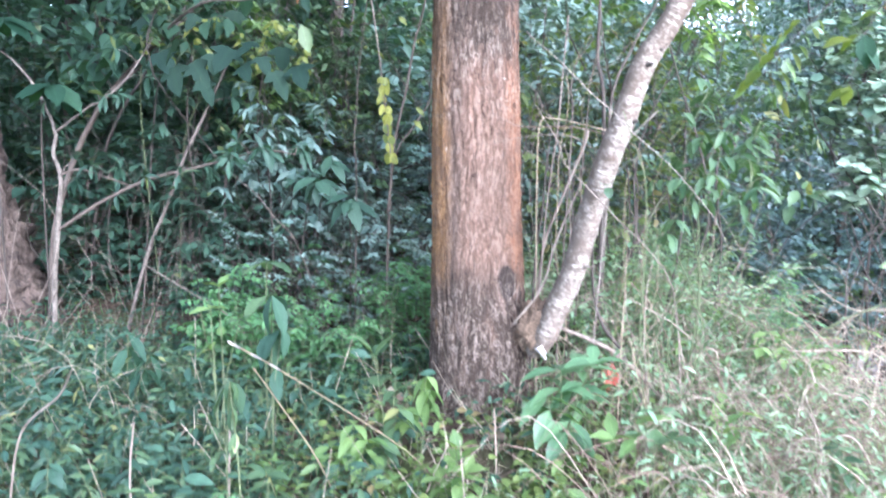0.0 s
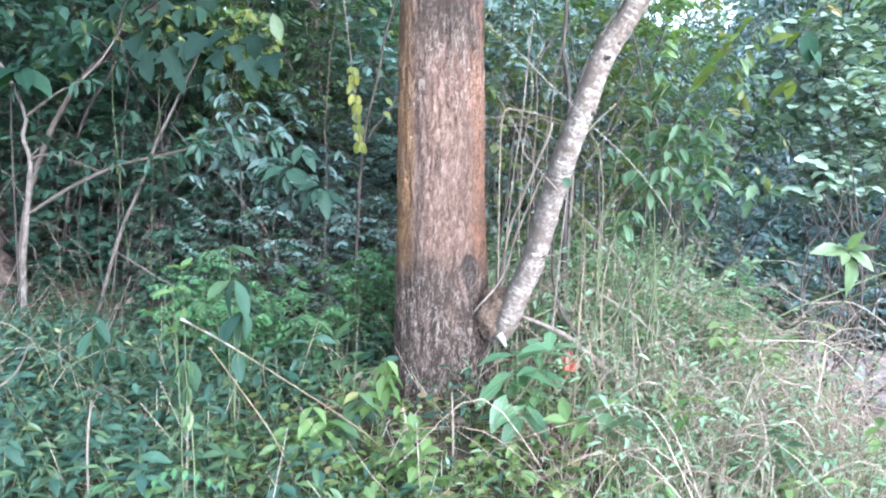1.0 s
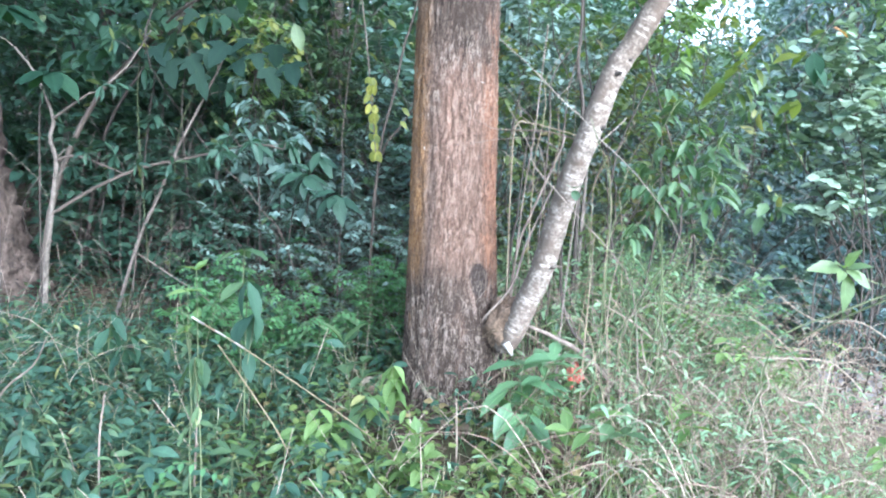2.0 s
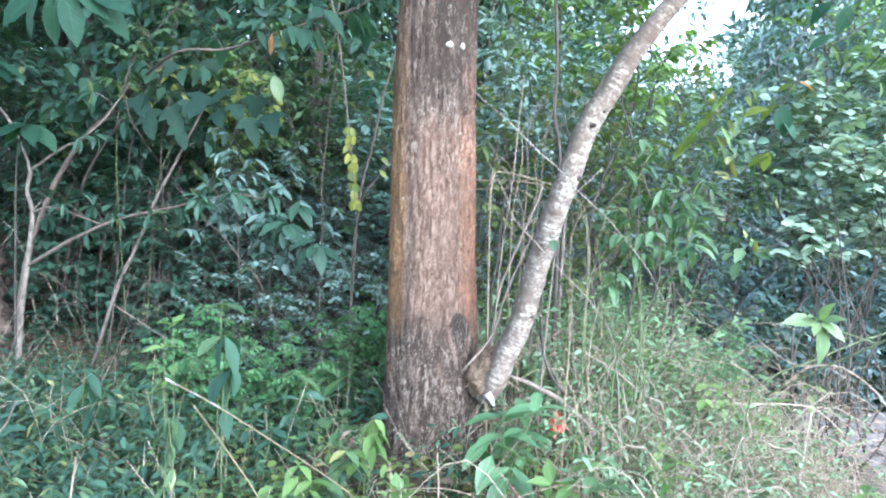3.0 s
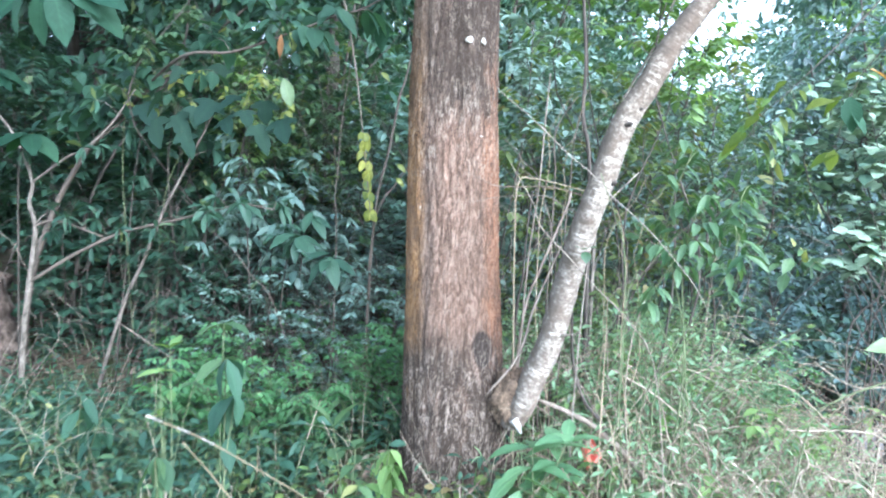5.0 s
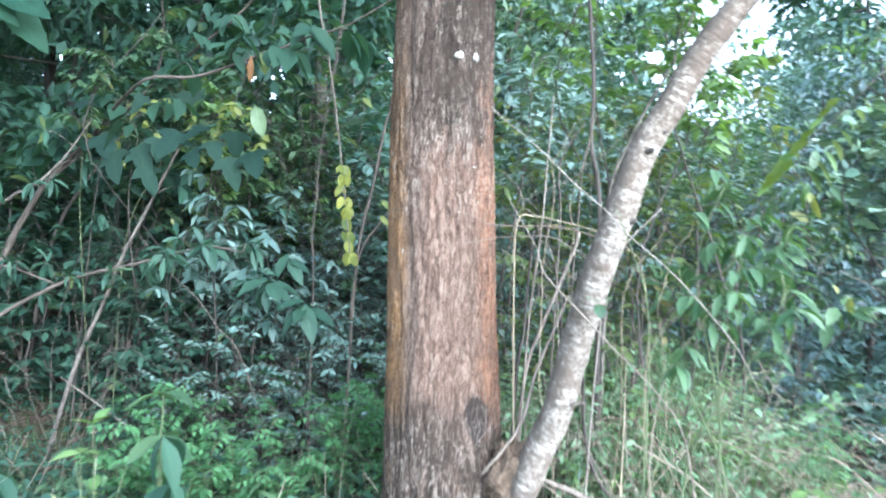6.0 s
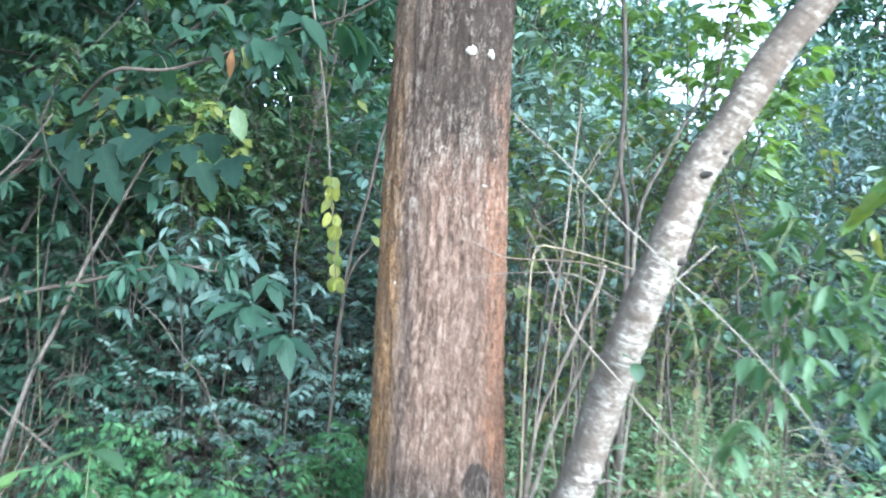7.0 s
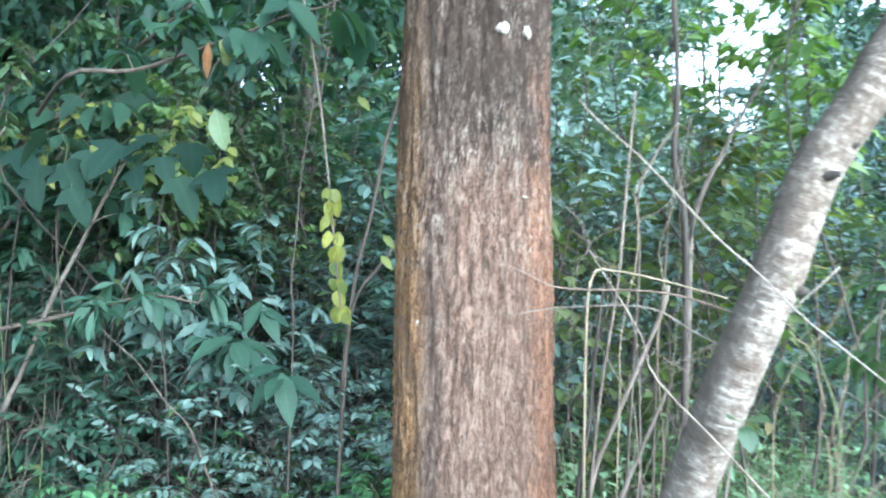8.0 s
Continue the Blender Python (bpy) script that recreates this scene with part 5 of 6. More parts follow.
    stick("straight dark young woody stem", [(0.752, 4.2, 2.95), (0.803, 4.2, 2.428), (0.806, 4.2, 2.146), (0.854, 4.2, 1.894), (0.88, 4.2, 1.2), (0.9, 4.2, 0.4)], [0.008, 0.011, 0.012], M_DARKWOOD)
    stick("dark curved woody stem", [(0.754, 3.5, 1.25), (0.774, 3.5, 0.997), (0.831, 3.5, 0.833), (0.93, 3.5, 0.71), (1.02, 3.5, 0.5), (1.05, 3.5, 0.25)], [0.006, 0.008, 0.010], M_DARKWOOD)
    stick("thick weathered dead branch on the grass bank", [(0.60, 3.5, 0.83), (0.767, 3.5, 0.771), (0.909, 3.5, 0.697), (1.083, 3.5, 0.541), (1.25, 3.48, 0.32)], [0.009, 0.012, 0.014, 0.013], M_TWIG)
    stick("slim pale upright stalk", [(0.881, 3.3, 1.336), (0.885, 3.3, 1.075), (0.885, 3.3, 0.81), (0.89, 3.3, 0.461), (0.89, 3.3, 0.2)], [0.0015, 0.0032, 0.0035], M_STRAW)
    stick("pale dry stalk at the tree's foot", [(0.33, 2.95, 0.62), (0.345, 2.95, 0.4), (0.35, 2.95, 0.15)], [0.003, 0.004, 0.004], M_DRYTWIG)
    stick("thin brown twig in front of the foot of the tree", [(0.20, 3.35, 0.68), (0.0, 3.2, 0.50), (-0.12, 3.05, 0.35), (-0.16, 3.0, 0.15)], [0.0012, 0.0025, 0.003], M_DARKWOOD)
    stick("thin grey crooked bare pole under the trees", [(-1.212, 7.0, 2.764), (-1.242, 7.0, 2.537), (-1.251, 7.0, 2.23), (-1.313, 7.0, 1.573), (-1.366, 7.0, 1.058), (-1.4160000000000001, 7.0, 0.35)], [0.007, 0.009, 0.011, 0.013], M_BRANCH)
    stick("thin grey crooked bare pole under the trees", [(-0.02, 4.75, 3.4), (-0.17, 4.7, 2.6), (-0.222, 4.7, 2.36), (-0.251, 4.7, 2.263), (-0.305, 4.7, 1.945), (-0.369, 4.7, 1.648), (-0.40, 4.7, 1.2), (-0.42, 4.7, 0.3)], [0.005, 0.007, 0.008, 0.009], M_BRANCH)
    stick("thin grey side stem forking from a pole", [(-0.12, 4.6, 1.95), (-0.176, 4.6, 1.839), (-0.255, 4.6, 1.72), (-0.317, 4.6, 1.638), (-0.37, 4.65, 1.5), (-0.41, 4.69, 1.2)], [0.004, 0.006, 0.006], M_BRANCH)
    stick("thin arching straw-coloured stem", [(0.721, 3.75, 2.205), (0.682, 3.778, 2.145), (0.655, 3.75, 2.085), (0.616, 3.756, 2.016), (0.628, 3.75, 1.948), (0.628, 3.745, 1.831), (0.609, 3.75, 1.714), (0.597, 3.773, 1.586), (0.601, 3.75, 1.458), (0.606, 3.736, 1.093), (0.681, 3.75, 0.729), (0.624, 3.752, 0.489), (0.442, 3.75, 0.25)], [0.0011, 0.0019, 0.0020], M_STRAW)
    stick("thin arching straw-coloured stem", [(0.777, 3.8, 2.204), (0.763, 3.822, 2.09), (0.729, 3.8, 1.976), (0.698, 3.813, 1.857), (0.72, 3.8, 1.739), (0.706, 3.812, 1.639), (0.707, 3.8, 1.538), (0.742, 3.796, 1.153), (0.677, 3.8, 0.769), (0.741, 3.792, 0.51), (0.889, 3.8, 0.25)], [0.0010, 0.0016, 0.0018], M_CANE)
    stick("thin slanting brown twig", [(0.981, 3.9, 2.219), (0.902, 3.912, 2.154), (0.853, 3.9, 2.089), (0.765, 3.923, 2.034), (0.722, 3.9, 1.978), (0.627, 3.89, 1.929), (0.527, 3.9, 1.881), (0.502, 3.9, 1.828), (0.478, 3.9, 1.774), (0.472, 3.918, 1.331), (0.56, 3.9, 0.887), (0.53, 3.91, 0.569), (0.331, 3.9, 0.25)], [0.0009, 0.0015, 0.0016], M_TWIG)
    stick("thin slanting brown twig", [(0.404, 3.85, 1.994), (0.476, 3.854, 1.937), (0.504, 3.85, 1.88), (0.511, 3.845, 1.842), (0.57, 3.85, 1.804), (0.58, 3.871, 1.716), (0.649, 3.85, 1.628), (0.681, 3.853, 1.221), (0.666, 3.85, 0.814), (0.7, 3.831, 0.532), (0.531, 3.85, 0.25)], [0.0011, 0.0019, 0.0020], M_TWIG)
    stick("thin arching straw-coloured stem", [(1.016, 3.3, 1.844), (0.995, 3.312, 1.803), (0.98, 3.3, 1.762), (0.95, 3.294, 1.711), (0.906, 3.3, 1.66), (0.868, 3.301, 1.57), (0.859, 3.3, 1.479), (0.876, 3.312, 1.11), (0.844, 3.3, 0.74), (0.869, 3.272, 0.495), (0.867, 3.3, 0.25)], [0.0009, 0.0015, 0.0016], M_CANE)
    stick("yellowish bent stem of a tall weed", [(0.847, 3.2, 1.744), (0.844, 3.187, 1.716), (0.887, 3.2, 1.687), (0.908, 3.211, 1.627), (0.92, 3.2, 1.567), (0.91, 3.204, 1.522), (0.935, 3.2, 1.477), (0.93, 3.172, 1.108), (0.997, 3.2, 0.739), (0.962, 3.19, 0.494), (0.985, 3.2, 0.25)], [0.0009, 0.0015, 0.0016], M_CANE)
    stick("thin arching straw-coloured stem", [(1.082, 3.3, 1.802), (1.062, 3.287, 1.76), (1.028, 3.3, 1.718), (1.009, 3.316, 1.653), (0.996, 3.3, 1.588), (0.975, 3.297, 1.508), (0.993, 3.3, 1.427), (1.024, 3.291, 1.071), (0.934, 3.3, 0.714), (1.038, 3.31, 0.482), (0.901, 3.3, 0.25)], [0.0007, 0.0012, 0.0014], M_STRAW)
    for c, r, mat, label in (([(0.80, 3.95, 2.25), (0.752, 3.95, 2.008), (0.744, 3.95, 1.788), (0.732, 3.95, 1.515), (0.74, 3.95, 0.9), (0.72, 3.95, 0.3)], 0.0075, M_BRANCH, "upright grey young stem"),
                             ([(0.76, 4.0, 2.22), (0.676, 3.97, 2.09), (0.655, 3.95, 1.971), (0.668, 3.95, 1.802), (0.66, 3.95, 1.2), (0.64, 3.95, 0.3)], 0.008, M_BRANCH, "upright grey young stem with a bent top"),
                             ([(1.45, 4.45, 3.3), (1.20, 4.4, 2.6), (1.069, 4.4, 2.332), (1.0, 4.4, 2.171), (0.947, 4.4, 2.05), (0.916, 4.4, 1.888), (0.923, 4.4, 1.522), (0.93, 4.4, 0.4)], 0.017, M_MOTTLED, "pale blotched crooked young stem"),
                             ([(0.56, 3.9, 1.75), (0.542, 3.9, 1.514), (0.534, 3.9, 1.31), (0.51, 3.9, 1.1), (0.50, 3.9, 0.3)], 0.012, M_DARKWOOD, "dark mossy dead stem"),
                             ([(0.70, 4.0, 1.6), (0.695, 4.0, 1.398), (0.709, 4.0, 1.077), (0.70, 4.0, 0.3)], 0.010, M_DARKWOOD, "dark mossy dead stem"),
                             ([(-0.42, 4.65, 3.4), (-0.53, 4.62, 2.5), (-0.577, 4.6, 2.101), (-0.593, 4.6, 1.827), (-0.607, 4.6, 1.644), (-0.592, 4.6, 1.391), (-0.6, 4.6, 0.3)], 0.007, M_BRANCH, "thin reddish-grey pole under the trees"),
                             ([(-1.55, 4.55, 1.62), (-1.332, 4.5, 1.415), (-1.199, 4.5, 1.307), (-1.077, 4.5, 1.154), (-0.957, 4.5, 1.025), (-0.8, 4.5, 0.6), (-0.75, 4.5, 0.3)], 0.006, M_BRANCH, "fallen thin branch slanting through the leaves")):
        stick(label, c, [r * 0.32, r * 0.5, r * 0.65], mat)
    stick("pale stem lying over weeds", [(-1.9, 4.4, 0.86), (-1.6, 4.3, 0.74), (-1.2, 4.1, 0.6), (-1.0, 4.0, 0.35)], [0.003, 0.004, 0.004], M_TWIG)


def dry_tangle():
    """Arching dry stalks on the bank."""
    g = Geo()
    n = 720
    for i in range(n):
        x = rng.normal(1.7, 0.6)
        y = rng.uniform(2.5, 4.9)
        x = float(np.clip(x, 0.8, 3.3))
        p = on_ground(x, y)
        a = rng.uniform(0, 6.28)
        ln = rng.uniform(0.25, 0.85)
        h = ln * rng.uniform(0.25, 0.75)
        q = p + np.array([math.cos(a) * ln, math.sin(a) * ln * 0.6, h * rng.uniform(0.3, 0.9)])
        m = (p + q) / 2 + np.array([0, 0, h * 0.6]) + rng.normal(size=3) * 0.05
        r = rng.uniform(0.0012, 0.0032)
        tube(g, curve_points([p, m, q], 9), [r, r * 0.8, r * 0.4], 4, 0, False)
        if rng.random() < 0.6:
            s = m + rng.normal(size=3) * (0.2, 0.15, 0.12)
            tube(g, curve_points([m, (m + s) / 2 + rng.normal(size=3) * 0.03, s], 5), [r * 0.6, r * 0.3], 3, 0, False)
        if i == n // 2:
            tagged(part("dry_stalks", g, M_DRYTWIG), "tangle of dry straw-coloured stalks on the bank", "dry stalks", kind="stuff")
            g = Geo()
    tagged(part("dry_stalks", g, M_REDTWIG), "tangle of reddish-brown dead stalks on the bank", "dry stalks", kind="stuff")
    # the larger dead branches that stand out of it
    label = "dead pale branch arching over the weeds"
    for c, r in (([(1.154, 3.4, 0.856), (1.191, 3.4, 0.708), (1.269, 3.4, 0.536), (1.439, 3.4, 0.371), (1.5, 3.4, 0.2)], 0.0042),
                 ([(0.95, 3.6, 0.96), (1.014, 3.6, 0.927), (1.158, 3.6, 0.851), (1.304, 3.6, 0.74), (1.404, 3.62, 0.68), (1.46, 3.75, 0.35)], 0.0042),
                 ([(1.404, 3.6, 0.697), (1.578, 3.6, 0.74), (1.769, 3.6, 0.733), (1.889, 3.6, 0.742), (2.063, 3.62, 0.742), (2.2, 3.7, 0.69), (2.42, 3.85, 0.5), (2.6, 4.0, 0.2)], 0.004),
                 ([(1.684, 3.3, 0.80), (1.73, 3.3, 0.691), (1.70, 3.3, 0.62), (1.777, 3.3, 0.443), (1.83, 3.3, 0.15)], 0.0045),
                 ([(1.751, 3.4, 0.671), (1.872, 3.4, 0.6), (2.03, 3.4, 0.545), (2.3, 3.4, 0.15)], 0.0045),
                 ([(1.60, 4.0, 0.85), (1.673, 4.0, 0.84), (1.913, 4.05, 0.80), (2.25, 4.2, 0.5), (2.4, 4.3, 0.2)], 0.004),
                 ([(1.45, 3.0, 0.25), (1.557, 3.0, 0.514), (1.669, 3.0, 0.542), (1.805, 3.0, 0.536), (2.0, 3.0, 0.15)], 0.0048),
                 ([(1.95, 3.9, 0.98), (2.1, 3.8, 0.90), (2.3, 3.7, 0.92), (2.5, 3.6, 0.7), (2.55, 3.6, 0.12)], 0.004)):
        stick(label, c, [r * 0.7, r * 1.0, r * 1.15], M_DRYTWIG, "dead_branch", "branch")


def twig_tangle():
    """Fine bare twigs of a dying bush between the trunks and beyond."""
    for bx, by, n, hi, mat, label in ((0.72, 3.95, 5, 1.7, M_TWIG, "bare grey twiggy bush"), (0.85, 4.15, 9, 1.75, M_BRANCH, "bare brown twiggy bush"), (1.05, 3.55, 8, 1.45, M_TWIG, "bare grey twiggy bush"), (1.35, 3.3, 12, 0.95, M_REDTWIG, "bare grey twiggy bush"), (1.7, 3.9, 14, 0.75, M_DRYTWIG, "bare grey twiggy bush"), (1.15, 3.1, 3, 0.8, M_STRAW, "dry straw-coloured twiggy bush"), (1.9, 3.3, 16, 0.55, M_REDTWIG, "bare brown twiggy bush"), (2.25, 3.7, 16, 0.55, M_DRYTWIG, "bare grey twiggy bush"), (1.5, 2.9, 14, 0.5, M_REDTWIG, "bare brown twiggy bush"), (-2.1, 4.75, 12, 1.5, M_BRANCH, "bare brown twiggy bush"), (-1.3, 4.55, 10, 1.1, M_BRANCH, "bare brown twiggy bush"), (-2.7, 4.3, 10, 1.3, M_TWIG, "bare grey twiggy bush"), (-0.6, 4.4, 9, 0.9, M_BRANCH, "bare brown twiggy bush"), (-1.5, 3.2, 9, 0.55, M_DRYTWIG, "dry brown twiggy bush")):
        base = on_ground(bx, by)
        t = thing("twiggy_bush", base, label + (" under the trees" if bx < 0 else " tangled among grass"), "bush", "twiggy bushes")
        for i in range(n):
            a = rng.uniform(0, 6.28)
            h = hi * rng.uniform(0.35, 1.05)
            top = np.array([0.6 * math.cos(a) * rng.uniform(0.2, 1), 0.3 * math.sin(a) * rng.uniform(0.1, 1), h])
            mid = top * (0.5, 0.5, 0.6) + rng.normal(size=3) * (0.22, 0.16, 0.1)
            g = Geo()
            line = curve_points([rng.normal(size=3) * (0.05, 0.05, 0) - (0, 0, 0.03), mid, top, top + np.array([math.cos(a) * 0.32, math.sin(a) * 0.15, rng.uniform(-0.38, -0.02)])], 10)
            r = rng.uniform(0.001, 0.0024)
            tube(g, line, [r, r * 0.7, r * 0.35], 4, 0, False)
            for k in range(3):
                p = line[rng.integers(4, 10)]
                q = p + rng.normal(size=3) * (0.16, 0.12, 0.12)
                tube(g, curve_points([p, (p + q) / 2 + rng.normal(size=3) * 0.02, q], 4), [r * 0.5, r * 0.25], 3, 0, False)
            part("twig", g, mat, t)


sticks()
dry_tangle()
twig_tangle()


# ---- ground plants ----
def grass(count, area, density, mat, lo, hi, name, label, wide, shape=BLADE, flat=1.9):
    g = Geo()
    x = rng.uniform(area[0], area[1], count)
    y = rng.uniform(area[2], area[3], count)
    keep = rng.random(count) < density(x, y)
    x, y = x[keep], y[keep]
    n = len(x)
    p = np.stack([x, y, ground_height(x, y) - 0.01], -1)
    a = rng.uniform(0, 6.28, n)
    lean = rng.uniform(0.1, flat, n)
    d = np.stack([np.cos(a) * lean, np.sin(a) * lean, np.ones(n)], -1)
    upv = np.stack([-np.cos(a), -np.sin(a), 0.6 + 0 * a], -1)
    leaves(g, shape, p, d, -upv * [1, 1, -1], rng.uniform(lo, hi, n), rng.uniform(0.7, 1.5, n) * wide)
    tagged(part(name, g, mat), label, name.replace("_", " "), kind="stuff")


def trunk_clear(x, y):
    return ((x - 0.22) ** 2 + (y - TRUNK_Y) ** 2) > 0.27 ** 2


def weeds(count, area, density, mat, shape, lo, hi, hmax, label, name="weeds", lean=0.3, wide=1.0):
    """Low creeping weeds: small stems, each with a few leaves."""
    g, w = Geo(), Geo()
    x = rng.uniform(area[0], area[1], count)
    y = rng.uniform(area[2], area[3], count)
    keep = (rng.random(count) < density(x, y)) & trunk_clear(x, y)
    P, D, U, S = [], [], [], []
    for px, py in zip(x[keep], y[keep]):
        b = on_ground(px, py)
        h = hmax * rng.uniform(0.25, 1.0)
        top = b + np.array([rng.normal() * lean * h, rng.normal() * lean * h, h])
        tube(w, [b, (b + top) / 2 + rng.normal(size=3) * 0.02, top], [0.0022, 0.0012], 3, 0, False)
        k = rng.integers(4, 9) + int(h * 8)
        for q in range(k):
            s = 0.25 + 0.75 * q / (k - 1)
            a = q * 2.6 + rng.uniform(0, 1)
            P.append(b + (top - b) * s)
            D.append((math.cos(a), math.sin(a), rng.uniform(-0.4, 0.45)))
            U.append(np.array([0, 0, 1]) + rng.normal(size=3) * 0.25)
            S.append(rng.uniform(lo, hi))
    leaves(g, shape, np.array(P), np.array(D), np.array(U), np.array(S), wide * rng.uniform(0.8, 1.2, len(S)))
    ob = tagged(part(name, g, mat), label, "weeds", kind="stuff")
    part("weed_stems", w, M_GREENSTEM, ob)


def carpet():
    left = lambda x, y: np.where(x < 0.9, 1.0, 0.25) * np.where((x > -0.45) & (y > 2.5) & (y < 3.9), 0.22, 1.0)
    bank = lambda x, y: np.where((x < 0.95) & (y < 3.3), 0.15, 1.0) * np.clip(np.exp(-((x - 1.5) / 0.9) ** 2) + 0.15, 0, 1) * np.where(y < 2.2, 0.3, 1.0) * trunk_clear(x, y) * step(2.8, 2.2, x)
    grass(52000, (0.3, 3.6, 2.0, 6.5), bank, L_GRASS, 0.05, 0.17, "grass", "rank green grass on the bank", 1.5, flat=3.0)
    grass(12000, (0.6, 3.6, 2.2, 5.2), lambda x, y: bank(x, y) * step(0.75, 1.3, x), L_DRY, 0.08, 0.28, "dry_grass", "dry bleached grass on the bank", 0.9, flat=5.0)
    grass(9000, (-5, 1.0, 1.2, 7.0), lambda x, y: 0.5 * trunk_clear(x, y) * np.where(y < 3.6, 0.5, 1.0), L_FRESH, 0.08, 0.22, "grass", "thin green grass under the trees", 1.4, flat=3.0)
    weeds(2300, (-3.6, 0.5, 1.7, 4.6), left, L_WHORL, LANCE2, 0.035, 0.085, 0.30, "low leafy weeds covering the ground", wide=1.2)
    weeds(620, (-3.2, 0.4, 1.7, 4.0), left, L_MID, ELLIP, 0.04, 0.085, 0.42, "taller broad-leaved weeds", lean=0.5, wide=0.9)
    weeds(380, (-1.1, 1.0, 4.0, 7.5), lambda x, y: 0.9 + 0 * x, L_FRESH, SMALL, 0.035, 0.07, 0.30, "fresh green weeds under the trees")
    weeds(600, (-4, -1.0, 4.1, 7.5), lambda x, y: 0.8 + 0 * x, L_SHADE, SMALL, 0.04, 0.08, 0.28, "dark green weeds under the trees")
    bare = lambda x, y: step(2.75, 2.2, x + 0.12 * (y - 4)) * trunk_clear(x, y) * np.where((x < 1.05) & (y < 3.5), 0.12, 1.0)
    weeds(900, (0.5, 3.0, 2.3, 5.4), lambda x, y: 0.85 * bare(x, y), L_BANK, LANCE, 0.030, 0.070, 0.38, "small leafy weeds among grass", lean=0.7)
    weeds(260, (-3.4, 0.3, 1.7, 4.2), left, L_SHADE, ELLIP, 0.06, 0.12, 0.45, "dark elliptic-leaved weeds", lean=0.7)
    grass(1500, (-3.0, 0.4, 1.6, 3.6), lambda x, y: left(x, y) * (np.sin(5 * x + 2 * y) + np.sin(3.3 * y - 4 * x) > 0.2), L_DRY, 0.10, 0.34, "dry_grass", "withered brown grass among the weeds", 1.1, flat=3.5)
    weeds(1100, (0.35, 2.4, 4.0, 5.9), lambda x, y: 0.95 * step(2.0, 1.5, x), L_BANK, SMALL, 0.03, 0.065, 0.70, "tall leafy weeds on the back of the bank", lean=0.4)
    weeds(300, (0.9, 2.0, 2.9, 4.4), bare, L_BANK, LANCE2, 0.03, 0.07, 0.5, "tangled leafy weeds beside the tree", lean=0.8)
    edge = lambda x, y: step(-2.8, 1.6, y + 0.7 * np.sin(1.7 * x) + 0.5 * np.sin(4.1 * x + 1)) * step(2.9, 2.2, x)
    grass(9000, (-6.0, 3.0, -3.0, 2.3), edge, L_GRASS, 0.04, 0.14, "grass", "sparse short grass at the forest edge", 1.3, flat=3.0)
    weeds(420, (-6.0, 2.6, -1.5, 2.0), lambda x, y: edge(x, y) * np.where(np.abs(x - 0.4) < 0.6, 0.15, 0.8), L_WHORL, ELLIP, 0.03, 0.07, 0.16, "scattered low weeds at the forest edge", lean=0.5)
    grass(9000, (5.0, 12.0, -4.0, 9.0), lambda x, y: 0.6 * step(5.0, 6.4, x), L_GRASS, 0.05, 0.18, "grass", "rough grass beyond the track", 1.6, flat=3.0)
    foot = lambda x, y: trunk_clear(x, y) * np.where((y > 2.95) & (x > -0.1) & (x < 0.5), 0.2, 1.0) * np.exp(-((x - 0.25) / 0.65) ** 2)
    weeds(520, (-0.9, 1.3, 2.0, 3.5), foot, L_WARM, ROUND, 0.025, 0.055, 0.26, "small round-leaved weeds at the foot of the tree", lean=0.6)
    weeds(240, (-0.9, 1.2, 2.2, 3.5), foot, L_LIGHT, ELLIP, 0.04, 0.09, 0.30, "bright leafy weeds at the foot of the tree", lean=0.5)
    grass(1800, (-0.9, 1.3, 1.9, 3.4), foot, L_DRY, 0.06, 0.2, "dry_grass", "withered brown grass at the foot of the tree", 1.0, flat=4.0)
    g = Geo()
    n = 3800
    x, y = rng.uniform(-4.5, 3.6, n), rng.uniform(1.0, 8.5, n)
    d = np.stack([rng.normal(size=n), rng.normal(size=n), 0.15 * rng.normal(size=n)], -1)
    u = np.array([0, 0, 1.0]) + rng.normal(size=(n, 3)) * 0.35
    leaves(g, OVATE, np.stack([x, y, ground_height(x, y) + 0.012], -1), d, u, rng.uniform(0.06, 0.15, n), rng.uniform(0.7, 1.2, n))
    w = Geo()
    for i in range(260):
        p = on_ground(rng.uniform(-3.0, 0.6), rng.uniform(1.9, 4.5), -0.03)
        a = rng.uniform(0, 6.28)
        q = p + np.array([math.cos(a) * rng.uniform(0.05, 0.4), math.sin(a) * 0.2, rng.uniform(0.0, 0.5)])
        r = rng.uniform(0.001, 0.003)
        tube(w, curve_points([p, (p + q) / 2 + rng.normal(size=3) * 0.04, q], 6), [r, r * 0.5], 4, 0, False)
    tagged(part("dead_twigs", w, M_DRYTWIG), "scattered thin brown dead twigs among weeds", "dead twigs", kind="stuff")
    tagged(part("leaf_litter", g, L_DEAD), "fallen brown dead leaves on soil", "leaf litter", kind="stuff")


LEAF_MESH = {}


def leaf_mesh(shape, mat, key):
    if key not in LEAF_MESH:
        g = Geo()
        leaves(g, shape, [(0, 0, 0)], [(0, 1, 0)], (0, 0, 1), 1.0)
        LEAF_MESH[key] = g.mesh("leaf", mat)
    return LEAF_MESH[key]


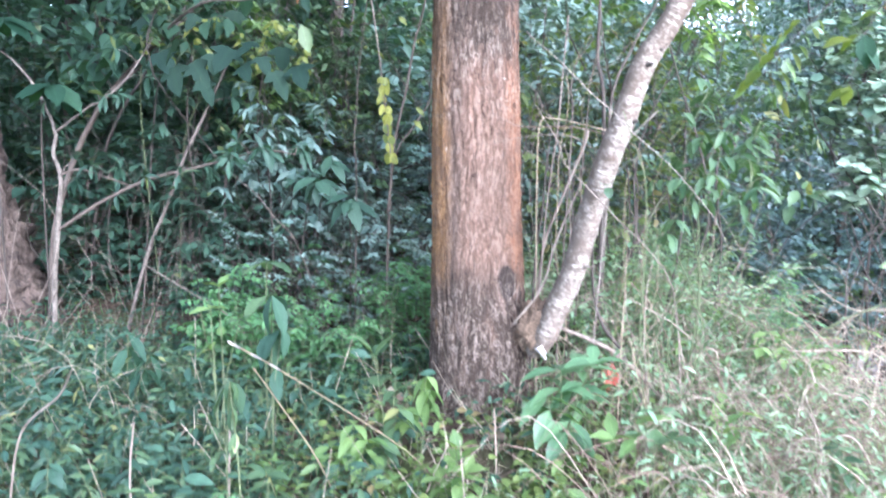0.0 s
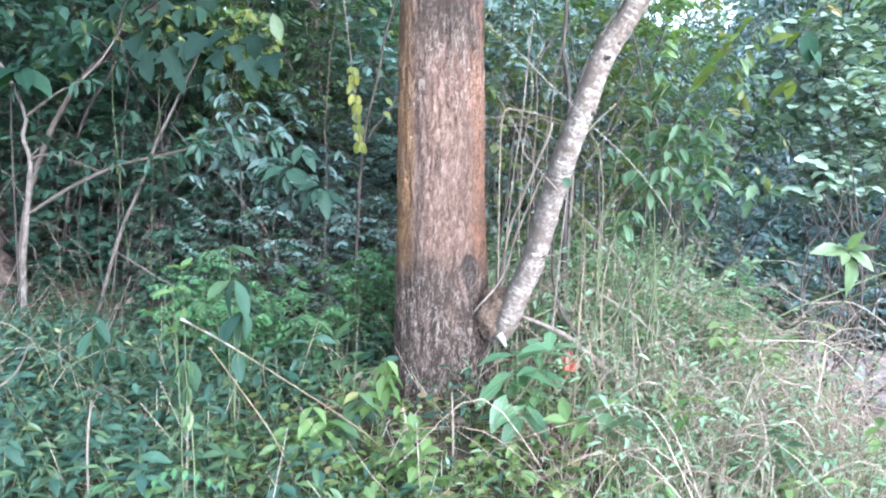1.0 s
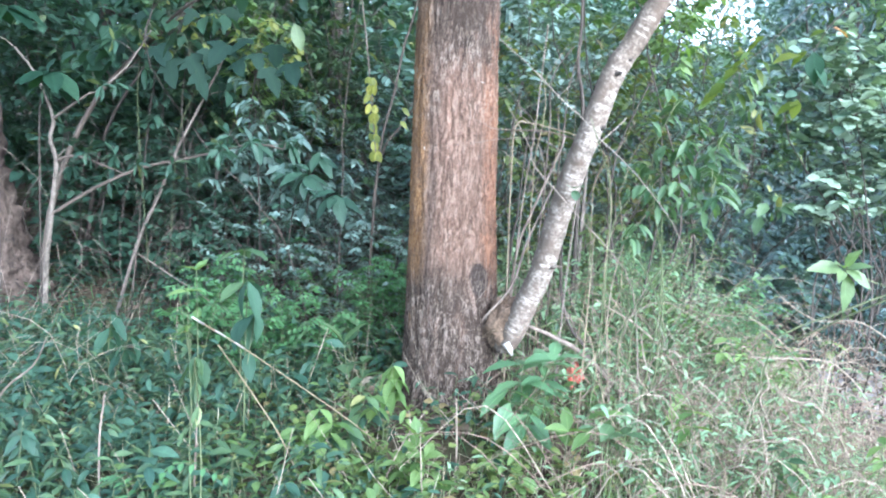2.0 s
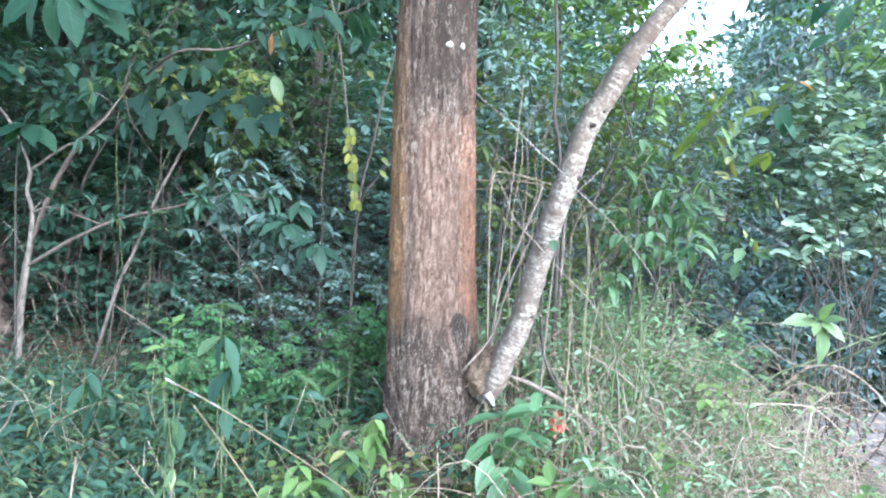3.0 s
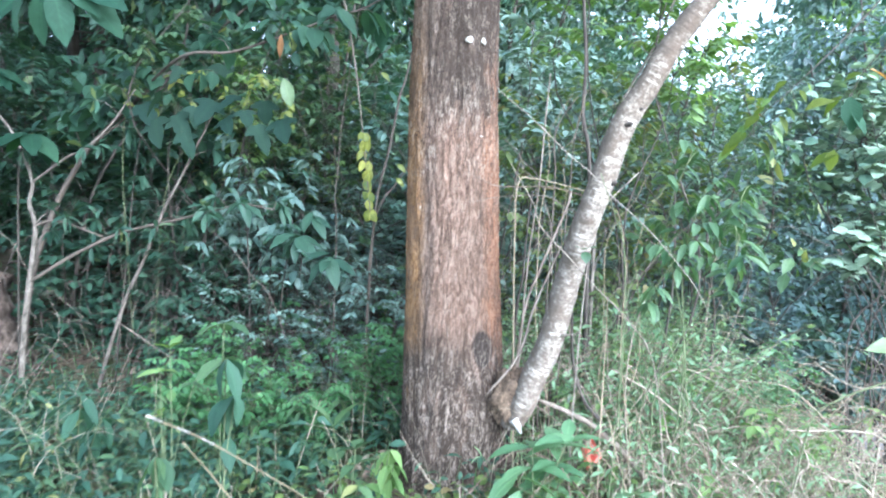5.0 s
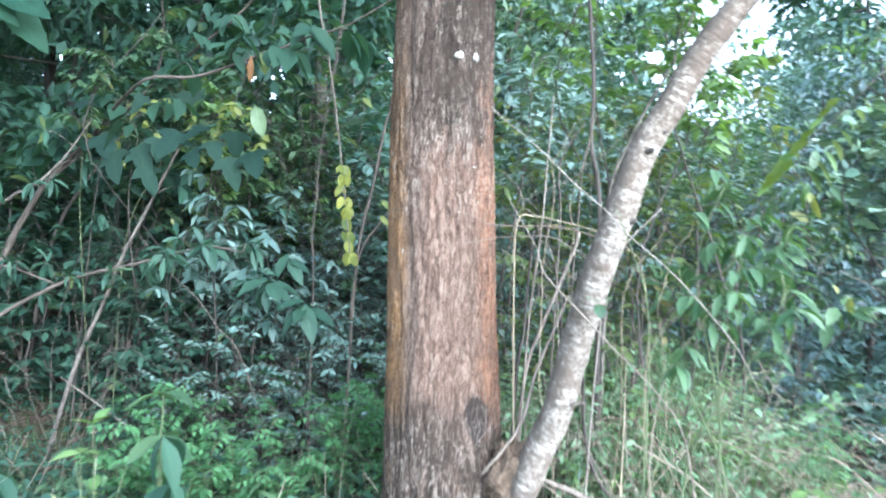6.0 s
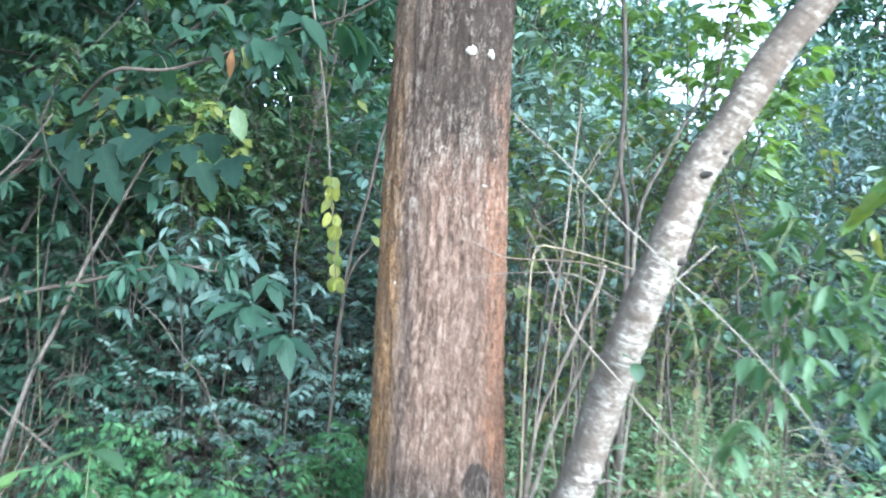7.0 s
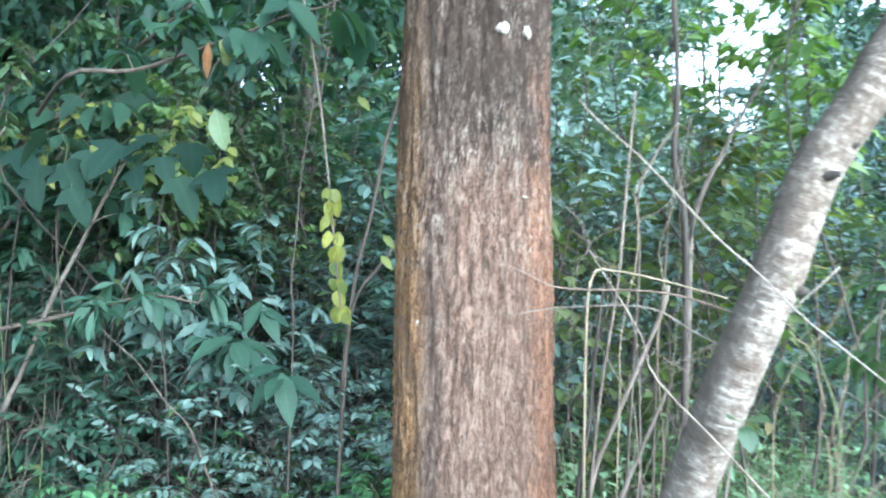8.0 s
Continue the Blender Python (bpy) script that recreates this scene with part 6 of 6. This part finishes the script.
def plant(label, base, specs, stem_mat, mesh, stem_r=0.003, name="plant", group="young broadleaf plants"):
    """A young plant whose leaves are single parts. specs: stem tip, number of leaves, leaf length, tilt."""
    base = np.asarray(base, float)
    t = thing(name, base, label, "plant", group)
    for tip, n, size, tilt in specs:
        tip = np.asarray(tip, float)
        g = Geo()
        line = curve_points([(0, 0, -0.03), tip * (0.3, 0.3, 0.55) + rng.normal(size=3) * 0.01, tip], 9)
        tube(g, line, [stem_r, stem_r * 0.5], 6)
        stalk = part("stem", g, stem_mat, t)
        for q in range(n):
            s = 1.0 - 0.35 * (q // 3) / max(1, n / 3)
            p = np.array([np.interp(s, np.linspace(0, 1, 9), line[:, c]) for c in range(3)])
            a = q * 2.2 + rng.uniform(-0.35, 0.35)
            el = radians(tilt + rng.uniform(-18, 18) - 14 * (q // 3))
            m = Matrix.Translation(p) @ Matrix.Rotation(a, 4, "Z") @ Matrix.Rotation(el, 4, "X") @ Matrix.Rotation(rng.uniform(-0.35, 0.35), 4, "Y") @ Matrix.Diagonal((size * rng.uniform(0.85, 1.1), size * rng.uniform(0.8, 1.15), size, 1))
            ob = new("leaf", mesh)
            ob.parent = stalk
            ob.matrix_local = m
    return t


def plants():
    light, mid, lance = leaf_mesh(OVATE, L_LIGHT, "l"), leaf_mesh(OVATE, L_MID, "m"), leaf_mesh(LANCE, L_MID, "n")
    shade = leaf_mesh(OVATE, L_WHORL, "w")
    # big-leaved clump at the right foot of the trunk
    glossy = leaf_mesh(ELLIP, L_BROAD, "e")
    plant("young plant with large glossy green leaves beside the trunk", on_ground(0.60, 3.05), [((0.0, -0.02, 0.53), 6, 0.19, 10), ((0.10, 0.08, 0.50), 6, 0.17, 20), ((-0.05, -0.04, 0.42), 6, 0.19, -5), ((0.13, 0.0, 0.56), 6, 0.15, 30), ((0.04, -0.08, 0.33), 6, 0.18, -15)], M_GREENSTEM, glossy, 0.005)
    plant("young plant with large glossy green leaves", on_ground(0.70, 3.2), [((0.02, 0.0, 0.30), 6, 0.15, 5), ((-0.05, 0.05, 0.26), 6, 0.14, 5)], M_GREENSTEM, glossy, 0.004)
    # bright plants before the trunk
    plant("small plant with bright light-green leaves", on_ground(0.19, 2.75), [((0.0, 0.0, 0.34), 7, 0.11, 45), ((0.04, 0.0, 0.26), 8, 0.105, 15), ((-0.06, 0.0, 0.22), 7, 0.105, 10), ((0.10, -0.05, 0.18), 7, 0.10, 5)], M_GREENSTEM, light)
    plant("small plant with bright light-green leaves", on_ground(-0.12, 3.0), [((0.03, 0.0, 0.54), 7, 0.105, 25), ((-0.06, 0.0, 0.62), 4, 0.14, 40), ((0.05, -0.02, 0.40), 8, 0.10, 5), ((-0.02, -0.1, 0.28), 8, 0.10, 5)], M_GREENSTEM, mid)
    plant("small plant with narrow hanging leaves", on_ground(0.0, 3.1), [((0.03, 0.0, 0.48), 7, 0.115, -50), ((0.05, 0.0, 0.42), 6, 0.11, -40), ((-0.06, -0.04, 0.34), 6, 0.11, -20)], M_GREENSTEM, light)
    plant("small plant with bright light-green leaves", on_ground(-0.24, 2.85), [((0.0, 0.0, 0.38), 8, 0.11, -10), ((0.06, 0.0, 0.32), 8, 0.10, -15), ((-0.1, 0.0, 0.28), 8, 0.10, 0)], M_GREENSTEM, light)
    plant("small plant with pale yellowish leaves", on_ground(0.80, 2.8), [((0.0, 0.0, 0.34), 4, 0.12, 30), ((0.13, 0.0, 0.42), 5, 0.11, 10)], M_GREENSTEM, light)
    plant("small plant with rounded green leaves", on_ground(0.98, 2.85), [((0.0, 0.0, 0.45), 5, 0.12, 0), ((0.05, 0.0, 0.33), 4, 0.11, 10)], M_GREENSTEM, mid)
    # leafy seedling in the light, further left
    plant("seedling with a few bright upright leaves", on_ground(-0.83, 2.95), [((0.0, 0.0, 0.92), 4, 0.075, 35), ((-0.03, -0.02, 0.83), 5, 0.085, 0)], M_GREENSTEM, light, 0.003)
    plant("seedling with small green leaves", on_ground(-0.90, 3.05), [((-0.06, 0.0, 0.78), 7, 0.07, 5), ((0.10, 0.05, 0.72), 7, 0.07, 0), ((0.0, 0.0, 0.6), 7, 0.07, 10)], M_GREENSTEM, mid, 0.003)
    plant("seedling with long dark drooping leaves", on_ground(-0.62, 3.0), [((0.0, 0.0, 0.88), 5, 0.18, -48), ((0.04, 0.0, 0.74), 4, 0.16, -50)], M_GREENSTEM, leaf_mesh(ELLIP, L_DEEP, "d"), 0.004)
    plant("seedling with broad green leaves", on_ground(-0.68, 3.12), [((0.0, 0.0, 0.99), 6, 0.13, 0)], M_GREENSTEM, leaf_mesh(BIG, L_MID, "bm"), 0.004)
    plant("plant with curled drooping leaves on a tall stem", on_ground(-0.47, 2.15), [((-0.01, 0.0, 0.80), 9, 0.075, -50)], M_GREENSTEM, leaf_mesh(LANCE2, L_MID, "cb"), 0.0035)
    plant("plant with broad drooping green leaves", on_ground(-0.50, 2.2), [((0.0, 0.0, 0.78), 3, 0.13, -62)], M_GREENSTEM, leaf_mesh(BIG, L_MID, "bm"))
    # pale leafy sprig hanging in from the side
    t = thing("sprig", (1.76, 2.0, 1.53), "pale green leafy sprig on a thin straight stem", "sprig")
    g = Geo()
    o = np.array((1.76, 2.0, 1.53))
    tube(g, curve_points(np.array([(2.3, 1.9, 2.1), (1.764, 2.0, 1.536), (1.636, 2.1, 1.391), (1.536, 2.2, 1.285), (1.40, 2.32, 1.14)]) - o, 14), [0.005, 0.004, 0.002], 6)
    part("stem", g, M_GREENSTEM, t)
    g = Geo()
    tube(g, curve_points(np.array([(1.62, 2.1, 1.385), (1.53, 2.06, 1.41), (1.43, 2.04, 1.445)]) - o, 6), [0.002, 0.0015], 5)
    part("stem", g, M_GREENSTEM, t)
    for k, (dx, dz, s) in enumerate(((-0.16, 0.015, 0.095), (-0.09, 0.07, 0.06), (0.015, 0.12, 0.065), (0.03, -0.16, 0.105), (0.12, -0.06, 0.08), (0.10, 0.05, 0.06), (-0.06, -0.05, 0.05), (0.05, -0.02, 0.05))):
        g = Geo()
        leaves(g, OVATE, [np.array((1.43, 2.04, 1.445)) - o + np.array((0.05 * dx, 0, 0.05 * dz))], [(dx, -0.06 + 0.05 * math.sin(5 * k), dz)], (0.35 * math.cos(2.4 * k), -0.6, 0.8), s * 1.1, 0.95)
        part("leaf", g, L_SPRIG, t)
    # leaf branches hanging in high up, one before the other
    def hanging_branch(label, o, course, radii, leafage):
        o = np.array(o)
        t = thing("hanging_branch", o, label, "branch", "hanging branches")
        stem = curve_points(np.array(course) - o, 30)
        g = Geo()
        tube(g, stem, radii, 6)
        part("stem", g, M_DARKWOOD, t)
        for x, y, z, dx, dz, size, mat in leafage:
            p = np.array((x, y, z)) - o
            root = stem[int(np.argmin(np.linalg.norm(stem - p, axis=1)))]
            g = Geo()
            tube(g, curve_points([root, (root + p) / 2 + (0, 0, 0.012), p], 5), [0.0012, 0.0007], 4)
            part("leaf_stalk", g, M_DARKWOOD, t)
            g = Geo()
            leaves(g, OVATE, [p], [(dx, rng.uniform(-0.5, 0.2), dz)], (rng.uniform(-0.3, 0.4), -0.4, 0.9), size, 1.15)
            part("leaf", g, mat, t)
    hanging_branch("overhanging branch with dark thin leaves against the sky", (2.2, 2.6, 2.5), [(2.6, 2.6, 2.75), (2.0, 2.6, 2.50), (1.70, 2.6, 2.36), (1.53, 2.6, 2.20), (1.47, 2.6, 2.08), (1.44, 2.6, 1.93)], [0.004, 0.002, 0.0009], (
        (1.43, 2.6, 2.075, -0.9, -0.15, 0.10, L_OLIVE), (1.45, 2.6, 2.09, -0.5, -0.5, 0.075, L_OLIVE), (1.47, 2.6, 2.09, 0.1, -1, 0.11, L_FAN), (1.48, 2.6, 2.04, 0.5, -0.7, 0.08, L_FAN), (1.45, 2.6, 1.92, -0.7, -0.3, 0.09, L_OLIVE), (1.44, 2.6, 1.93, -0.2, -0.8, 0.07, L_OLIVE),
        (1.54, 2.6, 2.25, -0.9, 0.1, 0.11, L_FAN), (1.56, 2.6, 2.27, 0.7, -0.3, 0.09, L_FAN), (1.55, 2.6, 2.42, -0.9, 0.0, 0.09, L_FAN), (1.60, 2.6, 2.44, -0.5, -0.5, 0.10, L_FAN), (1.66, 2.6, 2.43, -0.2, -0.8, 0.10, L_FAN), (1.72, 2.6, 2.40, 0.3, -0.8, 0.10, L_FAN), (1.62, 2.6, 2.33, -0.8, -0.4, 0.10, L_FAN), (1.60, 2.6, 2.30, 0.5, -0.6, 0.08, L_OLIVE),
        (1.52, 2.6, 2.17, 0.8, -0.2, 0.07, L_ORANGE), (1.50, 2.6, 2.16, -0.6, -0.2, 0.06, L_OLIVE), (1.80, 2.6, 2.44, -0.3, -0.9, 0.10, L_FAN)))
    hanging_branch("thin twig with rows of bright backlit leaves", (1.9, 3.3, 2.7), [(2.1, 3.3, 2.9), (1.75, 3.25, 2.45), (1.50, 3.2, 2.18), (1.40, 3.2, 2.08), (1.34, 3.2, 1.95)], [0.004, 0.0018, 0.0008], tuple(
        (1.34 + 0.16 * f + 0.035 * sgn, 3.2, 1.95 + 0.24 * f, -0.2 + 0.75 * sgn, -0.7, 0.075 + 0.02 * math.sin(5 * f), L_OLIVE if k % 3 else L_LIGHT)
        for k, f in enumerate(np.linspace(0, 1.1, 9)) for sgn in (-1, 1)))
    # big leaves hanging in at the upper left
    o = np.array((-1.9, 3.0, 2.75))
    t = thing("hanging_branch", o, "overhanging branch with a fan of large green leaves", "branch")
    g = Geo()
    tube(g, curve_points(np.array([(-2.6, 3.2, 3.2), (-1.9, 3.05, 2.75), (-1.36, 3.0, 2.50)]) - o, 10), [0.010, 0.006, 0.004], 6)
    part("stem", g, M_TWIG, t)
    tip = np.array((-1.36, 3.0, 2.50))
    for dx, dz, s in ((-0.75, -0.65, 0.24), (-0.40, -1, 0.22), (-0.05, -1, 0.23), (0.35, -0.95, 0.24), (0.85, -0.75, 0.25), (1, -0.35, 0.24), (-1, -0.25, 0.22), (0.1, -0.5, 0.2), (0.6, -0.4, 0.2)):
        g = Geo()
        leaves(g, BIG, [tip - o + np.array((0.10 * dx, rng.uniform(-0.06, 0.06), 0.03 * dz))], [(dx, rng.uniform(-0.4, 0.3), dz)], (rng.uniform(-0.5, 0.5), -0.75, 0.55), s, 0.85)
        part("leaf", g, L_FAN, t)
    # feathery fronds with paired leaflets
    def frond_plant(label, base, fronds, mat):
        base = np.asarray(base, float)
        t = thing("frond_plant", base, label, "plant", "frond plants")
        for tip, pairs, size in fronds:
            g = Geo()
            end = np.array(tip, float)
            line = curve_points([(0, 0, -0.02), end * (0.3, 0.3, 1.0), end], 2 * pairs + 6)
            tube(g, line, [0.0022, 0.0008], 4)
            rachis = part("frond", g, M_GREENSTEM, t)
            blade = Singles(rachis, OVATE, mat)
            for k in range(pairs):
                p = line[6 + 2 * k - 1]
                run = unit(line[min(6 + 2 * k, len(line) - 1)] - p)
                side = unit(np.cross(run, (0, 0, 1)))
                for sgn in (-1, 1):
                    leaves(blade, OVATE, [p], [side * sgn + run * 0.35 + np.array((0, 0, -0.15))], (0, 0, 1), size * (1.1 - 0.5 * k / pairs), 0.95)
    frond_plant("low plant with paired rounded leaflets on a frond", (-0.62, 2.04, 0.22), [((0.34, -0.02, 0.42), 11, 0.05), ((-0.15, 0.05, 0.34), 8, 0.045)], L_FRESH)
    for x, y, h in ((-0.30, 4.1, 0.62), (-0.10, 4.25, 0.55), (-0.75, 4.0, 0.55), (-1.05, 3.9, 0.48), (-0.5, 3.9, 0.45), (1.95, 4.3, 0.55)):
        frond_plant("feathery plant with fresh green leaflets", on_ground(x, y), [((0.22 * math.cos(a), 0.22 * math.sin(a), h * rng.uniform(0.8, 1.1)), 9, 0.055) for a in np.arange(7) * 0.9], L_FRESH)
    for x, y, h in ((1.73, 3.9, 0.50), (1.91, 4.0, 0.42), (1.15, 3.9, 0.6)):
        frond_plant("feathery plant with fresh green leaflets on the bank", on_ground(x, y), [((0.16 * math.cos(a), 0.16 * math.sin(a), h * rng.uniform(0.8, 1.1)), 9, 0.05) for a in np.arange(6) * 1.05], L_BROAD)
    plant("low plant with dark drooping leaves", on_ground(-1.45, 3.35), [((0.0, 0.0, 0.55), 7, 0.15, -30), ((0.1, 0.0, 0.45), 6, 0.14, -30)], M_GREENSTEM, leaf_mesh(BIG, L_SHADE, "d"), 0.004)
    # seedlings strewn over the floor
    for i in range(34):
        x, y = rng.uniform(-2.6, 0.1), rng.uniform(2.0, 4.2)
        mesh = (mid, lance, shade, lance)[i % 4]
        plant("small leafy seedling among the weeds", on_ground(x, y), [((rng.normal() * 0.04, rng.normal() * 0.04, rng.uniform(0.22, 0.45)), int(rng.integers(6, 10)), rng.uniform(0.07, 0.11), rng.uniform(-20, 20))], M_GREENSTEM, mesh, group="seedlings")
    for i in range(22):
        x, y = rng.uniform(0.9, 2.8), rng.uniform(2.2, 4.6)
        plant("small leafy seedling among dry grass", on_ground(x, y), [((rng.normal() * 0.04, rng.normal() * 0.04, rng.uniform(0.22, 0.5)), int(rng.integers(5, 9)), rng.uniform(0.06, 0.10), rng.uniform(-20, 20))], M_GREENSTEM, (light, mid)[i % 2], group="seedlings")
    for i in range(40):
        x, y = rng.uniform(0.85, 2.0), rng.uniform(3.5, 4.7)
        plant("leafy green weed on the top of the bank", on_ground(x, y), [((rng.normal() * 0.08, rng.normal() * 0.06, rng.uniform(0.25, 0.5)), 9, rng.uniform(0.05, 0.08), rng.uniform(-10, 25)), ((rng.normal() * 0.12, rng.normal() * 0.06, rng.uniform(0.2, 0.4)), 8, rng.uniform(0.05, 0.08), 0)], M_GREENSTEM, (light, lance)[i % 2], 0.002, group="bank weeds")


def red_scrap():
    m = Mat("red_plastic_film")
    a = m.noise(60, m.coords((1, 1, 1)), 4)
    mat = m.finish(m.ramp(a, [(0.3, (0.50, 0.07, 0.045)), (0.7, (0.68, 0.20, 0.14))]), 0.45, m.bump(a, 0.6, 0.01), 0.5)
    g = Geo()
    n = 9
    u, v = np.meshgrid(np.linspace(-1, 1, n), np.linspace(-1, 1, 12))
    p = np.stack([(0.03 + 0.012 * np.sin(3 * v + 1)) * u + 0.010 * np.sin(2.5 * v), 0.024 * np.sin(5 * u + 3 * v) + 0.008 * rng.normal(size=u.shape), 0.055 * v + 0.02 * np.sin(4 * u + v)], -1).reshape(-1, 3)
    i = np.arange(11)[:, None] * n
    j = np.arange(n - 1)[None]
    q = np.stack([i + j, i + j + 1, i + n + j + 1, i + n + j], -1).reshape(-1, 4)
    back = p + (0, 0.003, 0)
    g.add(np.vstack([p, back]), {4: np.vstack([q, q[:, ::-1] + len(p)])}, np.zeros((2 * len(p), 2)))
    tagged(part("plastic_scrap", g, mat, None, "", (0.868, 3.46, 0.60)), "crumpled red plastic scrap caught on a stalk", "litter")
    g = Geo()
    tube(g, curve_points([(0.525, 3.43, 0.745), (0.545, 3.42, 0.715), (0.56, 3.41, 0.69)], 5), [0.018, 0.015, 0.006], 7, 0.12)
    tagged(part("wood_chip", g, M_CUT), "white splintered wood chip at the burl", "wood chip")


carpet()
plants()
red_scrap()


# ---- two more trees that close the wood behind the shade ----
for x, y, h in ((-3.0, 10.4, 8.2), (-6.2, 10.8, 8.6)):
    forest_tree("slender forest-edge tree with dense dark leaves", on_ground(x, y), h, 0.06, 0.03, 2.0, 56, 155, FAR, 0.145, L_SHADE)


# ---- the undergrowth thins out towards the open ground ----
def thinning():
    ragged = lambda x, y: 0.5 * np.sin(1.9 * x + 0.6) + 0.35 * np.sin(4.3 * x + 1.4 * y) + 0.2 * np.sin(9.1 * x - 2.0 * y)
    front = lambda x, y: step(-0.3, 1.7, y + ragged(x, y)) * step(2.8, 2.2, x)
    side = lambda x, y: step(-6.8, -4.2, x + ragged(y, x))
    weeds(900, (-5.0, 2.6, 0.2, 1.9), front, L_WHORL, LANCE2, 0.035, 0.085, 0.20, "low leafy weeds thinning out towards open ground", wide=1.2)
    weeds(260, (-5.0, 2.2, 0.4, 1.9), lambda x, y: front(x, y) * np.where(np.abs(x - 0.4) < 0.6, 0.2, 1.0), L_MID, ELLIP, 0.04, 0.08, 0.24, "scattered broad-leaved weeds", lean=0.5)
    weeds(900, (-6.6, -3.4, 1.2, 5.6), side, L_WHORL, LANCE2, 0.035, 0.085, 0.28, "low leafy weeds under the first trees", wide=1.2)
    grass(22000, (-7.0, 2.8, -3.0, 2.4), lambda x, y: step(-3.4, 1.2, y + 2 * ragged(x, y)) * step(2.9, 2.2, x + 0.3 * ragged(y, x)), L_GRASS, 0.05, 0.16, "grass", "short patchy grass on open ground", 1.5, flat=3.0)


thinning()
